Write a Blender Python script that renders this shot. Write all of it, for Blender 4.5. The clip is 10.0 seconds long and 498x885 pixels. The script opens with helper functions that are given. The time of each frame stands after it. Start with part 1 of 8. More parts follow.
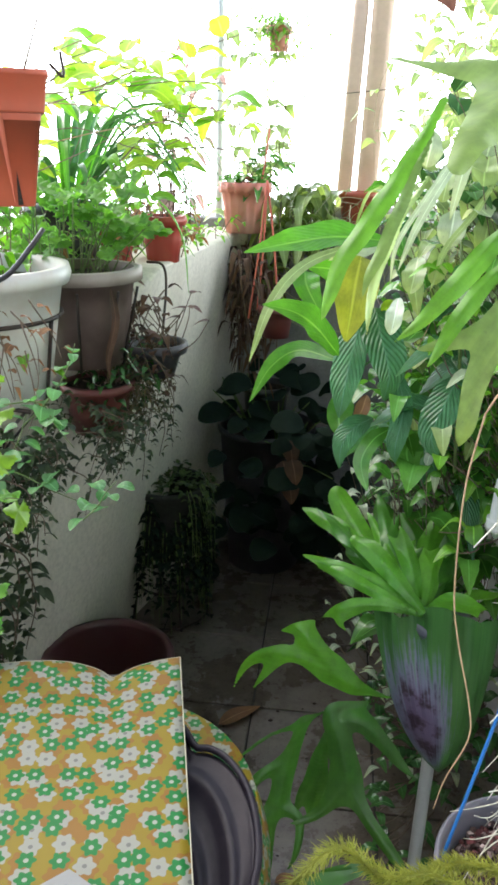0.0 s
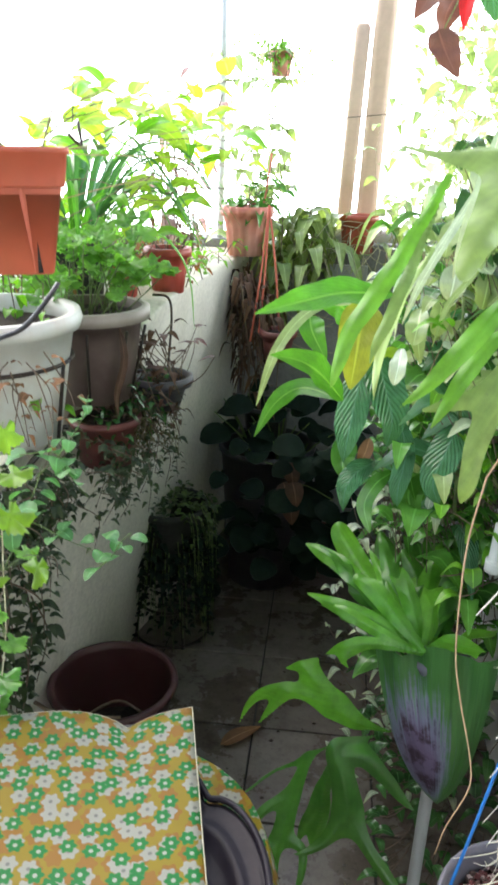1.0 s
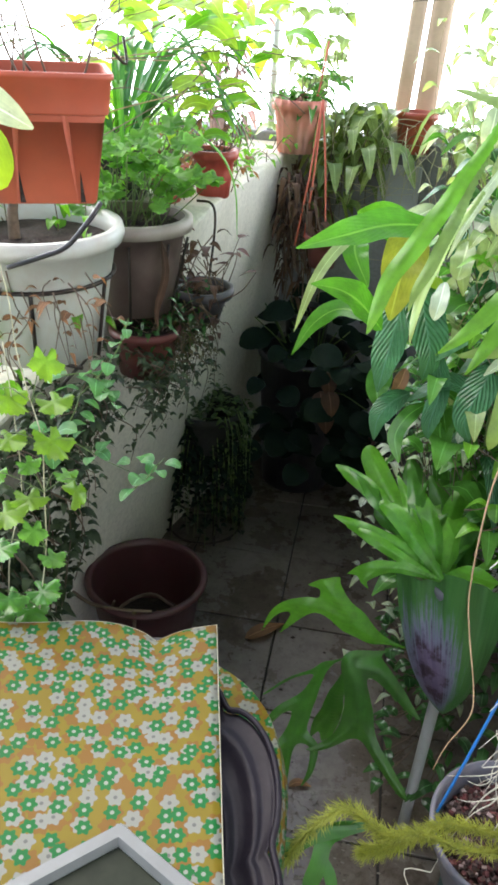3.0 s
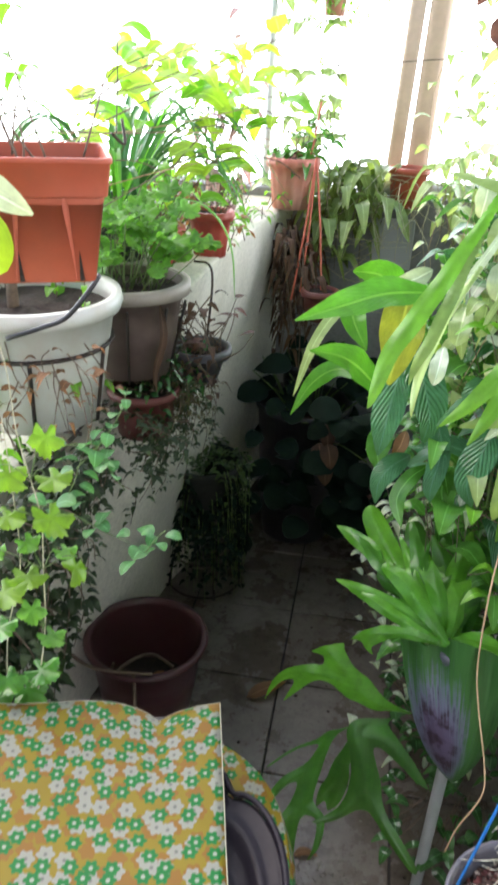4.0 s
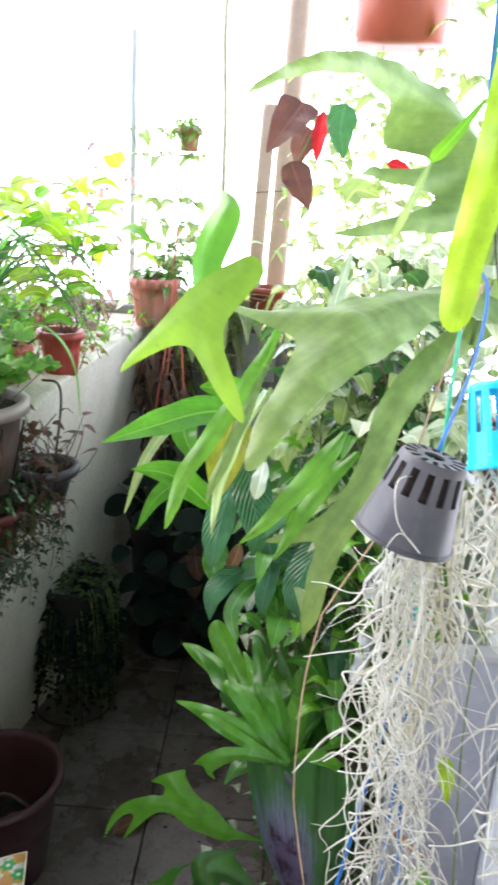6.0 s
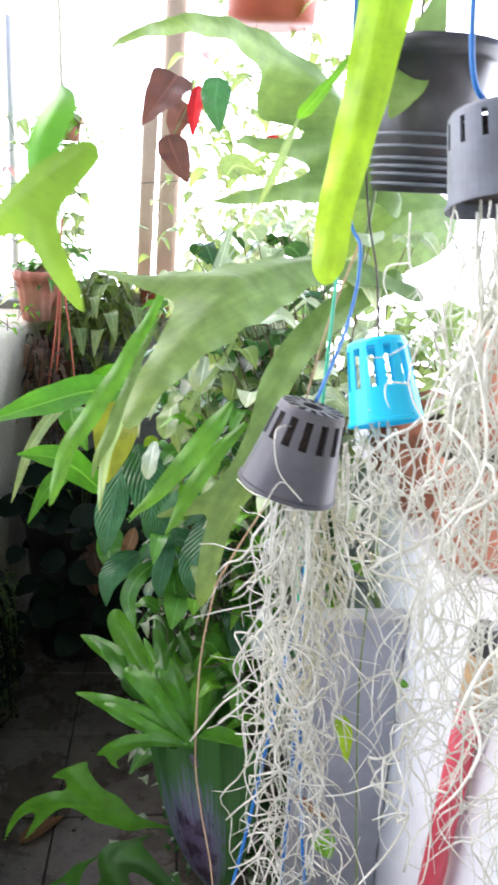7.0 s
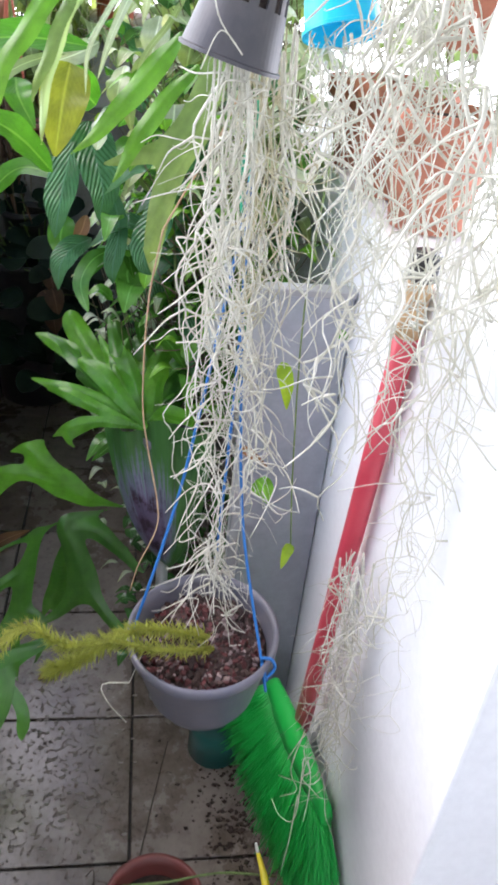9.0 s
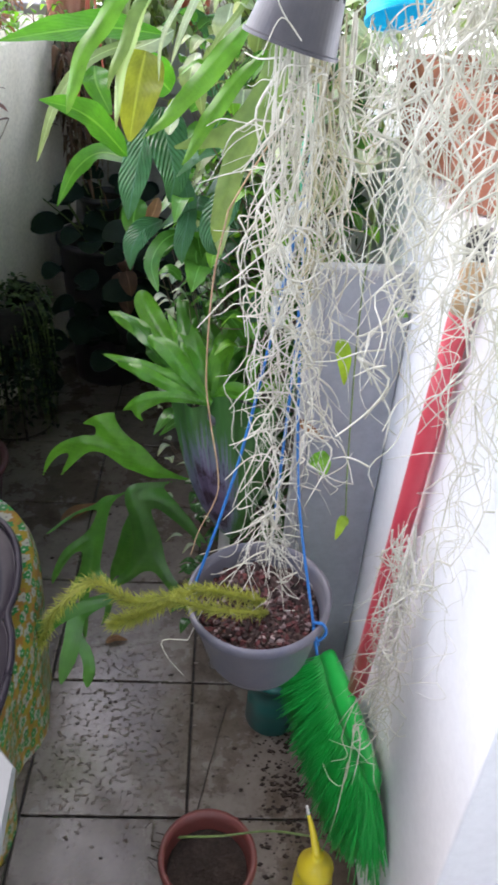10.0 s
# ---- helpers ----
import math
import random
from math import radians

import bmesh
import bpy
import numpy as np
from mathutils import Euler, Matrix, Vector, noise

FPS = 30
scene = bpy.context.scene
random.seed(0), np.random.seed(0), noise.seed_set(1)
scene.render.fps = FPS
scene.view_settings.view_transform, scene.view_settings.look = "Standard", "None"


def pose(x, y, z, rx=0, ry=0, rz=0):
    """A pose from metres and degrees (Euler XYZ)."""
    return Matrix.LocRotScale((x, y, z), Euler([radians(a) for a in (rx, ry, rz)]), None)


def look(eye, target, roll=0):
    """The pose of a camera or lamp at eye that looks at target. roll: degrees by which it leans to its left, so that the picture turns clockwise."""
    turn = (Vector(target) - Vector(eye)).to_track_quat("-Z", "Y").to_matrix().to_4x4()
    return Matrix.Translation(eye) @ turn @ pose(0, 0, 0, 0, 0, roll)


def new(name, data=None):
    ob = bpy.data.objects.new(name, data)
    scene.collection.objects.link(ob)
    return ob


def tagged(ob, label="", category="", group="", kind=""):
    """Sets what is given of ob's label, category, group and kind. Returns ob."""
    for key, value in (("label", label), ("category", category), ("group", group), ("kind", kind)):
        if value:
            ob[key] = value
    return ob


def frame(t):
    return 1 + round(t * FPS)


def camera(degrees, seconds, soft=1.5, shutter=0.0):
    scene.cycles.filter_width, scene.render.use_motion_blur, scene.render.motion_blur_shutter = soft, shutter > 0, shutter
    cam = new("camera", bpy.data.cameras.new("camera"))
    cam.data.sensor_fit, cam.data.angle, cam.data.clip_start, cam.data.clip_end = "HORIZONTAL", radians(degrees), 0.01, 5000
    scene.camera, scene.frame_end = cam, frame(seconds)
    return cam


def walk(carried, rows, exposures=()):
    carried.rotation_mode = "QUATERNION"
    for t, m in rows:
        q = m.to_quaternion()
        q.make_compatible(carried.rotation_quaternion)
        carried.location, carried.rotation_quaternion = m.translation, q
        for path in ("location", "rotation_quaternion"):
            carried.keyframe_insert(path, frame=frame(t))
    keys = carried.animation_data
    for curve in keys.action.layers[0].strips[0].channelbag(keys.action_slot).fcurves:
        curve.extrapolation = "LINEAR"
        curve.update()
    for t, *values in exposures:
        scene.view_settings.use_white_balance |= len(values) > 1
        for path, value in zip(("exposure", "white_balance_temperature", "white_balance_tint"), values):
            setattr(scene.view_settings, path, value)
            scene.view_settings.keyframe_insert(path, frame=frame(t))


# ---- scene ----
cam = camera(36.1, 10.0, soft=3.0, shutter=0.5)
PATH = [
    (0, (0.15, 0.215, 1.331), (-0.053, 2.074, 0.621), 1.2),
    (0.5, (0.145, 0.22, 1.335), (-0.051, 2.079, 0.625), 1.7),
    (1, (0.13, 0.207, 1.414), (-0.059, 2.063, 0.695), 1.6),
    (1.5, (0.119, 0.192, 1.449), (-0.163, 2.033, 0.723), 0.7),
    (2, (0.116, 0.204, 1.455), (-0.141, 1.918, 0.457), 3.7),
    (2.5, (0.138, 0.212, 1.466), (-0.118, 1.926, 0.468), 3.6),
    (4, (0.123, 0.241, 1.516), (-0.143, 2.004, 0.611), 2.6),
    (4.5, (0.163, 0.275, 1.531), (-0.094, 2.102, 0.76), 2.4),
    (5, (0.21, 0.279, 1.544), (-0.036, 2.138, 0.848), 2.3),
    (6.5, (0.256, 0.249, 1.532), (0.345, 2.146, 0.905), 3.6),
    (7, (0.271, 0.252, 1.502), (0.468, 2.143, 0.882), 3.1),
    (7.5, (0.305, 0.282, 1.466), (0.524, 2.16, 0.814), 2.6),
    (8, (0.302, 0.279, 1.395), (0.556, 2.108, 0.627), 2.4),
    (8.5, (0.315, 0.241, 1.338), (0.598, 1.93, 0.304), 3.8),
    (9, (0.301, 0.165, 1.335), (0.587, 1.836, 0.273), 6.4),
    (9.5, (0.304, 0.129, 1.342), (0.511, 1.796, 0.258), 6.5),
    (10, (0.312, 0.121, 1.342), (0.417, 1.785, 0.238), 4.4),
]
EXPOSURES = [(0.0, 1.38, 6400, 12), (0.5, 1.38, 6400, 12), (1.2, 1.50, 6450, 12), (1.8, 1.44, 6400, 13), (2.5, 1.37, 6350, 13), (4.0, 1.43, 6400, 14), (5.0, 1.50, 6350, 17), (6.5, 1.22, 6250, 19), (8.0, 1.14, 6250, 21), (8.5, 1.3, 6250, 20), (10.0, 1.27, 6250, 20)]
walk(cam, [(t, look(eye, target, roll)) for t, eye, target, roll in PATH], EXPOSURES)

# ---- light ----
HAZE = 3.3
world = bpy.data.worlds.new("sky")
scene.world = world
world.use_nodes = True
wn = world.node_tree.nodes
wl = world.node_tree.links
sky = wn.new("ShaderNodeTexSky")
sky.sky_type, sky.sun_disc = "NISHITA", False
sky.sun_elevation, sky.sun_rotation = radians(50), radians(305)
sky.air_density, sky.dust_density, sky.ozone_density = 1.0, 2.5, 1.2
bg = wn["Background"]
bg.inputs["Strength"].default_value = 0.12
wl.new(sky.outputs[0], bg.inputs["Color"])
sun = new("sun", bpy.data.lights.new("sun", "SUN"))
sun.data.energy, sun.data.angle, sun.data.color = 1.12, radians(55), (1.0, 0.98, 0.94)
sun.matrix_world = look((0, 0, 0), (0.52, -0.37, -0.77))

# ---- materials ----
def mat_base(name):
    m = bpy.data.materials.new(name)
    m.use_nodes = True
    nt = m.node_tree
    b = nt.nodes["Principled BSDF"]
    return m, nt, b


def noise_node(nt, scale, detail=4.0, rough=0.6, coord="Object"):
    tc = nt.nodes.new("ShaderNodeTexCoord")
    n = nt.nodes.new("ShaderNodeTexNoise")
    n.inputs["Scale"].default_value, n.inputs["Detail"].default_value, n.inputs["Roughness"].default_value = scale, detail, rough
    nt.links.new(tc.outputs[coord], n.inputs["Vector"])
    return n


def ramp_node(nt, src, stops):
    r = nt.nodes.new("ShaderNodeValToRGB")
    el = r.color_ramp.elements
    while len(el) < len(stops):
        el.new(0.5)
    for e, (p, c) in zip(el, stops):
        e.position, e.color = p, (*c, 1)
    nt.links.new(src, r.inputs["Fac"])
    return r


def mix_node(nt, fac, a, b, mode="MIX"):
    x = nt.nodes.new("ShaderNodeMix")
    x.data_type, x.blend_type = "RGBA", mode
    for s, v in ((x.inputs[0], fac), (x.inputs[6], a), (x.inputs[7], b)):
        if isinstance(v, bpy.types.NodeSocket):
            nt.links.new(v, s)
        elif isinstance(v, (int, float)):
            s.default_value = v
        else:
            s.default_value = (*v, 1)
    return x.outputs[2]


def bump_node(nt, b, height, strength=0.3, dist=0.002):
    u = nt.nodes.new("ShaderNodeBump")
    u.inputs["Strength"].default_value, u.inputs["Distance"].default_value = strength, dist
    nt.links.new(height, u.inputs["Height"])
    nt.links.new(u.outputs[0], b.inputs["Normal"])


def math_node(nt, op, a, b=0.0):
    x = nt.nodes.new("ShaderNodeMath")
    x.operation = op
    for sock, v in ((x.inputs[0], a), (x.inputs[1], b)):
        if isinstance(v, bpy.types.NodeSocket):
            nt.links.new(v, sock)
        else:
            sock.default_value = v
    return x.outputs[0]


def worn(name, col, dark, rough=0.6, scale=6.0, fine=60.0, amount=0.5, metal=0.0, bump=0.25, bdist=0.002):
    """A surface in two tones: wide stains over fine grain."""
    m, nt, b = mat_base(name)
    big = noise_node(nt, scale, 6, 0.65)
    small = noise_node(nt, fine, 4, 0.6)
    r1 = ramp_node(nt, big.outputs[0], [(0.35, (0, 0, 0)), (0.7, (1, 1, 1))])
    c = mix_node(nt, r1.outputs[0], dark, col)
    r2 = ramp_node(nt, small.outputs[0], [(0.3, (1 - amount,) * 3), (0.65, (1, 1, 1))])
    c = mix_node(nt, 1.0, c, r2.outputs[0], "MULTIPLY")
    nt.links.new(c, b.inputs["Base Color"])
    b.inputs["Roughness"].default_value, b.inputs["Metallic"].default_value = rough, metal
    bump_node(nt, b, small.outputs[0], bump, bdist)
    return m


def leaf_mat(name, col, dark, rib=None, ribbed=True, rough=0.4, trans=0.35, veins=0.0, tcol=None):
    """A leaf: midrib and side veins from its own coordinates, tone by island, light through the blade."""
    m, nt, b = mat_base(name)
    geo = nt.nodes.new("ShaderNodeNewGeometry")
    n = noise_node(nt, 45, 4)
    c = mix_node(nt, geo.outputs["Random Per Island"], dark, col)
    rm = ramp_node(nt, n.outputs[0], [(0.3, (0.76,) * 3), (0.7, (1.1,) * 3)])
    c = mix_node(nt, 1.0, c, rm.outputs[0], "MULTIPLY")
    wide = noise_node(nt, 11, 5, 0.6)
    rw = ramp_node(nt, wide.outputs[0], [(0.32, (0.88, 0.9, 0.86)), (0.66, (1.05, 1.03, 1.0))])
    c = mix_node(nt, 1.0, c, rw.outputs[0], "MULTIPLY")
    speck = noise_node(nt, 230, 2, 0.5)
    rk = ramp_node(nt, speck.outputs[0], [(0.66, (0, 0, 0)), (0.74, (0.5, 0.5, 0.5))])
    c = mix_node(nt, rk.outputs[0], c, tuple(0.55 * v + 0.02 for v in dark))
    uv = nt.nodes.new("ShaderNodeUVMap")
    sep = nt.nodes.new("ShaderNodeSeparateXYZ")
    nt.links.new(uv.outputs[0], sep.inputs[0])
    tip = ramp_node(nt, sep.outputs[1], [(0.0, (0.74, 0.8, 0.76)), (0.45, (1, 1, 1)), (1.0, (1.14, 1.05, 0.8))])
    c = mix_node(nt, 1.0, c, tip.outputs[0], "MULTIPLY")
    mp = nt.nodes.new("ShaderNodeMapping")
    mp.inputs["Scale"].default_value = (7.0, 1.6, 1.0)
    nt.links.new(uv.outputs[0], mp.inputs[0])
    streak = nt.nodes.new("ShaderNodeTexNoise")
    streak.inputs["Scale"].default_value, streak.inputs["Detail"].default_value = 1.5, 4
    nt.links.new(mp.outputs[0], streak.inputs["Vector"])
    rs = ramp_node(nt, streak.outputs[0], [(0.32, (0.89, 0.91, 0.89)), (0.62, (1.04, 1.03, 1.0))])
    c = mix_node(nt, 1.0, c, rs.outputs[0], "MULTIPLY")
    au = nt.nodes.new("ShaderNodeMath")
    au.operation = "ABSOLUTE"
    nt.links.new(sep.outputs[0], au.inputs[0])
    rr = ramp_node(nt, au.outputs[0], [(0.03, (1, 1, 1)), (0.09, (0, 0, 0))])
    rib = rib or tuple(min(1, 1.25 * v + 0.012) for v in col)
    if ribbed:
        c = mix_node(nt, rr.outputs[0], c, rib)
    if veins:
        w = nt.nodes.new("ShaderNodeMath")
        w.operation = "MULTIPLY_ADD"
        nt.links.new(au.outputs[0], w.inputs[0])
        w.inputs[1].default_value = -0.35
        nt.links.new(sep.outputs[1], w.inputs[2])
        s = nt.nodes.new("ShaderNodeMath")
        s.operation = "MULTIPLY"
        nt.links.new(w.outputs[0], s.inputs[0])
        s.inputs[1].default_value = 75.0
        q = nt.nodes.new("ShaderNodeMath")
        q.operation = "SINE"
        nt.links.new(s.outputs[0], q.inputs[0])
        rv = ramp_node(nt, q.outputs[0], [(0.7, (0, 0, 0)), (1.0, (1, 1, 1))])
        vm = nt.nodes.new("ShaderNodeMath")
        vm.operation = "MULTIPLY"
        nt.links.new(rv.outputs[0], vm.inputs[0])
        vm.inputs[1].default_value = veins
        c = mix_node(nt, vm.outputs[0], c, rib)
        bump_node(nt, b, q.outputs[0], 0.8 if veins > 0.2 else 0.15, 0.002)
    else:
        bump_node(nt, b, n.outputs[0], 0.25, 0.001)
    nt.links.new(c, b.inputs["Base Color"])
    b.inputs["Roughness"].default_value = rough
    tr = nt.nodes.new("ShaderNodeBsdfTranslucent")
    t = mix_node(nt, 1.0, c, tcol or (1.0, 1.0, 0.62), "MULTIPLY")
    t2 = mix_node(nt, 1.0, t, (2.2, 2.2, 2.2), "MULTIPLY")
    nt.links.new(t2, tr.inputs["Color"])
    ms = nt.nodes.new("ShaderNodeMixShader")
    ms.inputs[0].default_value = trans
    nt.links.new(b.outputs[0], ms.inputs[1])
    nt.links.new(tr.outputs[0], ms.inputs[2])
    nt.links.new(ms.outputs[0], nt.nodes["Material Output"].inputs["Surface"])
    return m


def plastic(name, col, dirt=(0.12, 0.09, 0.06), rough=0.45, amount=0.35, fade=None):
    m, nt, b = mat_base(name)
    n = noise_node(nt, 14, 6, 0.7)
    f = noise_node(nt, 120, 3)
    r = ramp_node(nt, n.outputs[0], [(0.35, (amount,) * 3), (0.62, (0, 0, 0))])
    c = mix_node(nt, r.outputs[0], col, dirt)
    if fade:
        g = noise_node(nt, 5, 3)
        gr = ramp_node(nt, g.outputs[0], [(0.4, (0, 0, 0)), (0.65, (1, 1, 1))])
        c2 = mix_node(nt, gr.outputs[0], col, fade)
        c = mix_node(nt, r.outputs[0], c2, dirt)
    nt.links.new(c, b.inputs["Base Color"])
    b.inputs["Roughness"].default_value = rough
    bump_node(nt, b, f.outputs[0], 0.08, 0.001)
    return m


def tile_mat():
    """Glazed tiles with worn grey patches, dirt and a film of water near the door."""
    m, nt, b = mat_base("glazed_floor_tile")
    info = nt.nodes.new("ShaderNodeObjectInfo")
    geo = nt.nodes.new("ShaderNodeNewGeometry")

    def ground(scale, detail, rough):
        n = nt.nodes.new("ShaderNodeTexNoise")
        n.inputs["Scale"].default_value, n.inputs["Detail"].default_value, n.inputs["Roughness"].default_value = scale, detail, rough
        nt.links.new(geo.outputs["Position"], n.inputs["Vector"])
        return n.outputs[0]

    big, mid, fine = ground(4.5, 7, 0.7), ground(17, 6, 0.7), ground(80, 5, 0.7)
    c = mix_node(nt, info.outputs["Random"], (0.150, 0.130, 0.108), (0.190, 0.166, 0.142))
    c = mix_node(nt, 1.0, c, ramp_node(nt, big, [(0.38, (0.55, 0.50, 0.46)), (0.60, (1, 1, 1))]).outputs[0], "MULTIPLY")
    c = mix_node(nt, 0.7, c, ramp_node(nt, mid, [(0.36, (0.55, 0.50, 0.46)), (0.52, (1, 1, 1))]).outputs[0], "MULTIPLY")
    c = mix_node(nt, 0.8, c, ramp_node(nt, fine, [(0.30, (0.30, 0.26, 0.22)), (0.42, (1, 1, 1))]).outputs[0], "MULTIPLY")
    nt.links.new(c, b.inputs["Base Color"])
    far = nt.nodes.new("ShaderNodeVectorMath")
    far.operation = "DISTANCE"
    far.inputs[1].default_value = (0.15, 1.10, 0.0)
    nt.links.new(geo.outputs["Position"], far.inputs[0])
    edge = math_node(nt, "ADD", far.outputs["Value"], math_node(nt, "MULTIPLY", math_node(nt, "ADD", mid, -0.5), 0.35))
    wet = ramp_node(nt, edge, [(0.14, (1, 1, 1)), (0.26, (0, 0, 0))]).outputs[0]
    dry = ramp_node(nt, big, [(0.40, (0.20,) * 3), (0.62, (0.42,) * 3)]).outputs[0]
    nt.links.new(mix_node(nt, wet, dry, (0.13, 0.13, 0.13)), b.inputs["Roughness"])
    ripple = ground(105, 4, 0.6)
    beads = ramp_node(nt, ripple, [(0.58, (0, 0, 0)), (0.70, (1, 1, 1))]).outputs[0]
    h = math_node(nt, "ADD", math_node(nt, "MULTIPLY", math_node(nt, "MULTIPLY", beads, wet), 1.4), math_node(nt, "MULTIPLY", fine, 0.10))
    bump_node(nt, b, h, 0.75, 0.0022)
    return m


def painted_wall(name, col, stain, rough=0.8):
    """Old paint with dark runs down the face and blotches."""
    m, nt, b = mat_base(name)
    tc = nt.nodes.new("ShaderNodeTexCoord")
    mp = nt.nodes.new("ShaderNodeMapping")
    mp.inputs["Scale"].default_value = (5, 5, 0.9)
    nt.links.new(tc.outputs["Object"], mp.inputs[0])
    run = nt.nodes.new("ShaderNodeTexNoise")
    run.inputs["Scale"].default_value, run.inputs["Detail"].default_value = 1.0, 5
    nt.links.new(mp.outputs[0], run.inputs["Vector"])
    blot = noise_node(nt, 4, 6, 0.7)
    fine = noise_node(nt, 90, 4)
    r = ramp_node(nt, run.outputs[0], [(0.38, (1, 1, 1)), (0.56, (0, 0, 0))])
    r2 = ramp_node(nt, blot.outputs[0], [(0.4, (0.75,) * 3), (0.62, (0.1,) * 3)])
    k = mix_node(nt, 1.0, r.outputs[0], r2.outputs[0], "MULTIPLY")
    c = mix_node(nt, k, col, stain)
    r3 = ramp_node(nt, fine.outputs[0], [(0.3, (0.8,) * 3), (0.6, (1, 1, 1))])
    c = mix_node(nt, 1.0, c, r3.outputs[0], "MULTIPLY")
    nt.links.new(c, b.inputs["Base Color"])
    b.inputs["Roughness"].default_value = rough
    bump_node(nt, b, fine.outputs[0], 0.12, 0.0015)
    return m


def floral_cloth():
    """Printed oilcloth: green and white six-petalled flowers on amber."""
    m, nt, b = mat_base("floral_oilcloth")
    tc = nt.nodes.new("ShaderNodeTexCoord")

    def flowers(scale, off, petal_r, core_r):
        mp = nt.nodes.new("ShaderNodeMapping")
        mp.inputs["Location"].default_value = off
        mp.inputs["Scale"].default_value = (scale, scale, 0.0)
        nt.links.new(tc.outputs["UV"], mp.inputs[0])
        v = nt.nodes.new("ShaderNodeTexVoronoi")
        v.voronoi_dimensions = "2D"
        v.inputs["Scale"].default_value, v.inputs["Randomness"].default_value = 1.0, 0.72
        nt.links.new(mp.outputs[0], v.inputs["Vector"])
        sub = nt.nodes.new("ShaderNodeVectorMath")
        sub.operation = "SUBTRACT"
        nt.links.new(mp.outputs[0], sub.inputs[0])
        nt.links.new(v.outputs["Position"], sub.inputs[1])
        sp = nt.nodes.new("ShaderNodeSeparateXYZ")
        nt.links.new(sub.outputs[0], sp.inputs[0])
        at = nt.nodes.new("ShaderNodeMath")
        at.operation = "ARCTAN2"
        nt.links.new(sp.outputs[1], at.inputs[0])
        nt.links.new(sp.outputs[0], at.inputs[1])
        m6 = nt.nodes.new("ShaderNodeMath")
        m6.operation = "MULTIPLY"
        nt.links.new(at.outputs[0], m6.inputs[0])
        m6.inputs[1].default_value = 6.0
        cs = nt.nodes.new("ShaderNodeMath")
        cs.operation = "COSINE"
        nt.links.new(m6.outputs[0], cs.inputs[0])
        md = nt.nodes.new("ShaderNodeMath")
        md.operation = "MULTIPLY_ADD"
        nt.links.new(cs.outputs[0], md.inputs[0])
        md.inputs[1].default_value = -0.05
        nt.links.new(v.outputs["Distance"], md.inputs[2])
        p = ramp_node(nt, md.outputs[0], [(petal_r, (1, 1, 1)), (petal_r + 0.03, (0, 0, 0))])
        k = ramp_node(nt, v.outputs["Distance"], [(core_r, (1, 1, 1)), (core_r + 0.02, (0, 0, 0))])
        return p.outputs[0], k.outputs[0]

    g, gk = flowers(40, (0, 0, 0), 0.30, 0.08)
    w, wk = flowers(39, (7.3, 11.6, 0), 0.33, 0.07)
    y, yk = flowers(40, (3.1, 5.2, 0), 0.36, 0.06)
    n = noise_node(nt, 20, 3)
    base = mix_node(nt, n.outputs[0], (0.155, 0.109, 0.009), (0.196, 0.149, 0.009))
    c = mix_node(nt, y, base, (0.178, 0.09, 0.014))
    c = mix_node(nt, w, c, (0.218, 0.224, 0.19))
    c = mix_node(nt, wk, c, (0.12, 0.12, 0.11))
    c = mix_node(nt, g, c, (0.007, 0.121, 0.025))
    c = mix_node(nt, gk, c, (0.24, 0.27, 0.22))
    nt.links.new(c, b.inputs["Base Color"])
    b.inputs["Roughness"].default_value = 0.5
    b.inputs["Specular IOR Level"].default_value = 0.2
    big = noise_node(nt, 9, 3)
    bump_node(nt, b, big.outputs[0], 0.2, 0.004)
    return m


M_TILE = tile_mat()
M_GROUT = worn("tile_grout", (0.055, 0.05, 0.045), (0.03, 0.027, 0.024), 0.9, 12, 90)
M_PARAPET = painted_wall("parapet_paint", (0.76, 0.72, 0.63), (0.64, 0.59, 0.49))
M_CONC = painted_wall("grey_concrete", (0.30, 0.30, 0.31), (0.14, 0.13, 0.12), 0.85)
M_WHITE = worn("white_wall_paint", (0.88, 0.89, 0.90), (0.84, 0.85, 0.865), 0.7, 2.5, 90, 0.05, bump=0.15)
M_CEIL = worn("ceiling_plaster", (0.7, 0.69, 0.66), (0.55, 0.53, 0.5), 0.9, 3, 60, 0.15)
M_PANEL = worn("grey_metal_panel", (0.42, 0.455, 0.50), (0.34, 0.365, 0.41), 0.45, 4, 50, 0.15, 0.2)
M_WOOD = worn("weathered_timber", (0.80, 0.60, 0.46), (0.68, 0.48, 0.35), 0.7, 8, 60, 0.08)
M_TERRA = plastic("terracotta_plastic", (0.44, 0.075, 0.035), (0.22, 0.08, 0.05), 0.45, 0.3, (0.50, 0.115, 0.06))
M_SALMON = plastic("faded_salmon_plastic", (0.62, 0.20, 0.13), (0.40, 0.20, 0.14), 0.5, 0.3, (0.70, 0.38, 0.30))
M_REDPOT = plastic("crimson_brown_plastic", (0.42, 0.05, 0.035), (0.2, 0.07, 0.05), 0.45, 0.3, (0.46, 0.085, 0.06))
M_REDOLD = plastic("dull_red_plastic", (0.15, 0.035, 0.03), (0.12, 0.06, 0.05), 0.45, 0.4)
M_CLAY = worn("terracotta_clay", (0.55, 0.20, 0.11), (0.42, 0.16, 0.10), 0.8, 9, 80, 0.25)
M_CREAM = plastic("cream_white_plastic", (0.62, 0.635, 0.585), (0.45, 0.30, 0.17), 0.35, 0.3)
M_TAUPE = plastic("taupe_brown_plastic", (0.105, 0.070, 0.062), (0.19, 0.14, 0.115), 0.5, 0.5)
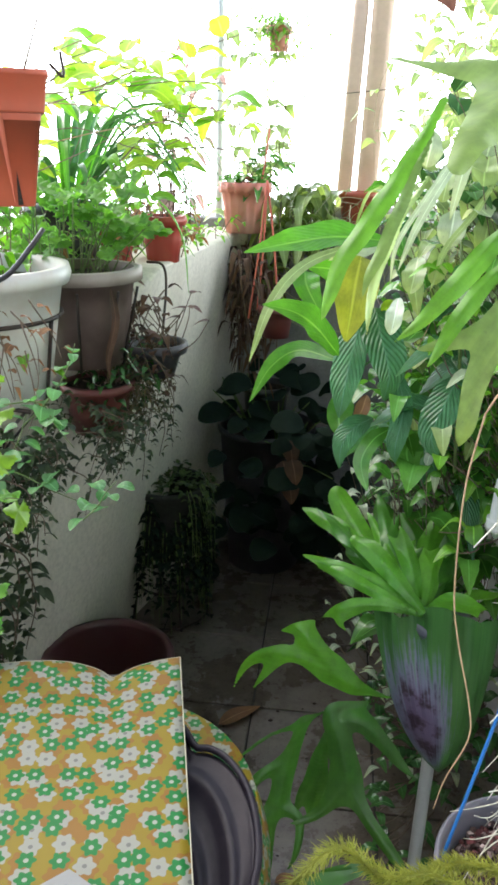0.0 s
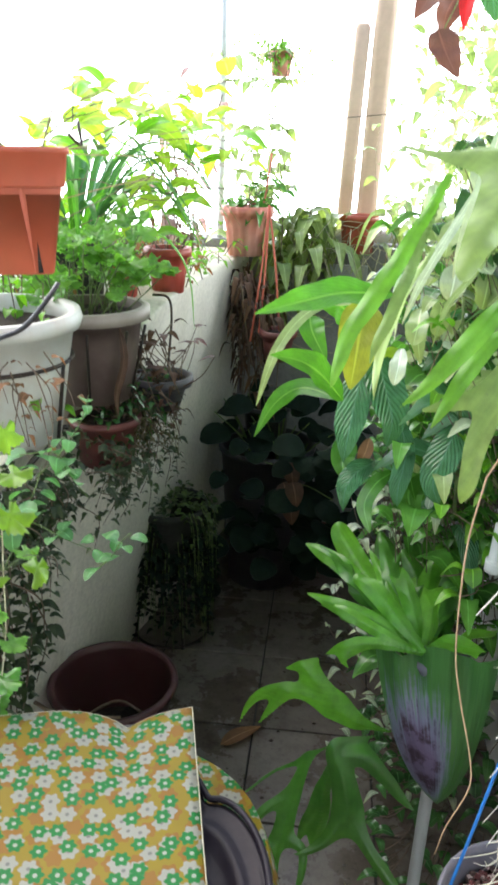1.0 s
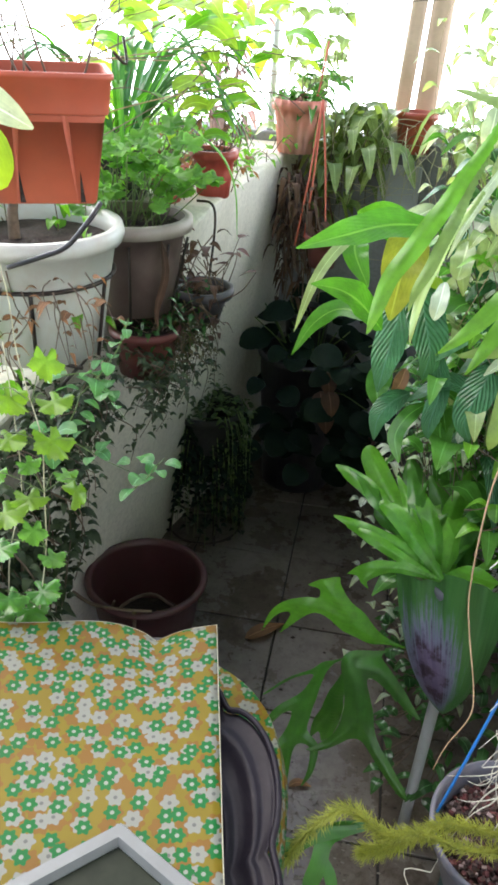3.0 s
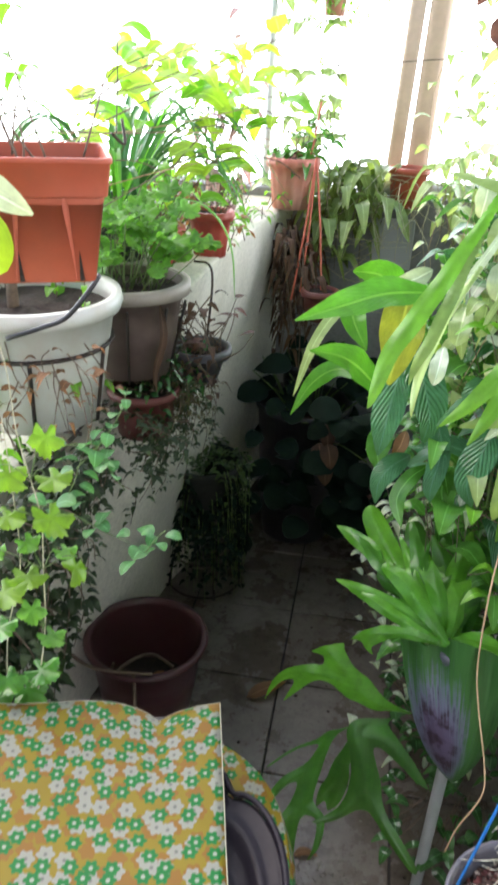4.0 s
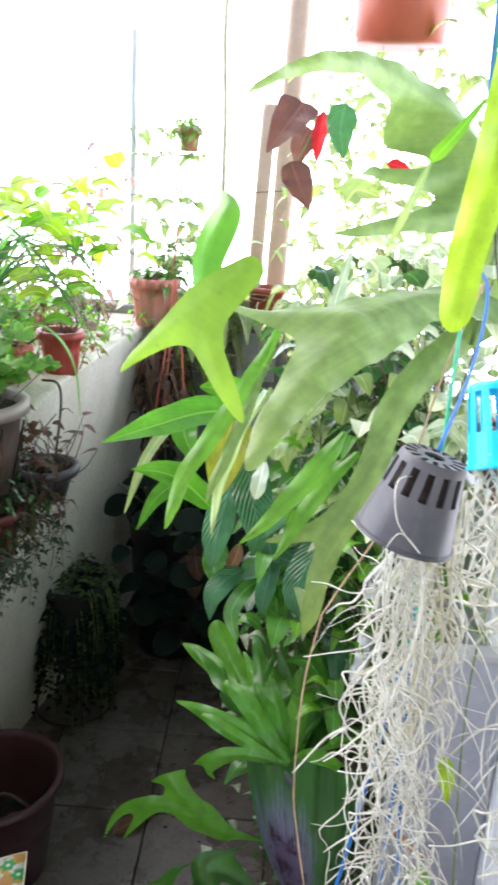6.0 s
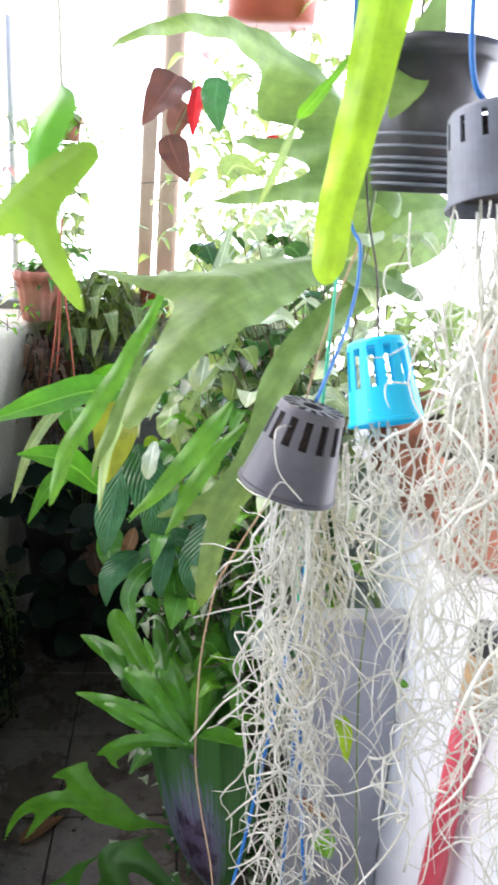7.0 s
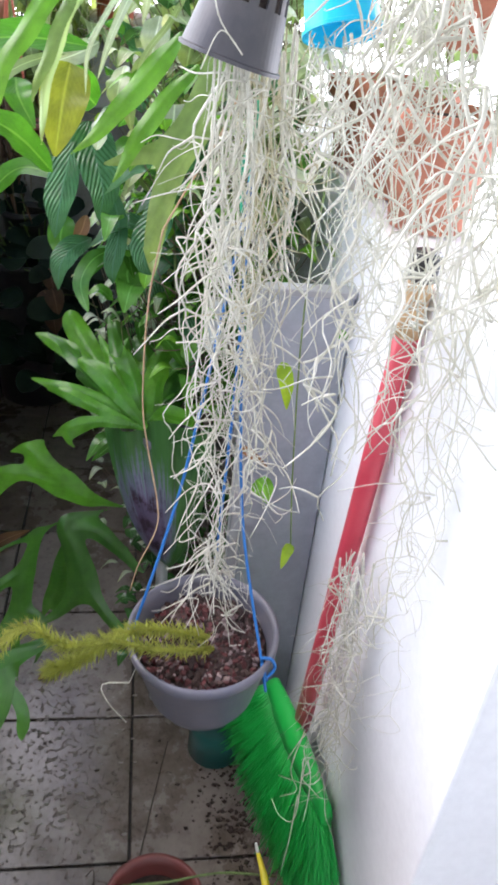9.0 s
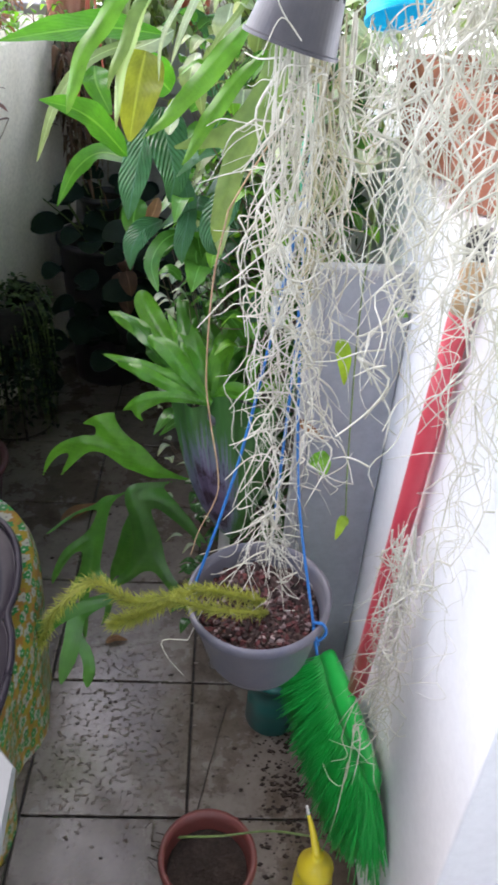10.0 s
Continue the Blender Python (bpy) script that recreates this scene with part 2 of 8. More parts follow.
M_TAUPERIM = plastic("pale_taupe_plastic", (0.34, 0.30, 0.26), (0.2, 0.15, 0.12), 0.5, 0.4)
M_TUB = plastic("maroon_plastic", (0.072, 0.022, 0.025), (0.07, 0.045, 0.04), 0.4, 0.4, (0.105, 0.036, 0.038))
M_GREYPOT = plastic("grey_blue_plastic", (0.11, 0.115, 0.155), (0.24, 0.21, 0.19), 0.4, 0.4)
M_NETPOT = plastic("charcoal_plastic", (0.048, 0.048, 0.058), (0.14, 0.125, 0.12), 0.45, 0.4)
M_BAND = plastic("scuffed_grey_plastic", (0.15, 0.165, 0.19), (0.05, 0.05, 0.055), 0.5, 0.6)
M_CYAN = plastic("cyan_plastic", (0.0, 0.52, 0.78), (0.0, 0.40, 0.62), 0.35, 0.2)
M_TEAL = plastic("dark_teal_plastic", (0.01, 0.13, 0.12), (0.02, 0.06, 0.05), 0.4, 0.4)
M_BLACK = plastic("black_plastic", (0.022, 0.022, 0.028), (0.10, 0.09, 0.08), 0.35, 0.4)
M_TRAY = plastic("dark_mauve_plastic", (0.018, 0.015, 0.022), (0.05, 0.045, 0.05), 0.34, 0.35)
M_TRAY.node_tree.nodes["Principled BSDF"].inputs["Specular IOR Level"].default_value = 0.14
M_YELLOW = plastic("yellow_plastic", (0.72, 0.60, 0.02), (0.5, 0.4, 0.1), 0.3, 0.2)
M_SOIL = worn("potting_soil", (0.06, 0.04, 0.03), (0.03, 0.02, 0.015), 0.95, 30, 160, 0.6, bump=0.8, bdist=0.006)
M_MOSSY = worn("mossy_black_clay", (0.035, 0.035, 0.028), (0.02, 0.022, 0.018), 0.9, 12, 90, 0.4)
M_WIRE = worn("dark_iron_wire", (0.03, 0.03, 0.03), (0.06, 0.04, 0.03), 0.5, 20, 90, 0.3, 0.6)
M_ROOT = worn("pale_aerial_root", (0.74, 0.73, 0.65), (0.52, 0.51, 0.40), 0.75, 30, 120, 0.15)
M_ROOTOLD = worn("olive_aerial_root", (0.58, 0.55, 0.38), (0.46, 0.42, 0.26), 0.8, 30, 120, 0.25)
M_STEM = worn("tan_stem", (0.52, 0.36, 0.21), (0.40, 0.26, 0.14), 0.7, 30, 140, 0.3)
M_TWIG = worn("dry_twig", (0.22, 0.16, 0.11), (0.13, 0.09, 0.06), 0.85, 30, 140, 0.3)
M_GSTEM = worn("green_stem", (0.16, 0.25, 0.06), (0.11, 0.16, 0.05), 0.6, 30, 140, 0.3)
M_BLUECORD = plastic("blue_cord", (0.01, 0.14, 0.42), (0.01, 0.1, 0.3), 0.5, 0.2)
M_GREENCORD = plastic("green_cord", (0.01, 0.36, 0.20), (0.01, 0.3, 0.15), 0.5, 0.2)
M_REDCORD = plastic("red_cord", (0.55, 0.12, 0.07), (0.5, 0.2, 0.1), 0.6, 0.2)
M_STICKRED = plastic("red_broom_stick", (0.62, 0.06, 0.09), (0.6, 0.2, 0.2), 0.35, 0.2)
M_STICKYEL = worn("bare_broom_wood", (0.72, 0.5, 0.28), (0.62, 0.4, 0.2), 0.6, 12, 80, 0.3)
M_BRISTLE = plastic("green_bristle", (0.005, 0.42, 0.06), (0.01, 0.32, 0.05), 0.4, 0.2)
M_CORDGREY = worn("grey_dry_root", (0.10, 0.08, 0.06), (0.05, 0.04, 0.03), 0.9, 30, 90, 0.3)
M_PVC = plastic("white_pvc", (0.75, 0.76, 0.75), (0.45, 0.42, 0.36), 0.35, 0.3)
M_POLE = plastic("pale_grey_pvc", (0.42, 0.44, 0.44), (0.25, 0.23, 0.2), 0.4, 0.35)
M_CLOTH = floral_cloth()
M_FRAME = plastic("pale_grey_frame", (0.38, 0.39, 0.40), (0.4, 0.4, 0.38), 0.35, 0.2)
M_HEM = plastic("cream_cut_edge", (0.42, 0.40, 0.30), (0.3, 0.25, 0.12), 0.6, 0.2)
M_DISHRIM = plastic("grey_dish_rim", (0.19, 0.20, 0.195), (0.10, 0.10, 0.09), 0.4, 0.3)
M_PAPER = plastic("white_card", (0.85, 0.84, 0.82), (0.7, 0.66, 0.6), 0.6, 0.15)

L_FRESH = leaf_mat("fresh_green_leaf", (0.16, 0.40, 0.03), (0.10, 0.28, 0.02), rough=0.35, trans=0.4)
L_LIME = leaf_mat("lime_leaf", (0.30, 0.47, 0.02), (0.21, 0.36, 0.02), ribbed=False, rough=0.45, trans=0.33)
L_SUNLIT = leaf_mat("thin_sunlit_leaf", (0.36, 0.50, 0.06), (0.22, 0.40, 0.03), rough=0.45, trans=0.55)
L_MID = leaf_mat("mid_green_leaf", (0.11, 0.32, 0.055), (0.05, 0.17, 0.03), rough=0.2, trans=0.25)
L_DARK = leaf_mat("dark_green_leaf", (0.075, 0.21, 0.065), (0.03, 0.09, 0.03), rough=0.2, trans=0.15)
L_BLUE = leaf_mat("bluish_veined_leaf", (0.085, 0.27, 0.13), (0.055, 0.19, 0.085), rib=(0.10, 0.27, 0.15), rough=0.24, trans=0.2, veins=0.21)
L_BIG = leaf_mat("long_green_leaf", (0.10, 0.34, 0.03), (0.07, 0.24, 0.02), rib=(0.17, 0.40, 0.06), rough=0.35, trans=0.4, veins=0.06)
L_OLD = leaf_mat("yellowing_leaf", (0.38, 0.40, 0.05), (0.30, 0.33, 0.04), rough=0.4, trans=0.45, veins=0.12)
L_STAG = leaf_mat("sage_frond", (0.185, 0.30, 0.09), (0.15, 0.25, 0.075), ribbed=False, rough=0.5, trans=0.18)
L_STAG2 = leaf_mat("staghorn_green", (0.13, 0.38, 0.04), (0.08, 0.27, 0.03), ribbed=False, rough=0.28, trans=0.3)
L_STAGDK = leaf_mat("dark_staghorn_green", (0.07, 0.24, 0.035), (0.045, 0.15, 0.025), ribbed=False, rough=0.3, trans=0.2)
L_OLIVE = leaf_mat("olive_creeper_leaf", (0.20, 0.28, 0.09), (0.12, 0.18, 0.05), rough=0.45, trans=0.35)


def shield_mat():
    """A shield frond: green, with a dry mauve patch ringed by pale blue-grey, all streaked along its fan of veins."""
    m, nt, b = mat_base("streaked_shield_frond")
    uv = nt.nodes.new("ShaderNodeUVMap")
    sep = nt.nodes.new("ShaderNodeSeparateXYZ")
    nt.links.new(uv.outputs[0], sep.inputs[0])
    mp = nt.nodes.new("ShaderNodeMapping")
    mp.inputs["Scale"].default_value = (16, 1.4, 1)
    nt.links.new(uv.outputs[0], mp.inputs[0])
    n = nt.nodes.new("ShaderNodeTexNoise")
    n.inputs["Scale"].default_value, n.inputs["Detail"].default_value = 1.6, 5
    nt.links.new(mp.outputs[0], n.inputs["Vector"])
    blot = noise_node(nt, 38, 5, 0.65)
    du = math_node(nt, "MULTIPLY", math_node(nt, "ADD", sep.outputs[0], 0.42), 1.25)
    dv = math_node(nt, "MULTIPLY", math_node(nt, "ADD", sep.outputs[1], -0.46), 2.3)
    dist = math_node(nt, "SQRT", math_node(nt, "ADD", math_node(nt, "MULTIPLY", du, du), math_node(nt, "MULTIPLY", dv, dv)))
    dist = math_node(nt, "ADD", dist, math_node(nt, "MULTIPLY", math_node(nt, "ADD", n.outputs[0], -0.5), 1.1))
    dist = math_node(nt, "ADD", dist, math_node(nt, "MULTIPLY", math_node(nt, "ADD", blot.outputs[0], -0.5), 0.5))
    patch = mix_node(nt, ramp_node(nt, blot.outputs[0], [(0.42, (0, 0, 0)), (0.55, (1, 1, 1))]).outputs[0], (0.035, 0.018, 0.03), (0.13, 0.10, 0.17))
    green = mix_node(nt, n.outputs[0], (0.022, 0.10, 0.02), (0.075, 0.21, 0.045))
    ring = ramp_node(nt, dist, [(0.45, (0, 0, 0)), (0.75, (1, 1, 1))])
    c = mix_node(nt, ring.outputs[0], patch, (0.17, 0.19, 0.26))
    c = mix_node(nt, ramp_node(nt, dist, [(0.72, (0, 0, 0)), (1.15, (1, 1, 1))]).outputs[0], c, green)
    nt.links.new(c, b.inputs["Base Color"])
    b.inputs["Roughness"].default_value = 0.5
    bump_node(nt, b, n.outputs[0], 0.5, 0.003)
    return m


L_SHIELDMIX = shield_mat()
L_HOYA = leaf_mat("pale_waxy_leaf", (0.34, 0.44, 0.21), (0.22, 0.33, 0.13), rough=0.28, trans=0.30)
L_SILVER = leaf_mat("silvery_leaf", (0.54, 0.62, 0.54), (0.36, 0.47, 0.35), rough=0.35, trans=0.25)
L_RED = leaf_mat("maroon_leaf", (0.17, 0.080, 0.070), (0.10, 0.052, 0.048), rib=(0.17, 0.085, 0.07), rough=0.5, trans=0.2, tcol=(1.0, 0.7, 0.5), veins=0.06)
L_CRIM = leaf_mat("crimson_leaf", (0.45, 0.02, 0.03), (0.35, 0.02, 0.03), rough=0.5, trans=0.3, tcol=(1.0, 0.5, 0.4))
L_DRY = leaf_mat("dry_brown_leaf", (0.30, 0.16, 0.08), (0.17, 0.09, 0.05), rough=0.8, trans=0.25, tcol=(1.0, 0.8, 0.5))
L_MOSS = leaf_mat("mossy_tassel", (0.37, 0.40, 0.085), (0.23, 0.27, 0.05), rough=0.6, trans=0.35)
L_CEL = leaf_mat("celery_leaf", (0.15, 0.36, 0.06), (0.09, 0.25, 0.04), rough=0.45, trans=0.4)
L_LOBED = leaf_mat("toothed_climber_leaf", (0.20, 0.36, 0.02), (0.07, 0.19, 0.012), rough=0.45, trans=0.3, ribbed=False)
L_DEAD = leaf_mat("dead_dark_leaf", (0.12, 0.065, 0.04), (0.05, 0.03, 0.025), rough=0.85, trans=0.1, tcol=(1.0, 0.8, 0.5))
# small leaves with the shade under the parapet pots put into their green
L_SHADE = leaf_mat("small_leaf_with_shade", (0.045, 0.075, 0.025), (0.02, 0.04, 0.015), rough=0.6, trans=0.15, ribbed=False)
# near-black green: the deep shade of the far corner is in the colour
L_GLOOM = leaf_mat("leaf_with_corner_shade", (0.009, 0.022, 0.015), (0.005, 0.012, 0.008), rough=0.75, trans=0.05, ribbed=False)
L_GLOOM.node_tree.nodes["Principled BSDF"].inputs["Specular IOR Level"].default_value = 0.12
L_ELK = leaf_mat("yellow_green_frond", (0.20, 0.35, 0.03), (0.17, 0.31, 0.03), ribbed=False, rough=0.5, trans=0.3)
L_MOSSLEAF = leaf_mat("small_olive_leaf", (0.075, 0.13, 0.03), (0.03, 0.05, 0.015), rough=0.5, trans=0.25, ribbed=False)
L_STRAP = leaf_mat("bright_strap_leaf", (0.13, 0.33, 0.03), (0.10, 0.27, 0.03), ribbed=False, rough=0.4, trans=0.35)
L_MAUVE = leaf_mat("faded_mauve_leaf", (0.34, 0.25, 0.25), (0.20, 0.15, 0.16), rough=0.5, trans=0.4, tcol=(1, 0.85, 0.85))
L_LILY = leaf_mat("bluish_strap_leaf", (0.10, 0.27, 0.10), (0.06, 0.18, 0.07), ribbed=False, rough=0.22, trans=0.15)
L_MINT = leaf_mat("bluish_mint_leaf", (0.13, 0.33, 0.13), (0.08, 0.23, 0.08), rough=0.4, trans=0.3)
L_FERNY = leaf_mat("olive_brown_frond", (0.13, 0.12, 0.05), (0.06, 0.055, 0.025), rough=0.7, trans=0.2, ribbed=False)
L_PINK = leaf_mat("pale_pink_leaf", (0.6, 0.45, 0.47), (0.5, 0.4, 0.42), rough=0.5, trans=0.4, tcol=(1, 0.85, 0.85))


# ---- mesh building ----
class Mesh:
    """Collects vertices, faces and leaf coordinates for one mesh."""

    def __init__(self):
        self.v, self.f, self.uv = [], [], []

    def add(self, verts, faces, uvs=None):
        o = len(self.v)
        self.v += [tuple(p) for p in verts]
        self.f += [tuple(i + o for i in q) for q in faces]
        self.uv += uvs if uvs else [(p[0], p[1]) for p in verts]

    def data(self, name, material, smooth=True):
        me = bpy.data.meshes.new(name)
        me.from_pydata(self.v, [], self.f)
        if self.v:
            lay = me.uv_layers.new(name="UVMap")
            idx = np.zeros(len(me.loops), dtype=np.int32)
            me.loops.foreach_get("vertex_index", idx)
            lay.data.foreach_set("uv", np.array(self.uv, dtype=np.float32)[idx].ravel())
            me.polygons.foreach_set("use_smooth", [smooth] * len(me.polygons))
        me.materials.append(material)
        me.update()
        return me


def thing(name, at, label, category, group="", kind=""):
    ob = new(name)
    ob.empty_display_size = 0.05
    ob.location = at
    return tagged(ob, label, category, group, kind)


def part(name, mesh, material, parent, label="", kind="", smooth=True):
    """Links a mesh, built in world places, under a thing or a part."""
    me = mesh.data(name, material, smooth)
    base = Vector((0, 0, 0))
    up = parent
    while up is not None:
        base += Vector(up.location)
        up = up.parent
    me.transform(Matrix.Translation(-base))
    ob = new(name, me)
    ob.parent = parent
    return tagged(ob, label, "", "", kind)


def solid(name, mesh, material, label, category="", group="", kind="", smooth=True, at=None):
    """A top-level thing in one mesh."""
    me = mesh.data(name, material, smooth)
    if at is None:
        lo = np.array(mesh.v).min(axis=0)
        hi = np.array(mesh.v).max(axis=0)
        at = ((lo[0] + hi[0]) / 2, (lo[1] + hi[1]) / 2, lo[2])
    me.transform(Matrix.Translation(-Vector(at)))
    ob = new(name, me)
    ob.location = at
    return tagged(ob, label, category, group, kind)


def box(mesh, x0, x1, y0, y1, z0, z1, bevel=0.0):
    if bevel <= 0:
        v = [(x, y, z) for z in (z0, z1) for y in (y0, y1) for x in (x0, x1)]
        mesh.add(v, [(0, 2, 3, 1), (4, 5, 7, 6), (0, 1, 5, 4), (2, 6, 7, 3), (0, 4, 6, 2), (1, 3, 7, 5)])
        return
    bm = bmesh.new()
    bmesh.ops.create_cube(bm, size=1, matrix=Matrix.Translation(((x0 + x1) / 2, (y0 + y1) / 2, (z0 + z1) / 2)) @ Matrix.Diagonal((x1 - x0, y1 - y0, z1 - z0, 1)))
    bmesh.ops.bevel(bm, geom=bm.edges[:], offset=bevel, segments=2, profile=0.5, affect="EDGES")
    bm.verts.ensure_lookup_table()
    mesh.add([v.co[:] for v in bm.verts], [[v.index for v in f.verts] for f in bm.faces])
    bm.free()


def spline(pts, n):
    """n + 1 places along a smooth line through pts."""
    p = [Vector(q) for q in pts]
    if len(p) == 2:
        return [p[0].lerp(p[1], i / n) for i in range(n + 1)]
    p = [2 * p[0] - p[1]] + p + [2 * p[-1] - p[-2]]
    out = []
    seg = len(p) - 3
    for i in range(n + 1):
        u = i / n * seg
        k = min(int(u), seg - 1)
        t = u - k
        a, b, c, d = p[k:k + 4]
        out.append(0.5 * (2 * b + (c - a) * t + (2 * a - 5 * b + 4 * c - d) * t * t + (3 * b - a - 3 * c + d) * t ** 3))
    return out


def tube(mesh, pts, r0, r1=None, sides=6, n=None, closed=False):
    r1 = r0 if r1 is None else r1
    line = spline(pts, n or max(4, 4 * (len(pts) - 1)))
    verts, faces = [], []
    prev = None
    for i, p in enumerate(line):
        t = (line[min(i + 1, len(line) - 1)] - line[max(i - 1, 0)])
        t = t.normalized() if t.length > 1e-9 else Vector((0, 0, 1))
        if prev is None:
            a = t.orthogonal().normalized()
        else:
            a = (prev - t * prev.dot(t))
            a = a.normalized() if a.length > 1e-6 else t.orthogonal().normalized()
        prev = a
        b = t.cross(a)
        r = r0 + (r1 - r0) * i / (len(line) - 1)
        verts += [p + (a * math.cos(k * 2 * math.pi / sides) + b * math.sin(k * 2 * math.pi / sides)) * r for k in range(sides)]
    for i in range(len(line) - 1):
        for k in range(sides):
            k2 = (k + 1) % sides
            faces.append((i * sides + k, i * sides + k2, (i + 1) * sides + k2, (i + 1) * sides + k))
    faces.append(tuple(range(sides))[::-1])
    faces.append(tuple((len(line) - 1) * sides + k for k in range(sides)))
    mesh.add(verts, faces)


def lathe(mesh, at, prof, segs=40, square=0.0, flute=0.0, nflute=0, tilt=None, turn=0.0):
    """A body of revolution from (radius, height) pairs; square rounds it towards a square plan, flute presses in ribs."""
    verts, faces = [], []
    for r, z in prof:
        for k in range(segs):
            a = 2 * math.pi * k / segs + turn
            rr = r
            if square:
                c, s = abs(math.cos(a - turn)), abs(math.sin(a - turn))
                rr = r / (c ** square + s ** square) ** (1 / square)
            if flute:
                rr *= 1 - flute * (0.5 + 0.5 * math.cos(a * nflute)) ** 3
            p = Vector((rr * math.cos(a), rr * math.sin(a), z))
            if tilt:
                p = tilt @ p
            verts.append(p + Vector(at))
    for i in range(len(prof) - 1):
        for k in range(segs):
            k2 = (k + 1) % segs
            faces.append((i * segs + k, i * segs + k2, (i + 1) * segs + k2, (i + 1) * segs + k))
    mesh.add(verts, faces)


def disc(mesh, at, r, segs=28, lump=0.0, seed=1, square=0.0, turn=0.0, tilt=None):
    """A slightly uneven soil surface."""
    rng = random.Random(seed)
    verts, faces = [], []
    rings = 6
    c = Vector((0, 0, lump * rng.uniform(-1, 1)))
    verts.append((tilt @ c if tilt else c) + Vector(at))
    for i in range(1, rings + 1):
        for k in range(segs):
            a = 2 * math.pi * k / segs + turn
            rr = r * i / rings
            if square:
                cc, s = abs(math.cos(a - turn)), abs(math.sin(a - turn))
                rr /= (cc ** square + s ** square) ** (1 / square)
            p = Vector((rr * math.cos(a), rr * math.sin(a), rng.uniform(-lump, lump) if i < rings else 0))
            verts.append((tilt @ p if tilt else p) + Vector(at))
    for k in range(segs):
        faces.append((0, 1 + k, 1 + (k + 1) % segs))
    for i in range(rings - 1):
        for k in range(segs):
            a, b = 1 + i * segs + k, 1 + i * segs + (k + 1) % segs
            faces.append((a, a + segs, b + segs, b))
    mesh.add(verts, faces)


PROFILES = {
    "lance": lambda s: max(0.02, math.sin(math.pi * s ** 0.75)) ** 0.85,
    "ovate": lambda s: max(0.02, math.sin(math.pi * s ** 0.62)) ** 0.7,
    "round": lambda s: max(0.02, math.sin(math.pi * s)) ** 0.5,
    "strap": lambda s: min(1.0, 0.35 + 2.5 * s) * min(1.0, 3.2 * (1 - s) + 0.02) ** 0.7,
    "heart": lambda s: max(0.02, math.sin(math.pi * min(1.0, 0.12 + 0.88 * s) ** 0.55)) ** 0.8 if s > 0 else 0.45,
    "club": lambda s: (0.25 + 0.75 * math.sin(math.pi / 2 * min(1, s * 1.25))) * min(1.0, 6 * (1 - s) + 0.15) ** 0.6,
}


def blade(mesh, pts, width, prof="lance", n=10, fold=0.25, up=(0, 0, 1), wave=0.0, seed=0, cols=4, cup=0.0, widths=None):
    """A leaf blade along a line: width across, folded on its midrib, with a waving margin."""
    line = spline(pts, n)
    rng = random.Random(seed)
    ph = rng.uniform(0, 6.28)
    pf = PROFILES[prof] if isinstance(prof, str) else prof
    up = Vector(up)
    verts, faces, uvs = [], [], []
    for i, p in enumerate(line):
        s = i / n
        t = (line[min(i + 1, n)] - line[max(i - 1, 0)]).normalized()
        side = t.cross(up)
        side = side.normalized() if side.length > 1e-3 else t.orthogonal().normalized()
        nor = side.cross(t)
        hw = 0.5 * width * pf(s)
        for k in range(cols + 1):
            u = 2 * k / cols - 1
            lift = fold * abs(u) * hw + cup * (1 - u * u) * hw
            lift += wave * hw * abs(u) * math.sin(ph + s * 17 + (2.1 if u > 0 else 0))
            verts.append(p + side * (u * hw) + nor * lift)
            uvs.append((u, s))
    w = cols + 1
    for i in range(n):
        for k in range(cols):
            faces.append((i * w + k, i * w + k + 1, (i + 1) * w + k + 1, (i + 1) * w + k))
    mesh.add(verts, faces, uvs)


def lobed(mesh, at, tip, up, size, lobes=5, depth=0.4, seed=0):
    """A palmate leaf with toothed lobes, from its stalk's end at towards tip."""
    rng = random.Random(seed)
    d = Vector(tip).normalized()
    side = d.cross(Vector(up))
    side = side.normalized() if side.length > 1e-3 else d.orthogonal().normalized()
    nor = side.cross(d)
    c = Vector(at) + d * size * 0.35
    verts, uvs, faces = [c], [(0.3, 0.5)], []
    k = 60
    for i in range(k):
        a = -math.pi + 2 * math.pi * i / k
        r = 1 - depth * (0.5 - 0.5 * math.cos(a * lobes)) - 0.15 * (a * lobes * 0.8 % 1.0)
        if abs(abs(a) - math.pi) < 0.35:
            r *= 0.45
        r *= size * (0.62 + 0.12 * math.cos(a)) * rng.uniform(0.94, 1.06)
        verts.append(c + d * (math.cos(a) * r) + side * (math.sin(a) * r) + nor * (0.17 * r * math.cos(a * lobes) - 0.08 * r))
        uvs.append((0.3 + 0.3 * math.sin(a), 0.5 + 0.5 * math.cos(a)))
        faces.append((0, 1 + i, 1 + (i + 1) % k))
    mesh.add(verts, faces, uvs)


def rnd_dir(rng, zmin=-1.0, zmax=1.0):
    a = rng.uniform(0, 2 * math.pi)
    z = rng.uniform(zmin, zmax)
    h = math.sqrt(max(0, 1 - z * z))
    return Vector((h * math.cos(a), h * math.sin(a), z))


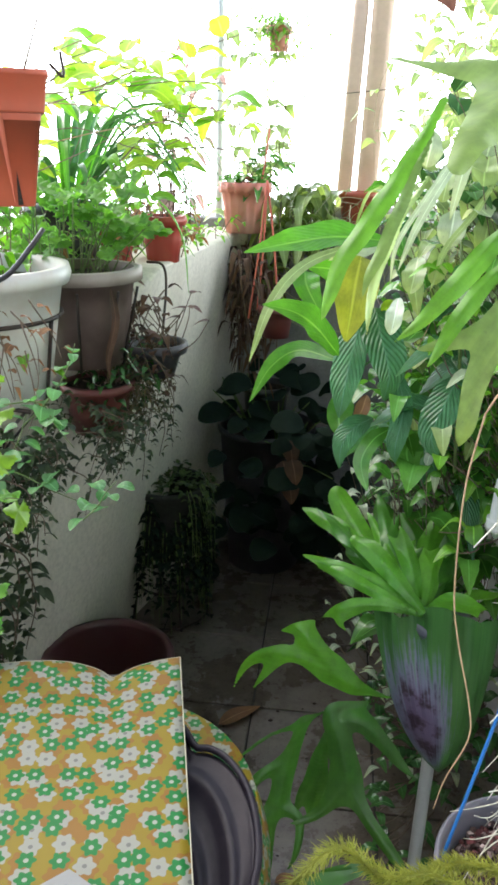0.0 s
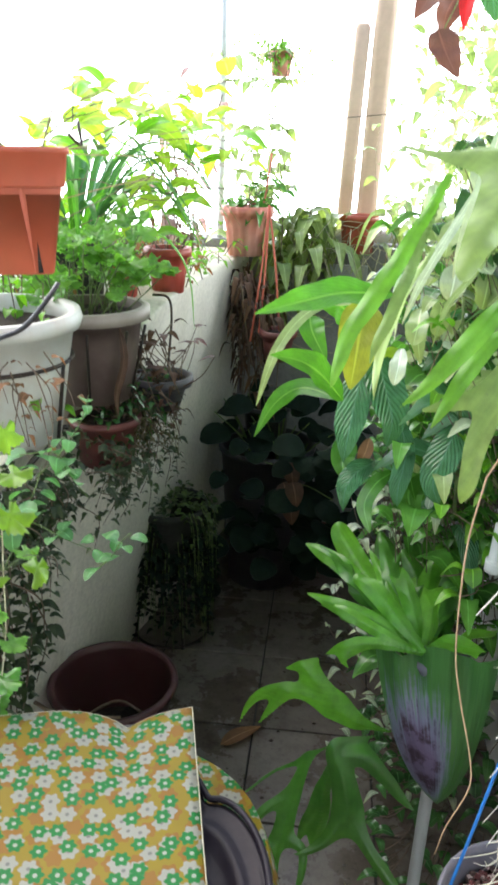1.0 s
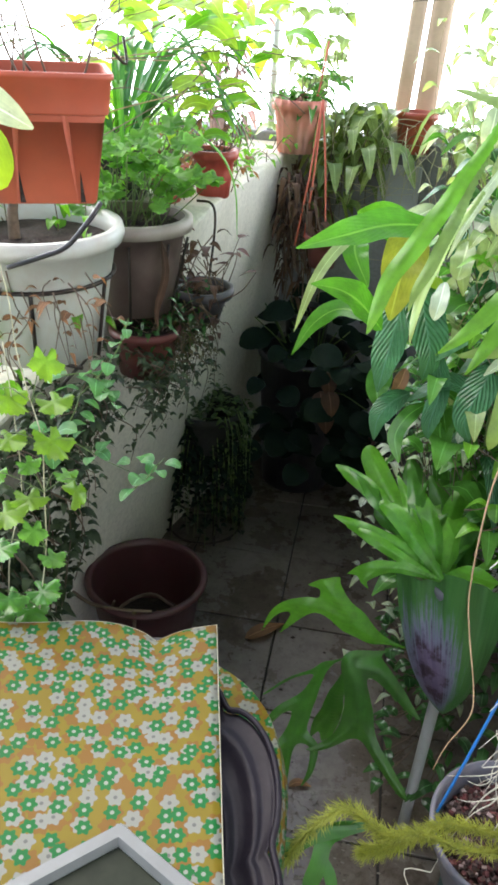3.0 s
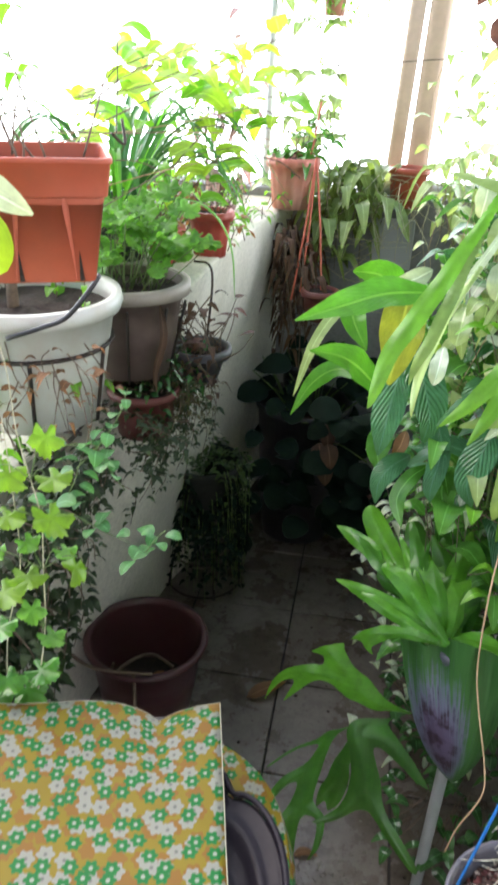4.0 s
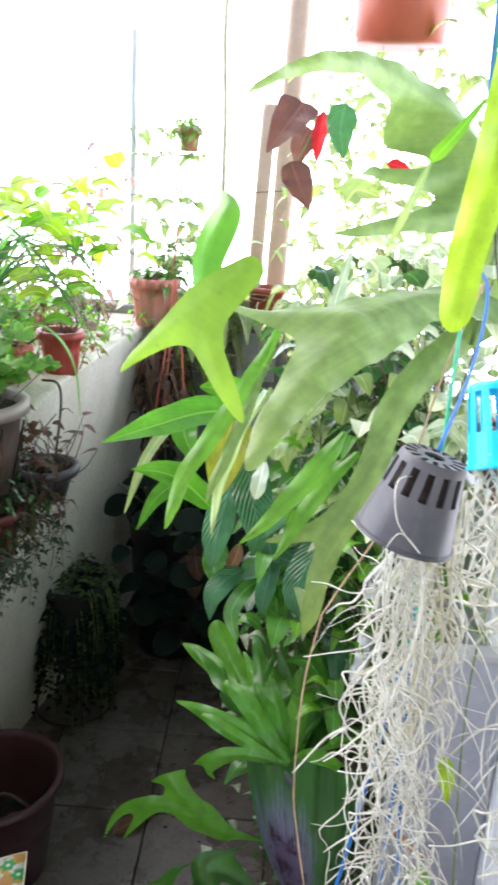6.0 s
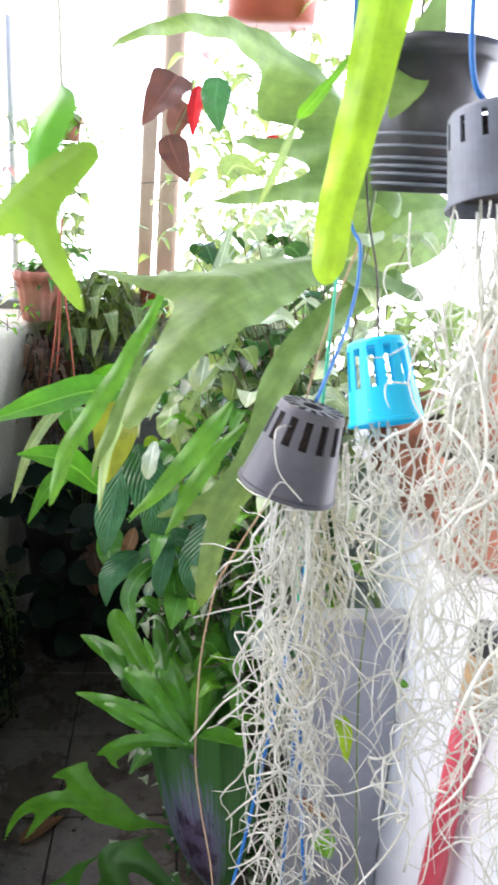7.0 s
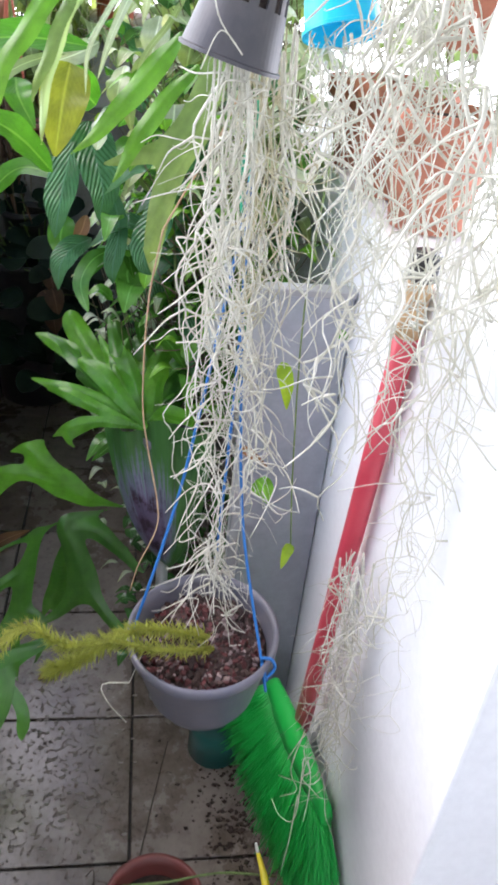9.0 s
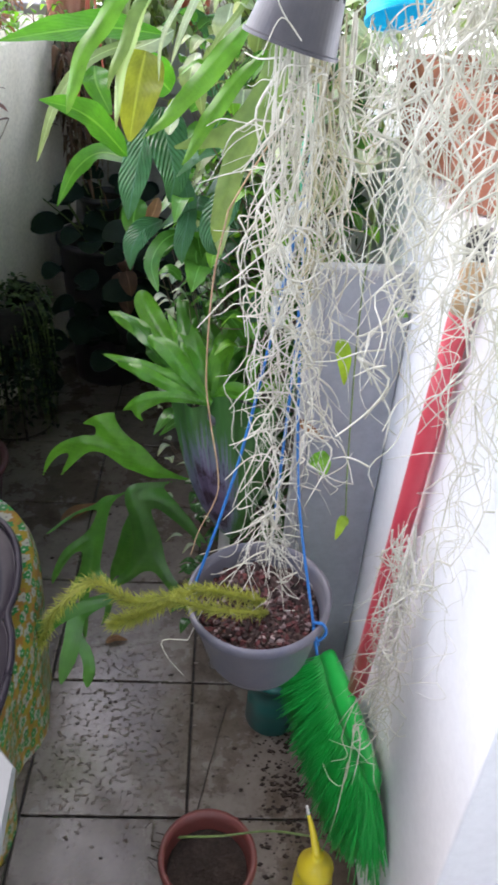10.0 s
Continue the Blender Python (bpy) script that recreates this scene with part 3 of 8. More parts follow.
def scatter_leaves(mesh, stems, rng, centre, spread, count, length, width, prof="ovate", droop=0.3, stem_r=0.0012, fold=0.2, root=None):
    """Leaves on short stalks about a volume; each stalk starts nearer the root."""
    c, s = Vector(centre), Vector(spread)
    root = Vector(root) if root is not None else c - Vector((0, 0, s.z))
    for i in range(count):
        p = c + Vector([max(-0.75, min(0.75, rng.gauss(0, 0.45))) * q for q in s])
        p.z = max(p.z, 0.05)
        out = (p - root)
        out = out.normalized() if out.length > 1e-4 else rnd_dir(rng)
        d = (out * 0.6 + rnd_dir(rng, -0.5, 0.4) * 0.8).normalized()
        ln = length * rng.uniform(0.65, 1.2)
        e = p + d * ln + Vector((0, 0, -droop * ln))
        m = p + d * ln * 0.5 + Vector((0, 0, droop * ln * 0.15))
        blade(mesh, [p, m, e], width * rng.uniform(0.7, 1.15), prof, n=6, fold=fold, up=(0.3 * rng.uniform(-1, 1), 0.3 * rng.uniform(-1, 1), 1), cols=2, seed=i)
        if stems is not None:
            b = p.lerp(root, rng.uniform(0.15, 0.4))
            tube(stems, [b, (b + p) / 2 + rnd_dir(rng) * 0.008, p], stem_r, stem_r * 0.7, 4, 3)


def vine(leaves, stems, pts, rng, count, length, width, prof="ovate", r=0.0016, fold=0.2, droop=0.5, pairs=False):
    """A stem with leaves set along it."""
    line = spline(pts, max(10, count))
    tube(stems, pts, r, r * 0.5, 5, 4 * len(pts))
    for i in range(count):
        p = line[int((i + 0.5) / count * (len(line) - 1))]
        for k in range(2 if pairs else 1):
            d = rnd_dir(rng, -0.3, 0.5)
            if k:
                d = Vector((-last.x, -last.y, last.z))
            last = d
            ln = length * rng.uniform(0.6, 1.15) * (1 - 0.35 * i / count)
            q = p + d * 0.008
            blade(leaves, [q, q + d * ln * 0.5 + Vector((0, 0, 0.04 * ln)), q + d * ln - Vector((0, 0, droop * ln))], width * ln / length, prof, n=6, fold=fold, up=(rng.uniform(-0.4, 0.4), rng.uniform(-0.4, 0.4), 1), cols=2, seed=i)

PROFILES["antler"] = lambda s: (1.0 if s < 0.3 else 0.34 + 0.66 * (0.5 + 0.5 * math.cos(math.pi * min(1, (s - 0.3) / 0.25)))) * min(1.0, 1.6 * (1 - s) + 0.03) ** 0.8
PROFILES["elk"] = lambda s: (1.0 if s < 0.5 else 0.55 + 0.45 * (0.5 + 0.5 * math.cos(math.pi * min(1, (s - 0.5) / 0.25)))) * min(1.0, 2.0 * (1 - s) + 0.05) ** 0.8
PROFILES["shield"] = lambda s: 0.10 + 0.90 * min(1.0, 1.3 * s) ** 0.55
PROFILES["ribbon"] = lambda s: min(1.0, 0.45 + 2 * s) * min(1.0, 4.2 * (1 - s) + 0.02) ** 0.6
PROFILES["prong"] = lambda s: (1 - s) ** 0.75 + 0.015
PROFILES["wide"] = lambda s: (0.55 + 0.45 * math.sin(math.pi * min(1, 0.25 + s * 0.75))) * min(1.0, 5 * (1 - s) + 0.3)
PROFILES["oar"] = lambda s: (0.30 + 0.70 * math.sin(math.pi / 2 * min(1, s * 1.5)) ** 1.2) * min(1.0, 2.6 * (1 - s) + 0.06) ** 0.8
PROFILES["fat"] = lambda s: max(0.03, math.sin(math.pi * (0.10 + 0.9 * s))) ** 0.75
PROFILES["taper"] = lambda s: (1 - 0.8 * s) * min(1, 0.5 + 3 * s)
PROFILES["fan"] = lambda s: 0.30 + 0.70 * math.sin(math.pi / 2 * min(1, 1.3 * s)) - 0.12 * max(0, s - 0.8) * 5


def leaf(parent, pts, width, prof, material, up=(0, 0, 1), cup=0.0, name=""):
    """One large leaf as a part of its own."""
    m = Mesh()
    seed = int(abs(pts[0][0] * 7919 + pts[-1][2] * 104729)) + len(pts)
    thick = prof in ("antler", "elk", "shield", "ribbon", "prong", "strap", "oar", "wide", "club", "fan", "fat", "taper")
    blade(m, pts, width, prof, n=18, fold=0.08 if thick else 0.22, up=up, wave=0.10 if thick else 0.12, seed=seed, cols=6, cup=cup)
    name = name or ("frond" if parent.name.split(".")[0] in ("staghorn_fern", "potted_staghorn_fern", "hanging_fern_frond") else "leaf")
    return part(name, m, material, parent)


def antler(parent, branches, material, blend=0.007, wave=0.003, cup=0.42, name="frond", face=(-0.3, -1.0, 0.2)):
    """A forked frond: tapering arms along (x, y, z, width) lines, webbed where they meet, on one gently bent sheet."""
    arms = []
    for br in branches:
        line = spline([p[:3] for p in br], 10 * (len(br) - 1))
        wide = spline([(p[3], 0, 0) for p in br], 10 * (len(br) - 1))
        arms.append((np.array([tuple(p) for p in line]), np.array([max(0.001, q.x) / 2 for q in wide])))
    q = np.concatenate([a for a, r in arms])
    mid = q.mean(axis=0)
    e1, e2, nn = np.linalg.svd(q - mid, full_matrices=False)[2]
    if nn[1] > 0:
        nn = -nn
    if len(branches) == 1:
        nn = np.array(face) - e1 * np.dot(np.array(face), e1)
        nn = nn / np.linalg.norm(nn)
        e2 = np.cross(nn, e1)
    flat, off = np.stack([(q - mid) @ e1, (q - mid) @ e2], 1), (q - mid) @ nn
    rmax = max(r.max() for a, r in arms) + 0.01
    lo, hi = flat.min(axis=0) - rmax, flat.max(axis=0) + rmax
    step = max(0.0016, (hi - lo).max() / 110)
    nx, ny = int((hi[0] - lo[0]) / step) + 2, int((hi[1] - lo[1]) / step) + 2
    gx, gy = np.meshgrid(lo[0] + step * np.arange(nx), lo[1] + step * np.arange(ny), indexing="ij")
    acc, start = np.zeros((nx, ny)), 0
    for a, r in arms:
        f2 = flat[start:start + len(a)]
        start += len(a)
        d = (np.sqrt((gx[..., None] - f2[:, 0]) ** 2 + (gy[..., None] - f2[:, 1]) ** 2) - r).min(axis=2)
        acc += np.exp(np.clip(-d / blend, -40, 40))
    d = -blend * np.log(acc) + 0.25 * blend * (len(arms) > 1)
    root = flat[0]
    reach = np.sqrt(((flat - root) ** 2).sum(axis=1)).max()
    verts, uvs, faces, known = [], [], [], {}

    def vert(key, x, y, inside):
        if key not in known:
            w = 1 / ((flat[:, 0] - x) ** 2 + (flat[:, 1] - y) ** 2 + 1e-4) ** 2
            h = float((w * off).sum() / w.sum()) + cup * inside
            s = math.hypot(x - root[0], y - root[1])
            edge = math.exp(-inside / 0.006)
            h += wave * (math.sin(s * 60 + 30 * x) * edge + 0.5 * math.sin(s * 30 + y * 40))
            known[key] = len(verts)
            verts.append(mid + e1 * x + e2 * y + nn * h)
            uvs.append((y / 0.06, s / reach))
        return known[key]

    for i in range(nx - 1):
        for j in range(ny - 1):
            ring = ((i, j), (i + 1, j), (i + 1, j + 1), (i, j + 1))
            if all(d[c] > 0 for c in ring):
                continue
            face = []
            for k in range(4):
                a, b = ring[k], ring[(k + 1) % 4]
                if d[a] <= 0:
                    face.append(vert(a, gx[a], gy[a], -d[a]))
                if (d[a] <= 0) != (d[b] <= 0):
                    t = d[a] / (d[a] - d[b])
                    face.append(vert((min(a, b), max(a, b)), gx[a] + t * (gx[b] - gx[a]), gy[a] + t * (gy[b] - gy[a]), 0.0))
            if len(face) > 2:
                faces.append(face)
    m = Mesh()
    m.add(verts, faces, uvs)
    return part(name, m, material, parent)


def pot_profile(r_top, r_bot, h, lip=0.008, wall=0.004, lip_h=0.02, base=0.0):
    return [(0.001, base), (r_bot, base), (r_bot + (r_top - r_bot) * 0.55, base + h * 0.55), (r_top - lip * 0.3, base + h - lip_h), (r_top + lip * 0.6, base + h - lip_h),
            (r_top + lip, base + h - lip_h * 0.5), (r_top + lip * 0.7, base + h), (r_top - wall, base + h), (r_top - wall - 0.002, base + h - lip_h), (r_bot + (r_top - r_bot) * 0.6 - wall, base + h * 0.55), (r_bot - wall, base + 0.006), (0.001, base + 0.006)]


def pot(name, at, r_top, r_bot, h, material, label, soil=0.85, seed=1, square=0.0, turn=0.0, lip=0.008, flute=0.0, nflute=0, tilt=None, category="plant pot", soil_mat=None, lip_h=0.02):
    """A pot with its own soil."""
    t = thing(name, at, label, category)
    m = Mesh()
    lathe(m, at, pot_profile(r_top, r_bot, h, lip, lip_h=lip_h), 48, square, flute, nflute, tilt, turn)
    part("pot", m, material, t)
    if soil:
        s = Mesh()
        r = r_bot + (r_top - r_bot) * soil - 0.004
        off = Vector((0, 0, h * soil))
        if tilt:
            off = tilt @ off
        disc(s, Vector(at) + off, r, 28, 0.004, seed, square, turn, tilt)
        part("soil", s, soil_mat or M_SOIL, t)
    return t


# ---- setting ----
# left parapet: the inner face leans out towards its top
m = Mesh()
secs = [(-1.4, 0.86, -0.44, -0.49)]
for i in range(15):
    q = i / 14
    e = q * q * (3 - 2 * q)
    secs.append((1.48 + 0.46 * q, 0.86 + 0.23 * e, -0.44 + 0.205 * e, -0.49 + 0.05 * e))
secs += [(2.15, 1.09, -0.222, -0.405), (2.35, 1.09, -0.207, -0.35), (2.55, 1.09, -0.190, -0.29), (2.90, 1.09, -0.160, -0.235)]
m.v, m.f = [], []
for y, top, xi, xb in secs:
    lean = (xi - xb) / top
    m.v += [(xb, y, -0.2), (xb, y, 0.0)] + [(xb + lean * z, y, z) for z in (0.02, top * 0.5, top - 0.03, top - 0.006)] + [(xi - 0.004, y, top - 0.002), (xi - 0.012, y, top), (xi - 0.05, y, top), (-0.70, y, top), (-0.72, y, top - 0.01), (-0.72, y, -0.2)]
k = 12
m.f = [(n * k + i, n * k + (i + 1) % k, (n + 1) * k + (i + 1) % k, (n + 1) * k + i) for n in range(len(secs) - 1) for i in range(k)]
m.f += [tuple(range(k))[::-1], tuple(range((len(secs) - 1) * k, len(secs) * k))]
m.uv = [(p[0], p[1]) for p in m.v]
solid("wall_west", m, M_PARAPET, "off-white painted parapet with dirt runs, lined with plant pots", "wall", kind="structure", smooth=False)
m = Mesh()
box(m, -0.72, 0.62, 2.90, 3.02, -0.2, 1.12, 0.006)
solid("wall_north", m, M_CONC, "low dark grey concrete wall overgrown with plants", "wall", kind="structure", smooth=False)
m = Mesh()
box(m, 0.60, 0.72, 0.575, 2.90, -0.2, 1.065, 0.004)
solid("wall_east", m, M_WHITE, "low white painted wall with clay pots on top", "wall", kind="structure", smooth=False)
m = Mesh()
box(m, 0.72, 1.9, 0.60, 0.72, -0.2, 1.065)
box(m, 1.9, 2.0, -1.5, 0.72, -0.2, 2.4)
box(m, -0.9, 2.0, -1.5, -1.4, -0.2, 2.4)
solid("wall_south", m, M_WHITE, "plain white walls closing the place behind the camera", "wall", kind="structure", smooth=False)
# unseen slab, added to keep sky light off the table and near floor
m = Mesh()
box(m, -1.0, 2.0, -1.5, 0.90, 2.40, 2.5)
solid("ceiling", m, M_CEIL, "unseen plain ceiling added to shade the inner end of the balcony", "ceiling", kind="structure", smooth=False)
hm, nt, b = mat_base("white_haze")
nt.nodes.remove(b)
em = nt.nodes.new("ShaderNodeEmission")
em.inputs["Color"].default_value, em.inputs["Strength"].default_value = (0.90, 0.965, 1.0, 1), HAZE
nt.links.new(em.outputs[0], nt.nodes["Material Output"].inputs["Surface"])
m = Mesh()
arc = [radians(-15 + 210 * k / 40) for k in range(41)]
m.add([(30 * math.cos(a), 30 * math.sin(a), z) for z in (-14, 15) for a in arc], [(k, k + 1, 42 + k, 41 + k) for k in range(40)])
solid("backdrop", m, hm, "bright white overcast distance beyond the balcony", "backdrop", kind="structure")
t = thing("metal_panel", (0.525, 1.16, 0.0), "blue-grey metal panel standing against the white wall", "panel")
m = Mesh()
box(m, 0.470, 0.598, 1.150, 1.168, 0.0, 0.952, 0.003)
part("sheet", m, M_PANEL, t, smooth=False)
for x0, x1, z0, z1 in ((0.452, 0.470, 0.0, 0.96), (0.470, 0.598, 0.952, 0.962)):
    m = Mesh()
    box(m, x0, x1, 1.144, 1.172, z0, z1, 0.002)
    part("edge_strip", m, M_FRAME, t, "pale folded metal edge", smooth=False)

# posts and pipe at the far end
for x0, x1, z0, z1, lean in ((0.128, 0.176, 1.12, 1.79, 0.025), (0.195, 0.262, 1.12, 2.30, 0.030)):
    m = Mesh()
    lathe(m, (0, 0, 0), [(0.001, 0), (0.5, 0), (0.5, 0.96), (0.47, 0.985), (0.38, 1.0), (0.001, 1.0)], 16, 5.0)
    w = x1 - x0
    m.v = [((x0 + x1) / 2 + p[0] * w + lean * p[2], 2.96 + p[1] * w * 0.8, z0 + p[2] * (z1 - z0)) for p in m.v]
    solid("timber_post", m, M_WOOD, "weathered pale brown timber post with a rounded end", "post", "posts at the far end")
m = Mesh()
tube(m, [(0.05, 2.88, 1.145), (0.35, 2.87, 1.15), (0.60, 2.86, 1.155)], 0.022, sides=14)
solid("pvc_pipe", m, M_PVC, "white plastic pipe lying along the low wall", "pipe")
for pts in ([(0.425, 1.318, 0.915), (0.428, 1.32, 1.000)], [(0.418, 1.318, 0.790), (0.422, 1.318, 0.872)]):
    m = Mesh()
    tube(m, pts, 0.0125, sides=14)
    tube(m, [pts[0], (pts[0][0], pts[0][1], pts[0][2] + 0.02)], 0.0155, sides=14)
    solid("drain_pipe", m, M_PVC, "short white plastic pipe half hidden by leaves", "pipe", "drain pipes")
m = Mesh()
tube(m, [(-0.40, 2.93, 1.46), (0.0, 2.93, 1.50), (0.30, 2.93, 1.53)], 0.0012, sides=5)
tube(m, [(-0.55, 2.0, 1.30), (-0.25, 2.45, 1.48), (0.05, 2.92, 1.50)], 0.0012, sides=5)
solid("support_wire", m, M_WIRE, "thin wires stretched between the posts for climbers", "wire")

# ---- table ----
t = thing("round_table", (-0.165, 0.70, 0.0), "round table under a yellow floral oilcloth", "table")
for k in range(4):
    a = 0.7 + k * math.pi / 2
    m = Mesh()
    tube(m, [(-0.165 + 0.19 * math.cos(a), 0.70 + 0.19 * math.sin(a), 0.0), (-0.165 + 0.16 * math.cos(a), 0.70 + 0.16 * math.sin(a), 0.685)], 0.018, sides=10)
    part("leg", m, M_BLACK, t)
m = Mesh()
lathe(m, (-0.165, 0.70, 0), [(0.001, 0.67), (0.262, 0.67), (0.267, 0.685), (0.262, 0.694), (0.001, 0.694)], 48)
part("tabletop", m, M_BLACK, t)
m = Mesh()
seg = 72
rng = random.Random(4)
verts, faces, uvs = [], [], []
for i in range(13):
    for k in range(seg):
        a = 2 * math.pi * k / seg
        s = i / 12
        bulge = (abs(math.cos(a)) ** 3 + abs(math.sin(a)) ** 3) ** (-1 / 3)
        if s <= 0.6:
            r, z = 0.283 * bulge * s / 0.6, 0.698
        else:
            q = (s - 0.6) / 0.4
            r = 0.283 * bulge + 0.005 * math.sin(min(1, q * 3) * math.pi / 2) + q * (-0.006 + 0.010 * math.sin(a * 9) + 0.005 * math.sin(a * 17 + 1))
            z = 0.698 - 0.20 * q ** 1.1
        verts.append((-0.165 + r * math.cos(a), 0.70 + r * math.sin(a), z))
        rr = 0.6 * s
        uvs.append((rr * math.cos(a), rr * math.sin(a)))
for i in range(12):
    for k in range(seg):
        k2 = (k + 1) % seg
        faces.append((i * seg + k, i * seg + k2, (i + 1) * seg + k2, (i + 1) * seg + k))
m.add(verts, faces, uvs)
solid("tablecloth", m, M_CLOTH, "yellow oilcloth printed with green and white flowers over round table", "tablecloth")

# folded oilcloth over a low box on the table
c0, ax, ay = Vector((-0.009, 0.944, 0.775)), Vector((-0.972, -0.215, 0)), Vector((0.232, -0.968, 0))
m = Mesh()
v = [c0 + ax * a + ay * b + Vector((0, 0, z)) for z in (-0.074, -0.006) for b in (0.012, 0.42) for a in (0.012, 0.40)]
m.add(v, [(0, 2, 3, 1), (4, 5, 7, 6), (0, 1, 5, 4), (2, 6, 7, 3), (0, 4, 6, 2), (1, 3, 7, 5)])
solid("storage_box", m, M_BLACK, "low dark box on the table under a folded oilcloth", "box", smooth=False)
m = Mesh()
verts, faces, uvs = [], [], []
nx, ny = 40, 30
for j in range(ny + 1):
    for i in range(nx + 1):
        a, b = 0.44 * i / nx - 0.004, 0.46 * j / ny - 0.004
        dip = math.exp(-abs(a - 0.072) / 0.035)
        edge = math.exp(-(b / 0.06))
        b2 = b + 0.022 * dip * math.exp(-b / 0.10) + 0.003 * math.sin(a * 30) * edge
        z = 0.002 + 0.004 * math.sin(a * 24 + b * 5) * 0.5 - 0.008 * dip * edge + 0.004 * edge * (1 - dip) + 0.0015 * math.sin(b * 60 + a * 14)
        p = c0 + ax * a + ay * b2 + Vector((0, 0, z))
        verts.append(p)
        uvs.append((a, b))
w = nx + 1
for j in range(ny):
    for i in range(nx):
        faces.append((j * w + i, j * w + i + 1, (j + 1) * w + i + 1, (j + 1) * w + i))
m.add(verts, faces, uvs)
cloth = thing("folded_oilcloth", c0, "folded yellow oilcloth with green and white flowers on a box", "oilcloth")
cl = part("sheet", m, M_CLOTH, cloth)
md = cl.modifiers.new("thickness", "SOLIDIFY")
md.thickness = 0.0015
hem = [verts[j * w] for j in range(ny + 1)]
m = Mesh()
tube(m, hem, 0.0006, sides=6, n=60)
part("hem", m, M_HEM, cloth, "thin pale cut edge")
m = Mesh()
tube(m, verts[:w], 0.0004, sides=6, n=80)
part("hem", m, M_HEM, cloth, "thin pale cut edge")

# black ridged tray beside it
t = thing("ridged_tray", (0.01, 0.63, 0.70), "black plastic tray with moulded curved ridges on the table", "tray")
m = Mesh()
verts, faces = [], []
seg, rings = 144, 44


def tray_edge(a):
    """The tray's lobed outline as a share of its half width."""
    return 0.88 + 0.12 * abs(math.cos(3.5 * a + 0.5)) ** 0.6


for i in range(rings + 1):
    for k in range(seg):
        a = 2 * math.pi * k / seg
        q = i / rings
        r = q * (1 + (tray_edge(a) - 1) * q)
        ridge = 0.5 + 0.5 * math.sin(q * 31 + 0.8 * math.sin(3 * a))
        z = 0.004 + 0.022 * q ** 3 + 0.0045 * ridge ** 3 * (q > 0.25)
        verts.append((-0.02 + 0.150 * r * math.cos(a), 0.61 + 0.285 * r * math.sin(a), 0.704 + z))
for i in range(rings):
    for k in range(seg):
        k2 = (k + 1) % seg
        faces.append((i * seg + k, i * seg + k2, (i + 1) * seg + k2, (i + 1) * seg + k))
m.add(verts, faces)
tray = part("tray_body", m, M_TRAY, t)
md = tray.modifiers.new("thickness", "SOLIDIFY")
md.thickness = 0.003
m = Mesh()
tube(m, [(-0.02 + 0.151 * math.cos(a) * tray_edge(a), 0.61 + 0.287 * math.sin(a) * tray_edge(a), 0.737) for a in [2 * math.pi * k / 96 for k in range(97)]], 0.004, sides=8, n=192)
part("rim", m, M_TRAY, t)

# octagonal glass lid
t = thing("octagonal_dish", (0.0, 0.455, 0.78), "octagonal smoked glass dish with a pale grey rim on the oilcloth", "dish")
m = Mesh()
seg = 8
corners = [(-0.036, 0.652), (0.060, 0.602), (0.172, 0.482), (0.180, 0.360), (0.10, 0.25), (-0.06, 0.23), (-0.19, 0.35), (-0.165, 0.53)]
o = (0.0, 0.44)
prof = [(0.90, 0.782), (0.92, 0.790), (0.985, 0.790), (1.0, 0.785), (0.985, 0.774), (0.91, 0.772), (0.90, 0.782)]
verts = [(o[0] + r * (x - o[0]), o[1] + r * (y - o[1]), z) for r, z in prof for x, y in corners]
m.add(verts, [(i * seg + k, i * seg + (k + 1) % seg, (i + 1) * seg + (k + 1) % seg, (i + 1) * seg + k) for i in range(len(prof) - 1) for k in range(seg)])
part("rim", m, M_DISHRIM, t, smooth=False)
gm, nt, b = mat_base("smoked_glass")
n = noise_node(nt, 9, 5)
r = ramp_node(nt, n.outputs[0], [(0.35, (0.010, 0.014, 0.008)), (0.65, (0.035, 0.042, 0.026))])
nt.links.new(r.outputs[0], b.inputs["Base Color"])
b.inputs["Roughness"].default_value = 0.4
b.inputs["Specular IOR Level"].default_value = 0.12
m = Mesh()
m.add([(o[0] + 0.905 * (x - o[0]), o[1] + 0.905 * (y - o[1]), 0.780) for x, y in corners], [tuple(range(8))])
part("pane", m, gm, t, smooth=False)

# ---- left side: pots on the parapet ----
# maroon tub on the floor
t = pot("maroon_tub", (-0.312, 1.612, 0.004), 0.138, 0.10, 0.262, M_TUB, "large maroon plastic tub on the floor, half empty, with dry twigs", soil=0.35, seed=3, lip=0.012, lip_h=0.016)
for k, pts in enumerate(([(-0.455, 1.50, 0.275), (-0.40, 1.475, 0.272), (-0.33, 1.47, 0.275), (-0.26, 1.485, 0.27)], [(-0.40, 1.55, 0.12), (-0.37, 1.60, 0.165), (-0.31, 1.64, 0.18), (-0.25, 1.63, 0.16)], [(-0.41, 1.58, 0.12), (-0.37, 1.54, 0.23)], [(-0.30, 1.475, 0.272), (-0.285, 1.44, 0.19), (-0.26, 1.43, 0.14)])):
    m = Mesh()
    tube(m, pts, 0.005, 0.0035, 7)
    part("twig", m, M_TWIG, t)
m = Mesh()
blade(m, [(-0.30, 1.60, 0.115), (-0.285, 1.63, 0.125), (-0.26, 1.645, 0.118)], 0.03, "ovate", 6)
part("fallen_leaf", m, L_DRY, t)

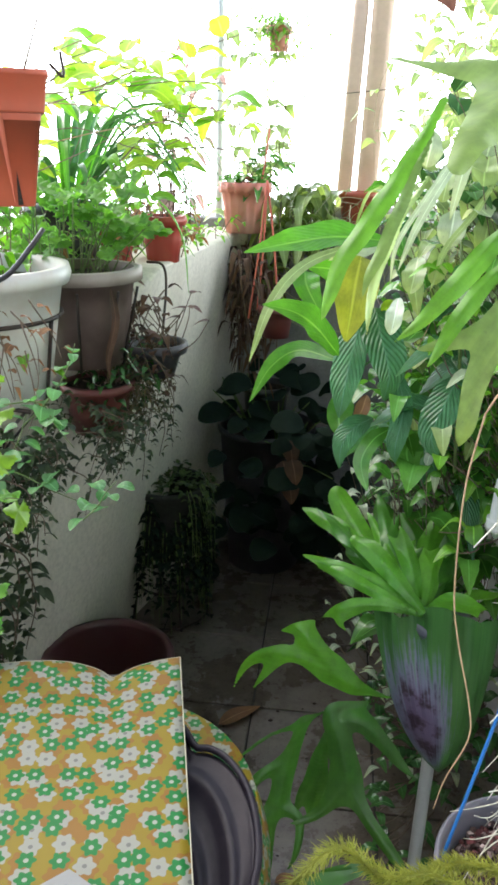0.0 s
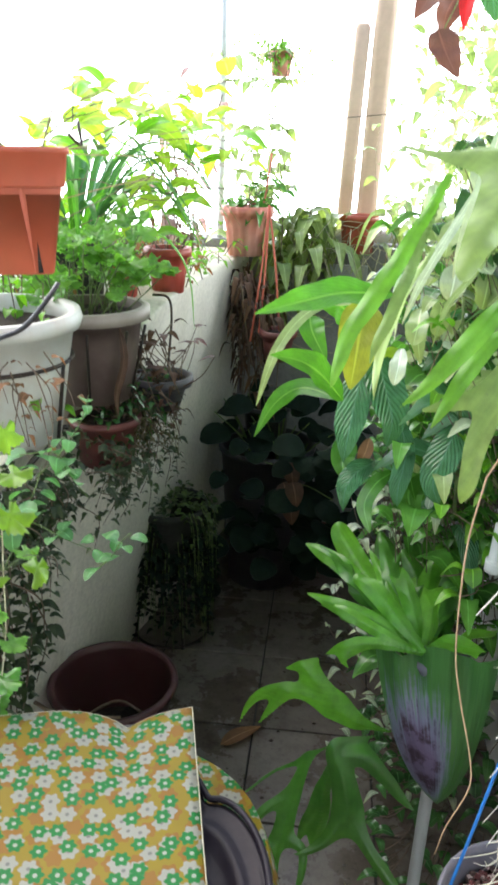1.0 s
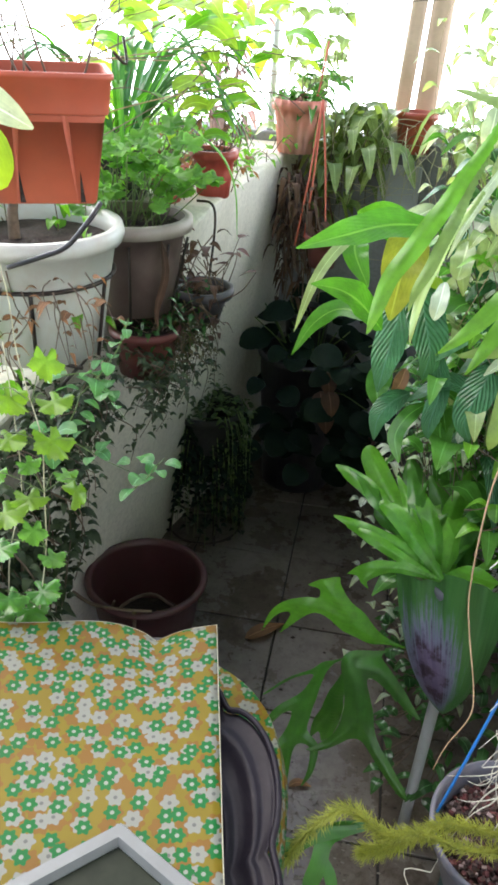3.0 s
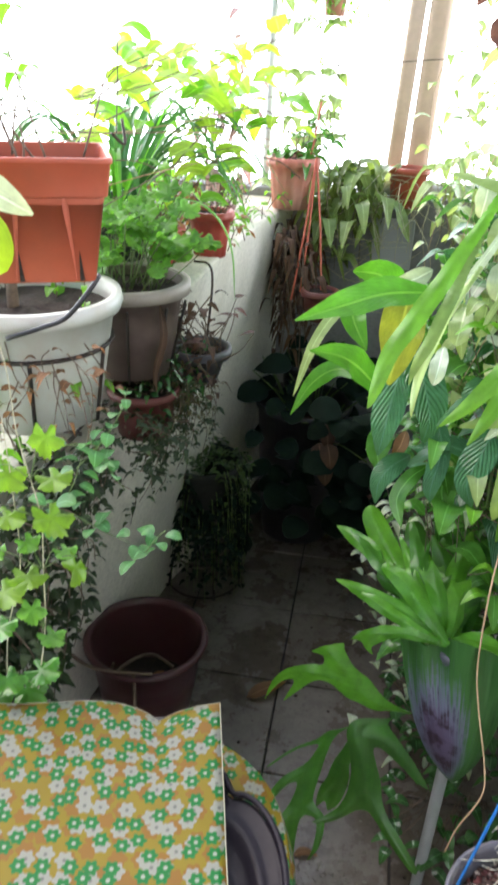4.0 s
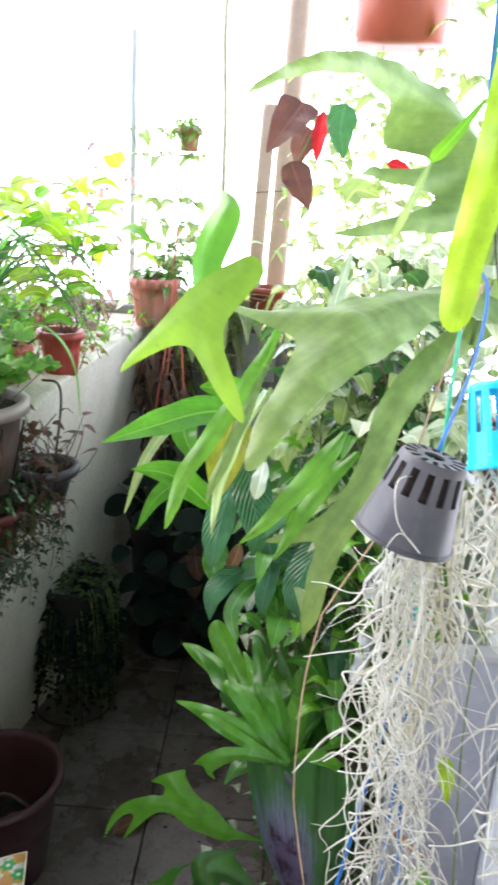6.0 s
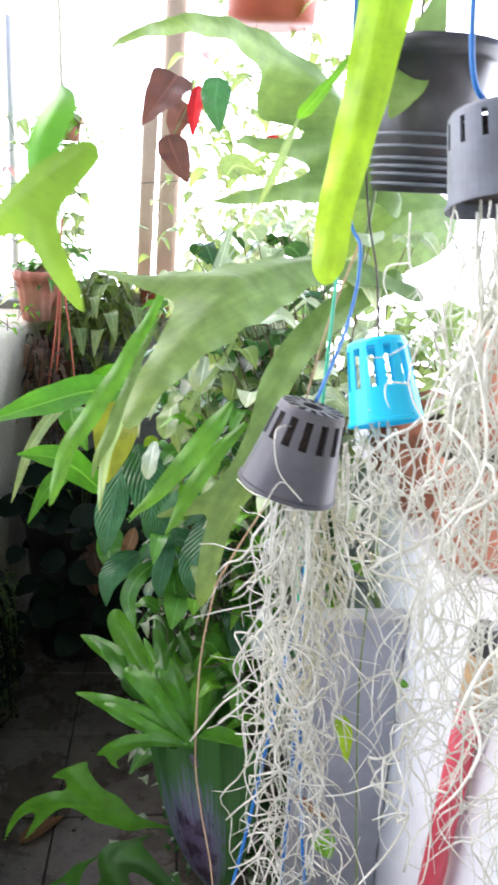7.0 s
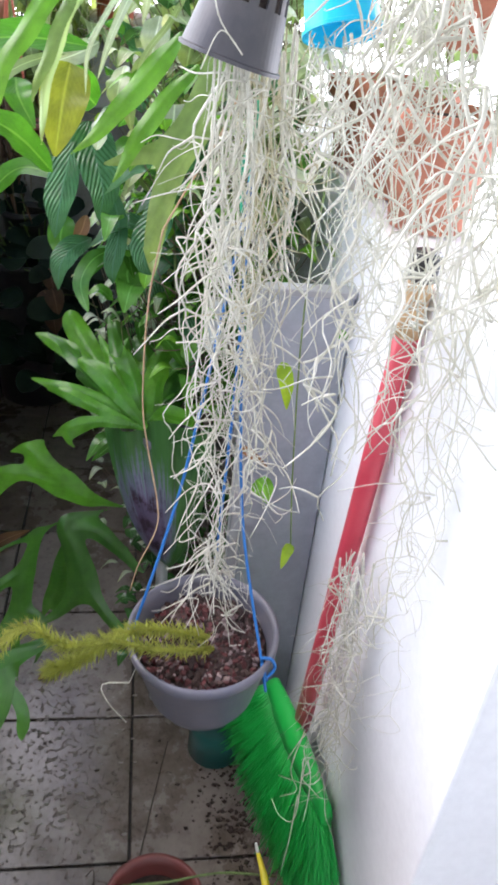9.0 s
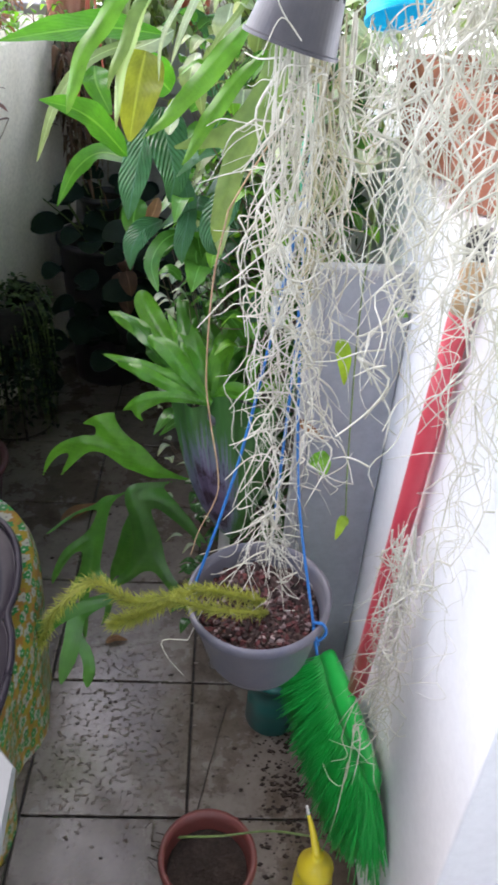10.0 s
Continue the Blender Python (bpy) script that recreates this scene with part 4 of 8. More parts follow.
# mossy pot on a wire stand
t = thing("mossy_pot_on_stand", (-0.30, 2.20, 0.0), "dark mossy pot with trailing creeper on a black wire stand", "plant pot")
m = Mesh()
lathe(m, (-0.30, 2.20, 0.24), pot_profile(0.105, 0.08, 0.20), 40)
part("pot", m, M_MOSSY, t)
m = Mesh()
for k in range(4):
    a = k * math.pi / 2 + 0.5
    tube(m, [(-0.30 + 0.115 * math.cos(a), 2.20 + 0.115 * math.sin(a), 0.0), (-0.30 + 0.10 * math.cos(a), 2.20 + 0.10 * math.sin(a), 0.14), (-0.30 + 0.11 * math.cos(a), 2.20 + 0.11 * math.sin(a), 0.30)], 0.005, sides=6)
for z, r in ((0.238, 0.105), (0.12, 0.10), (0.012, 0.115)):
    tube(m, [(-0.30 + r * math.cos(a), 2.20 + r * math.sin(a), z) for a in [2 * math.pi * k / 20 for k in range(21)]], 0.004, sides=6, n=60)
part("wire_stand", m, M_WIRE, t)
rng = random.Random(11)
lv, st = Mesh(), Mesh()
for k in range(170):
    a = rng.uniform(0, 6.28)
    r = 0.105 * math.sqrt(rng.random())
    p = Vector((-0.30 + r * math.cos(a), 2.20 + r * math.sin(a), 0.43 + rng.uniform(0, 0.03)))
    d = rnd_dir(rng, 0.1, 0.9)
    blade(lv, [p, p + d * 0.012, p + d * 0.024 - Vector((0, 0, 0.004))], 0.014, "ovate", 4, cols=2, seed=k)
for k in range(8):
    a = rng.uniform(-0.9, 0.5)
    p = Vector((-0.30 + 0.108 * math.cos(a), 2.20 + 0.108 * math.sin(a), 0.45))
    vine(lv, st, [p, p + Vector((0.025 * math.cos(a), 0.025 * math.sin(a), -0.06)), p + Vector((0.03 * math.cos(a), 0.03 * math.sin(a), -rng.uniform(0.10, 0.28)))], rng, 9, 0.026, 0.017)
part("creeper", lv, L_MOSSLEAF, t, "small-leaved trailing creeper", kind="stuff")
# dense near-black leaves stand in for the shade around the stand
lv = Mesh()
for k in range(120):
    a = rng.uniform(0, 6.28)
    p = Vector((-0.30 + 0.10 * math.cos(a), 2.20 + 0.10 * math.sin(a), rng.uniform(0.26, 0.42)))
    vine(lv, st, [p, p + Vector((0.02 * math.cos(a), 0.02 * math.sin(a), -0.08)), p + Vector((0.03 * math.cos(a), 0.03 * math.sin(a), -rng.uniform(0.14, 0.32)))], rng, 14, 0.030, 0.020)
part("shade_skirt", lv, L_GLOOM, t, "near-black hanging growth that fills in the shade around the stand", kind="stuff")
part("stem", st, M_GSTEM, t, kind="stuff")

# terracotta plastic pot hung by wires, nearest on the left
t = thing("hanging_square_pot", (-0.273, 1.125, 1.268), "square terracotta plastic pot hung by wires", "plant pot")
m = Mesh()
lathe(m, (-0.273, 1.125, 1.268), [(0.001, 0), (0.057, 0), (0.0585, 0.002), (0.0715, 0.100), (0.0725, 0.098), (0.0748, 0.099), (0.0755, 0.101), (0.0790, 0.134), (0.0815, 0.135), (0.0815, 0.1395), (0.0805, 0.141), (0.077, 0.141), (0.076, 0.139), (0.072, 0.10), (0.054, 0.004), (0.001, 0.004)], 128, 16.0, 0, 0, None, 0.40)
part("pot", m, M_TERRA, t)
turn = Matrix.Rotation(0.40, 3, "Z")


def on_pot(x, y, z):
    """A place on the square pot, given along and out from its front face."""
    return turn @ Vector((x, y, 0)) + Vector((-0.273, 1.125, z - 0.015))


for dx, lean in ((-0.026, -0.006), (0.026, 0.010)):
    m = Mesh()
    blade(m, [on_pot(dx, -0.0725, 1.384), on_pot(dx + lean * 0.4, -0.0685, 1.345), on_pot(dx + lean, -0.0595, 1.286)], 0.008, "taper", 10, fold=0.35, up=turn @ Vector((0, -1, 0)))
    part("moulded_rib", m, M_TERRA, t)
    m = Mesh()
    blade(m, [on_pot(dx + lean + 0.006, -0.0595, 1.285), on_pot(dx + lean + 0.005, -0.0620, 1.300), on_pot(dx + lean + 0.004, -0.0650, 1.322)], 0.006, "prong", 6, fold=0.0, up=turn @ Vector((0, -1, 0)))
    part("drain_slit", m, M_SOIL, t, "dark drain slit")
m = Mesh()
disc(m, (-0.273, 1.125, 1.385), 0.072, 32, 0.005, 5, 6.0, 0.40)
part("soil", m, M_SOIL, t)
m = Mesh()
tube(m, [(-0.197, 1.185, 1.425), (-0.21, 1.24, 1.60), (-0.235, 1.30, 2.395)], 0.0008, sides=5)
tube(m, [(-0.35, 1.19, 1.425), (-0.34, 1.24, 1.6), (-0.30, 1.3, 2.395)], 0.0008, sides=5)
tube(m, [(-0.205, 1.19, 1.425), (-0.192, 1.20, 1.412), (-0.198, 1.21, 1.44)], 0.002, sides=5)
part("hanging_wire", m, M_WIRE, t)
st = Mesh()
rng = random.Random(21)
for k in range(7):
    p = Vector((-0.275 + rng.uniform(-0.05, 0.05), 1.115 + rng.uniform(-0.05, 0.05), 1.40))
    e = p + Vector((rng.uniform(-0.05, 0.05), rng.uniform(-0.03, 0.05), rng.uniform(0.06, 0.13)))
    tube(st, [p, (p + e) / 2 + rnd_dir(rng) * 0.008, e], 0.0015, 0.0008, 5)
    if k < 4:
        lv = Mesh()
        blade(lv, [e, e + Vector((0.01, 0, 0.02)), e + Vector((0.03, -0.01, 0.015))], 0.02, "ovate", 6, cols=2)
        part("leaf", lv, L_FRESH, t)
part("stem", st, M_TWIG, t, kind="stuff")
m = Mesh()
blade(m, [(-0.33, 0.99, 1.375), (-0.275, 0.985, 1.385), (-0.222, 0.99, 1.362)], 0.050, "ovate", 12, up=(0, -0.8, 0.6), wave=0.15)
leaf_t = thing("variegated_plant", (-0.36, 1.0, 1.30), "plant with pale-edged leaves beside the hanging pot", "plant")
part("leaf", m, L_SILVER, leaf_t)
m = Mesh()
blade(m, [(-0.305, 0.975, 1.355), (-0.270, 0.97, 1.340), (-0.250, 0.97, 1.305)], 0.062, "round", 12, up=(0, -1, 0.3))
part("leaf", m, L_LIME, leaf_t)

# white planter
t = pot("white_planter", (-0.432, 1.405, 0.938), 0.142, 0.108, 0.217, M_CREAM, "cream-white plastic planter with thick rolled rim in a wire ring", soil=0.86, seed=6, lip=0.012, lip_h=0.028)
m = Mesh()
rr = 0.134
tube(m, [(-0.432 + rr * math.cos(a), 1.405 + rr * math.sin(a), 1.075) for a in [2 * math.pi * k / 24 for k in range(25)]], 0.0035, sides=6, n=96)
for a in (-1.2, -0.15, 1.0, 2.2, 3.4):
    tube(m, [(-0.432 + rr * math.cos(a), 1.405 + rr * math.sin(a), 1.078), (-0.432 + 0.115 * math.cos(a), 1.405 + 0.118 * math.sin(a), 0.938)], 0.0035, sides=6)
part("wire_ring", m, M_WIRE, t)
m = Mesh()
tube(m, [(-0.46, 1.40, 1.11), (-0.45, 1.39, 1.19), (-0.40, 1.37, 1.25)], 0.011, 0.006, 8)
part("branch", m, M_TWIG, t)
m = Mesh()
tube(m, [(-0.40, 1.25, 1.125), (-0.344, 1.25, 1.147), (-0.305, 1.25, 1.166), (-0.272, 1.26, 1.205), (-0.262, 1.28, 1.225)], 0.0042, 0.0035, 8, 30)
part("cable", m, M_BLACK, t, "dark flexible cable over the rim")
lv, st = Mesh(), Mesh()
rng = random.Random(7)
for k in range(15):
    p = Vector((rng.uniform(-0.42, -0.27), rng.uniform(1.22, 1.27), rng.uniform(1.02, 1.14)))
    e = p + Vector((rng.uniform(-0.03, 0.04), rng.uniform(-0.02, 0.01), -rng.uniform(0.06, 0.13)))
    vine(lv, st, [p, (p + e) / 2 + rnd_dir(rng) * 0.02, e], rng, 3, 0.032, 0.014, "ovate", 0.0012)
part("withered_leaf", lv, L_DRY, t, "dry curled leaves against the planter", kind="stuff")
part("dry_stem", st, M_TWIG, t, kind="stuff")
for y in (1.34, 1.47):
    m = Mesh()
    tube(m, [(-0.44, y, 0.80), (-0.44, y, 0.931), (-0.33, y, 0.931)], 0.004, sides=6)
    tube(m, [(-0.44, y, 0.81), (-0.34, y, 0.929)], 0.003, sides=6)
    part("bracket", m, M_WIRE, t)

# brown pot with celery-like plant
t = pot("brown_pot_with_herb", (-0.335, 1.635, 0.942), 0.106, 0.080, 0.181, M_TAUPE, "taupe plastic pot with a bushy bright green herb", soil=0.9, seed=8, lip=0.010, flute=0.03, nflute=10, lip_h=0.022)
m = Mesh()
lathe(m, (-0.335, 1.635, 0.945), [(0.106, 0.156), (0.1185, 0.157), (0.119, 0.178), (0.104, 0.1805), (0.102, 0.165)], 48)
part("pot_rim", m, M_TAUPERIM, t)
st, lv = Mesh(), Mesh()
rng = random.Random(31)
for k in range(46):
    p = Vector((-0.335 + rng.uniform(-0.06, 0.06), 1.635 + rng.uniform(-0.06, 0.06), 1.10))
    e = p + Vector((rng.gauss(0, 0.05), rng.gauss(0, 0.05), rng.uniform(0.05, 0.17)))
    tube(st, [p, (p + e) / 2 + rnd_dir(rng) * 0.01, e], 0.0014, 0.001, 5, 4)
    for j in range(3):
        lobed(lv, e + rnd_dir(rng) * 0.012, rnd_dir(rng, -0.2, 0.6), (rng.uniform(-0.5, 0.5), -0.6, 1), rng.uniform(0.026, 0.044), 5, 0.22, k * 3 + j)
part("stalk", st, M_GSTEM, t, kind="stuff")
part("foliage", lv, L_CEL, t, kind="stuff")

m = Mesh()
for y in (1.60, 1.67):
    tube(m, [(-0.44, y, 0.80), (-0.44, y, 0.936), (-0.27, y, 0.936)], 0.004, sides=6)
for a in (-1.3, -0.6, 0.0):
    tube(m, [(-0.335 + 0.078 * math.cos(a), 1.635 + 0.084 * math.sin(a), 0.938), (-0.335 + 0.112 * math.cos(a), 1.635 + 0.112 * math.sin(a), 1.09)], 0.003, sides=6)
part("wire_bracket", m, M_WIRE, t)
m = Mesh()
blade(m, [(-0.255, 1.565, 1.10), (-0.245, 1.555, 1.04), (-0.262, 1.555, 0.97), (-0.258, 1.55, 0.93)], 0.015, "lance", 10, fold=0.4, up=(0.6, -1, 0), wave=0.1)
part("dead_leaf", m, L_DEAD, t)

# strap-leaved clump behind it
t = pot("strap_leaf_clump", (-0.46, 1.93, 1.09), 0.085, 0.065, 0.13, M_BLACK, "dark pot with a clump of arching strap leaves on the parapet", soil=0.9, seed=9)
rng = random.Random(41)
for k in range(52):
    a = rng.uniform(-2.4, 1.9)
    ln = rng.uniform(0.20, 0.36)
    h = rng.uniform(0.10, 0.28)
    b = Vector((-0.46 + 0.03 * math.cos(a), 1.93 + 0.03 * math.sin(a), 1.205))
    e = b + Vector((ln * math.cos(a), ln * math.sin(a), h - 0.55 * ln + 0.02))
    m = Mesh()
    blade(m, [b, b + Vector((0.35 * ln * math.cos(a), 0.35 * ln * math.sin(a), h * 0.75)), b + Vector((0.7 * ln * math.cos(a), 0.7 * ln * math.sin(a), h * 0.8)), e], 0.017, "lance", 14, fold=0.4, seed=k)
    part("leaf", m, L_LILY if k % 4 else L_BIG, t)
m = Mesh()
blade(m, [(-0.30, 1.75, 1.26), (-0.22, 1.78, 1.24), (-0.17, 1.79, 1.17), (-0.155, 1.79, 1.05)], 0.024, "lance", 14, fold=0.3)
part("leaf", m, L_BIG, t)

# red pots on the parapet
for at, r, h, sd, lab in (((-0.262, 2.03, 1.085), 0.050, 0.105, 51, "small terracotta plastic pot with dry stems on the parapet"), ((-0.345, 1.93, 1.085), 0.040, 0.085, 52, "small dark red plastic pot tucked behind the brown pot")):
    t = pot("small_red_pot", at, r, r * 0.75, h, M_REDPOT, lab, soil=0.9, seed=sd, flute=0.04, nflute=12, lip_h=0.02)
    st, lv = Mesh(), Mesh()
    rng = random.Random(sd)
    for k in range(14):
        p = Vector(at) + Vector((rng.uniform(-0.03, 0.03), rng.uniform(-0.03, 0.03), h * 0.9))
        e = p + Vector((rng.uniform(-0.08, 0.09), rng.uniform(-0.06, 0.06), rng.uniform(0.02, 0.10)))
        tube(st, [p, (p + e) / 2 + rnd_dir(rng) * 0.02, e], 0.0014, 0.0008, 5)
        if k % 2:
            blade(lv, [e, e + rnd_dir(rng) * 0.012, e + rnd_dir(rng) * 0.025], 0.013, "ovate", 5, cols=2, seed=k)
    part("stem", st, M_TWIG, t, kind="stuff")
    part("foliage", lv, L_DRY, t)

# low bowls hanging from the inner edge
t = pot("dark_bowl", (-0.222, 1.76, 0.885), 0.062, 0.040, 0.07, M_NETPOT, "small dark plastic bowl with dry cuttings hung at the parapet", soil=0.7, seed=61)
m = Mesh()
tube(m, [(-0.222 + 0.066 * math.cos(a), 1.76 + 0.066 * math.sin(a), 0.945) for a in [2 * math.pi * k / 16 for k in range(17)]], 0.003, sides=6, n=48)
tube(m, [(-0.222, 1.826, 0.945), (-0.225, 1.89, 1.05), (-0.235, 1.90, 1.095), (-0.27, 1.90, 1.10)], 0.003, sides=6)
part("wire_hook", m, M_WIRE, t)
st, lv = Mesh(), Mesh()
rng = random.Random(62)
for k in range(16):
    p = Vector((-0.222 + rng.uniform(-0.05, 0.05), 1.76 + rng.uniform(-0.05, 0.05), 0.935))
    e = p + Vector((rng.uniform(-0.09, 0.09), rng.uniform(-0.08, 0.08), rng.uniform(0.03, 0.15)))
    tube(st, [p, (p + e) / 2 + rnd_dir(rng) * 0.015, e], 0.0014, 0.0009, 5)
    d = rnd_dir(rng, -0.3, 0.3)
    blade(lv, [e, e + d * 0.018, e + d * 0.036 - Vector((0, 0, 0.006))], 0.02, "heart", 6, cols=2, seed=k)
part("stem", st, M_TWIG, t, kind="stuff")
part("foliage", lv, L_RED, t)
t = pot("red_trough", (-0.312, 1.64, 0.80), 0.068, 0.055, 0.10, M_REDOLD, "small dull red plastic pot below the brown one", soil=0.9, seed=63, lip_h=0.016)
lv, st = Mesh(), Mesh()
rng = random.Random(64)
scatter_leaves(lv, st, rng, (-0.27, 1.68, 0.92), (0.09, 0.13, 0.06), 150, 0.030, 0.012, "lance", 0.5, root=(-0.28, 1.66, 0.88))
part("foliage", lv, L_DARK, t, "dark ferny foliage", kind="stuff")
part("stem", st, M_TWIG, t, kind="stuff")

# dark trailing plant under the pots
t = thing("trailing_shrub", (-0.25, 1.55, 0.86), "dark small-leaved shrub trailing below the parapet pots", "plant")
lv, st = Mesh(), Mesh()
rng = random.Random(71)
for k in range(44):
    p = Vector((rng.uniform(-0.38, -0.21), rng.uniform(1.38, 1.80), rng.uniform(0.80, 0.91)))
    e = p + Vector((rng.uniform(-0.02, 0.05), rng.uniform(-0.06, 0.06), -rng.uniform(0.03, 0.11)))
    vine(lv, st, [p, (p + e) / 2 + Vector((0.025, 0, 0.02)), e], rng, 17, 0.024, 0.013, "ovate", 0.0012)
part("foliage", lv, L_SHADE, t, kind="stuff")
part("stem", st, M_TWIG, t, kind="stuff")

t = thing("ferny_tuft", (-0.27, 1.74, 0.80), "olive-brown feathery tuft hanging under the small bowl", "plant")
lv, st = Mesh(), Mesh()
rng = random.Random(73)
for k in range(34):
    p = Vector((rng.uniform(-0.33, -0.22), rng.uniform(1.66, 1.82), rng.uniform(0.84, 0.95)))
    e = p + Vector((rng.uniform(-0.02, 0.06), rng.uniform(-0.08, 0.02), -rng.uniform(0.02, 0.12)))
    vine(lv, st, [p, (p + e) / 2 + Vector((0.02, -0.01, 0.02)), e], rng, 22, 0.022, 0.006, "lance", 0.0010)
part("foliage", lv, L_FERNY, t, kind="stuff")
part("stem", st, M_TWIG, t, kind="stuff")

# dead growth over the step in the parapet
t = thing("dead_creeper", (-0.24, 1.72, 0.80), "dry brown creeper matted over the step of the parapet", "plant")
lv, st = Mesh(), Mesh()
rng = random.Random(75)
for k in range(20):
    p = Vector((rng.uniform(-0.34, -0.19), rng.uniform(1.66, 1.80), rng.uniform(0.86, 1.10)))
    e = p + Vector((rng.uniform(-0.05, 0.06), rng.uniform(-0.07, 0.05), -rng.uniform(0.03, 0.16)))
    vine(lv, st, [p, (p + e) / 2 + rnd_dir(rng) * 0.02, e], rng, 6, 0.036, 0.020, "ovate", 0.0018)
part("withered_leaves", lv, L_DEAD, t, kind="stuff")
part("stem", st, M_TWIG, t, kind="stuff")

# dense dark leaves carry the shade under the planter in their colour
t = thing("shaded_sprawl", (-0.36, 1.30, 0.80), "sprawling stems and leaves, darkened for the shade under the white planter", "plant")
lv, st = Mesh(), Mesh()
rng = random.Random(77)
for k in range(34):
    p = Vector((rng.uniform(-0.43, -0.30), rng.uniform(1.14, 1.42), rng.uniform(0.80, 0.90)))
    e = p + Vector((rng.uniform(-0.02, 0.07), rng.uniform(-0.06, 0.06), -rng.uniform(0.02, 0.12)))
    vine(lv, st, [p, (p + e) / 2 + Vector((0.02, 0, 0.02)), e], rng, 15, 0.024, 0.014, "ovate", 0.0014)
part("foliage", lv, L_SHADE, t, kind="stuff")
part("stem", st, M_TWIG, t, kind="stuff")

# added dark growth that paints the shade below the ledge
t = thing("dark_undergrowth", (-0.38, 1.10, 0.40), "hanging stems and small leaves added as the shade below the parapet ledge", "plant")
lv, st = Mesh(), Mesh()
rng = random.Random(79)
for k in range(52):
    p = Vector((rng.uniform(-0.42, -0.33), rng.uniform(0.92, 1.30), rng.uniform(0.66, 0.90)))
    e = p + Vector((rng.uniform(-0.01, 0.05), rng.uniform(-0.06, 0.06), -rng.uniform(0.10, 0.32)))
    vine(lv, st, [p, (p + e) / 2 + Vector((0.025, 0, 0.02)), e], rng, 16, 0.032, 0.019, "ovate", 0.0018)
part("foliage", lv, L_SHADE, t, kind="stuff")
part("stem", st, M_TWIG, t, kind="stuff")

# mint-like sprigs
t = thing("mint_sprigs", (-0.25, 1.17, 0.90), "light green sprigs of paired oval leaves growing over the parapet", "plant")
lv, st = Mesh(), Mesh()
rng = random.Random(81)
for pts, n in (([(-0.263, 1.151, 0.976), (-0.235, 1.172, 1.006), (-0.213, 1.197, 1.043), (-0.205, 1.219, 1.079)], 5),
               ([(-0.291, 1.162, 1.003), (-0.243, 1.171, 1.006), (-0.219, 1.159, 0.979), (-0.190, 1.147, 0.952)], 4),
               ([(-0.30, 1.10, 0.94), (-0.25, 1.10, 0.93), (-0.21, 1.10, 0.91), (-0.17, 1.10, 0.895)], 4),
               ([(-0.160, 1.08, 0.878), (-0.138, 1.08, 0.902), (-0.126, 1.08, 0.922), (-0.112, 1.08, 0.938)], 4),
               ([(-0.30, 1.12, 0.90), (-0.26, 1.12, 0.96), (-0.25, 1.14, 1.0)], 4)):
    vine(lv, st, pts, rng, n, 0.038, 0.029, "round", 0.0012, pairs=True, droop=0.25)
part("foliage", lv, L_MINT, t)
part("stem", st, M_GSTEM, t, kind="stuff")
# grape-like climber
t = thing("lobed_leaf_climber", (-0.24, 0.96, 0.72), "climber with bright toothed lobed leaves beside the table", "plant")
stalk = [(-0.265, 0.915, 0.60), (-0.240, 0.925, 0.777), (-0.232, 0.945, 0.864), (-0.237, 0.965, 0.936), (-0.243, 0.985, 0.997), (-0.262, 1.005, 1.039), (-0.288, 1.032, 1.090), (-0.302, 1.052, 1.154), (-0.33, 1.09, 1.19)]
st = Mesh()
tube(st, stalk, 0.0011, 0.0008, 6)
tube(st, [(-0.30, 0.93, 0.60), (-0.29, 0.95, 0.82), (-0.27, 0.97, 0.93), (-0.285, 1.0, 1.03), (-0.31, 1.04, 1.10)], 0.0010, 0.0007, 6)
part("stem", st, M_ROOTOLD, t, kind="stuff")
rng = random.Random(91)
spots = ((-0.245, 1.02, 1.085, 0), (-0.285, 1.0, 1.04, 0), (-0.226, 1.0, 1.045, 0), (-0.225, 0.98, 0.998, 0), (-0.275, 0.97, 1.002, 0), (-0.250, 0.95, 0.930, 0), (-0.198, 0.97, 0.935, 0), (-0.211, 0.98, 0.955, 1), (-0.215, 0.93, 0.860, 1), (-0.225, 0.92, 0.812, 2), (-0.265, 0.90, 0.805, 2), (-0.250, 0.96, 0.975, 1), (-0.265, 0.92, 0.925, 0), (-0.240, 0.93, 0.895, 1), (-0.285, 0.93, 0.86, 2), (-0.30, 0.96, 0.95, 1), (-0.245, 0.915, 0.775, 2), (-0.29, 0.90, 0.76, 2))
st = Mesh()
for k, (x, y, z, shade) in enumerate(spots):
    m = Mesh()
    size = rng.uniform(0.040, 0.050) if shade != 1 else rng.uniform(0.028, 0.036)
    tip = Vector((rng.uniform(-0.1, 1), rng.uniform(-0.7, 0.0), rng.uniform(-0.35, 0.0)))
    foot = Vector((x, y, z)) - tip.normalized() * size * 0.5
    lobed(m, foot, tip, (rng.uniform(-0.35, 0.35), rng.uniform(-0.25, 0.15), 1), size, 5, 0.27, k)
    part("leaf", m, (L_LOBED, L_CEL, L_MID)[shade], t)
    near = min(stalk, key=lambda q: (Vector(q) - foot).length + abs(q[2] - z + 0.04))
    tube(st, [foot, foot.lerp(Vector(near), 0.4) + Vector((0, 0, 0.008)), near], 0.0006, 0.0008, 5)
part("leaf_stalk", st, M_GSTEM, t, kind="stuff")
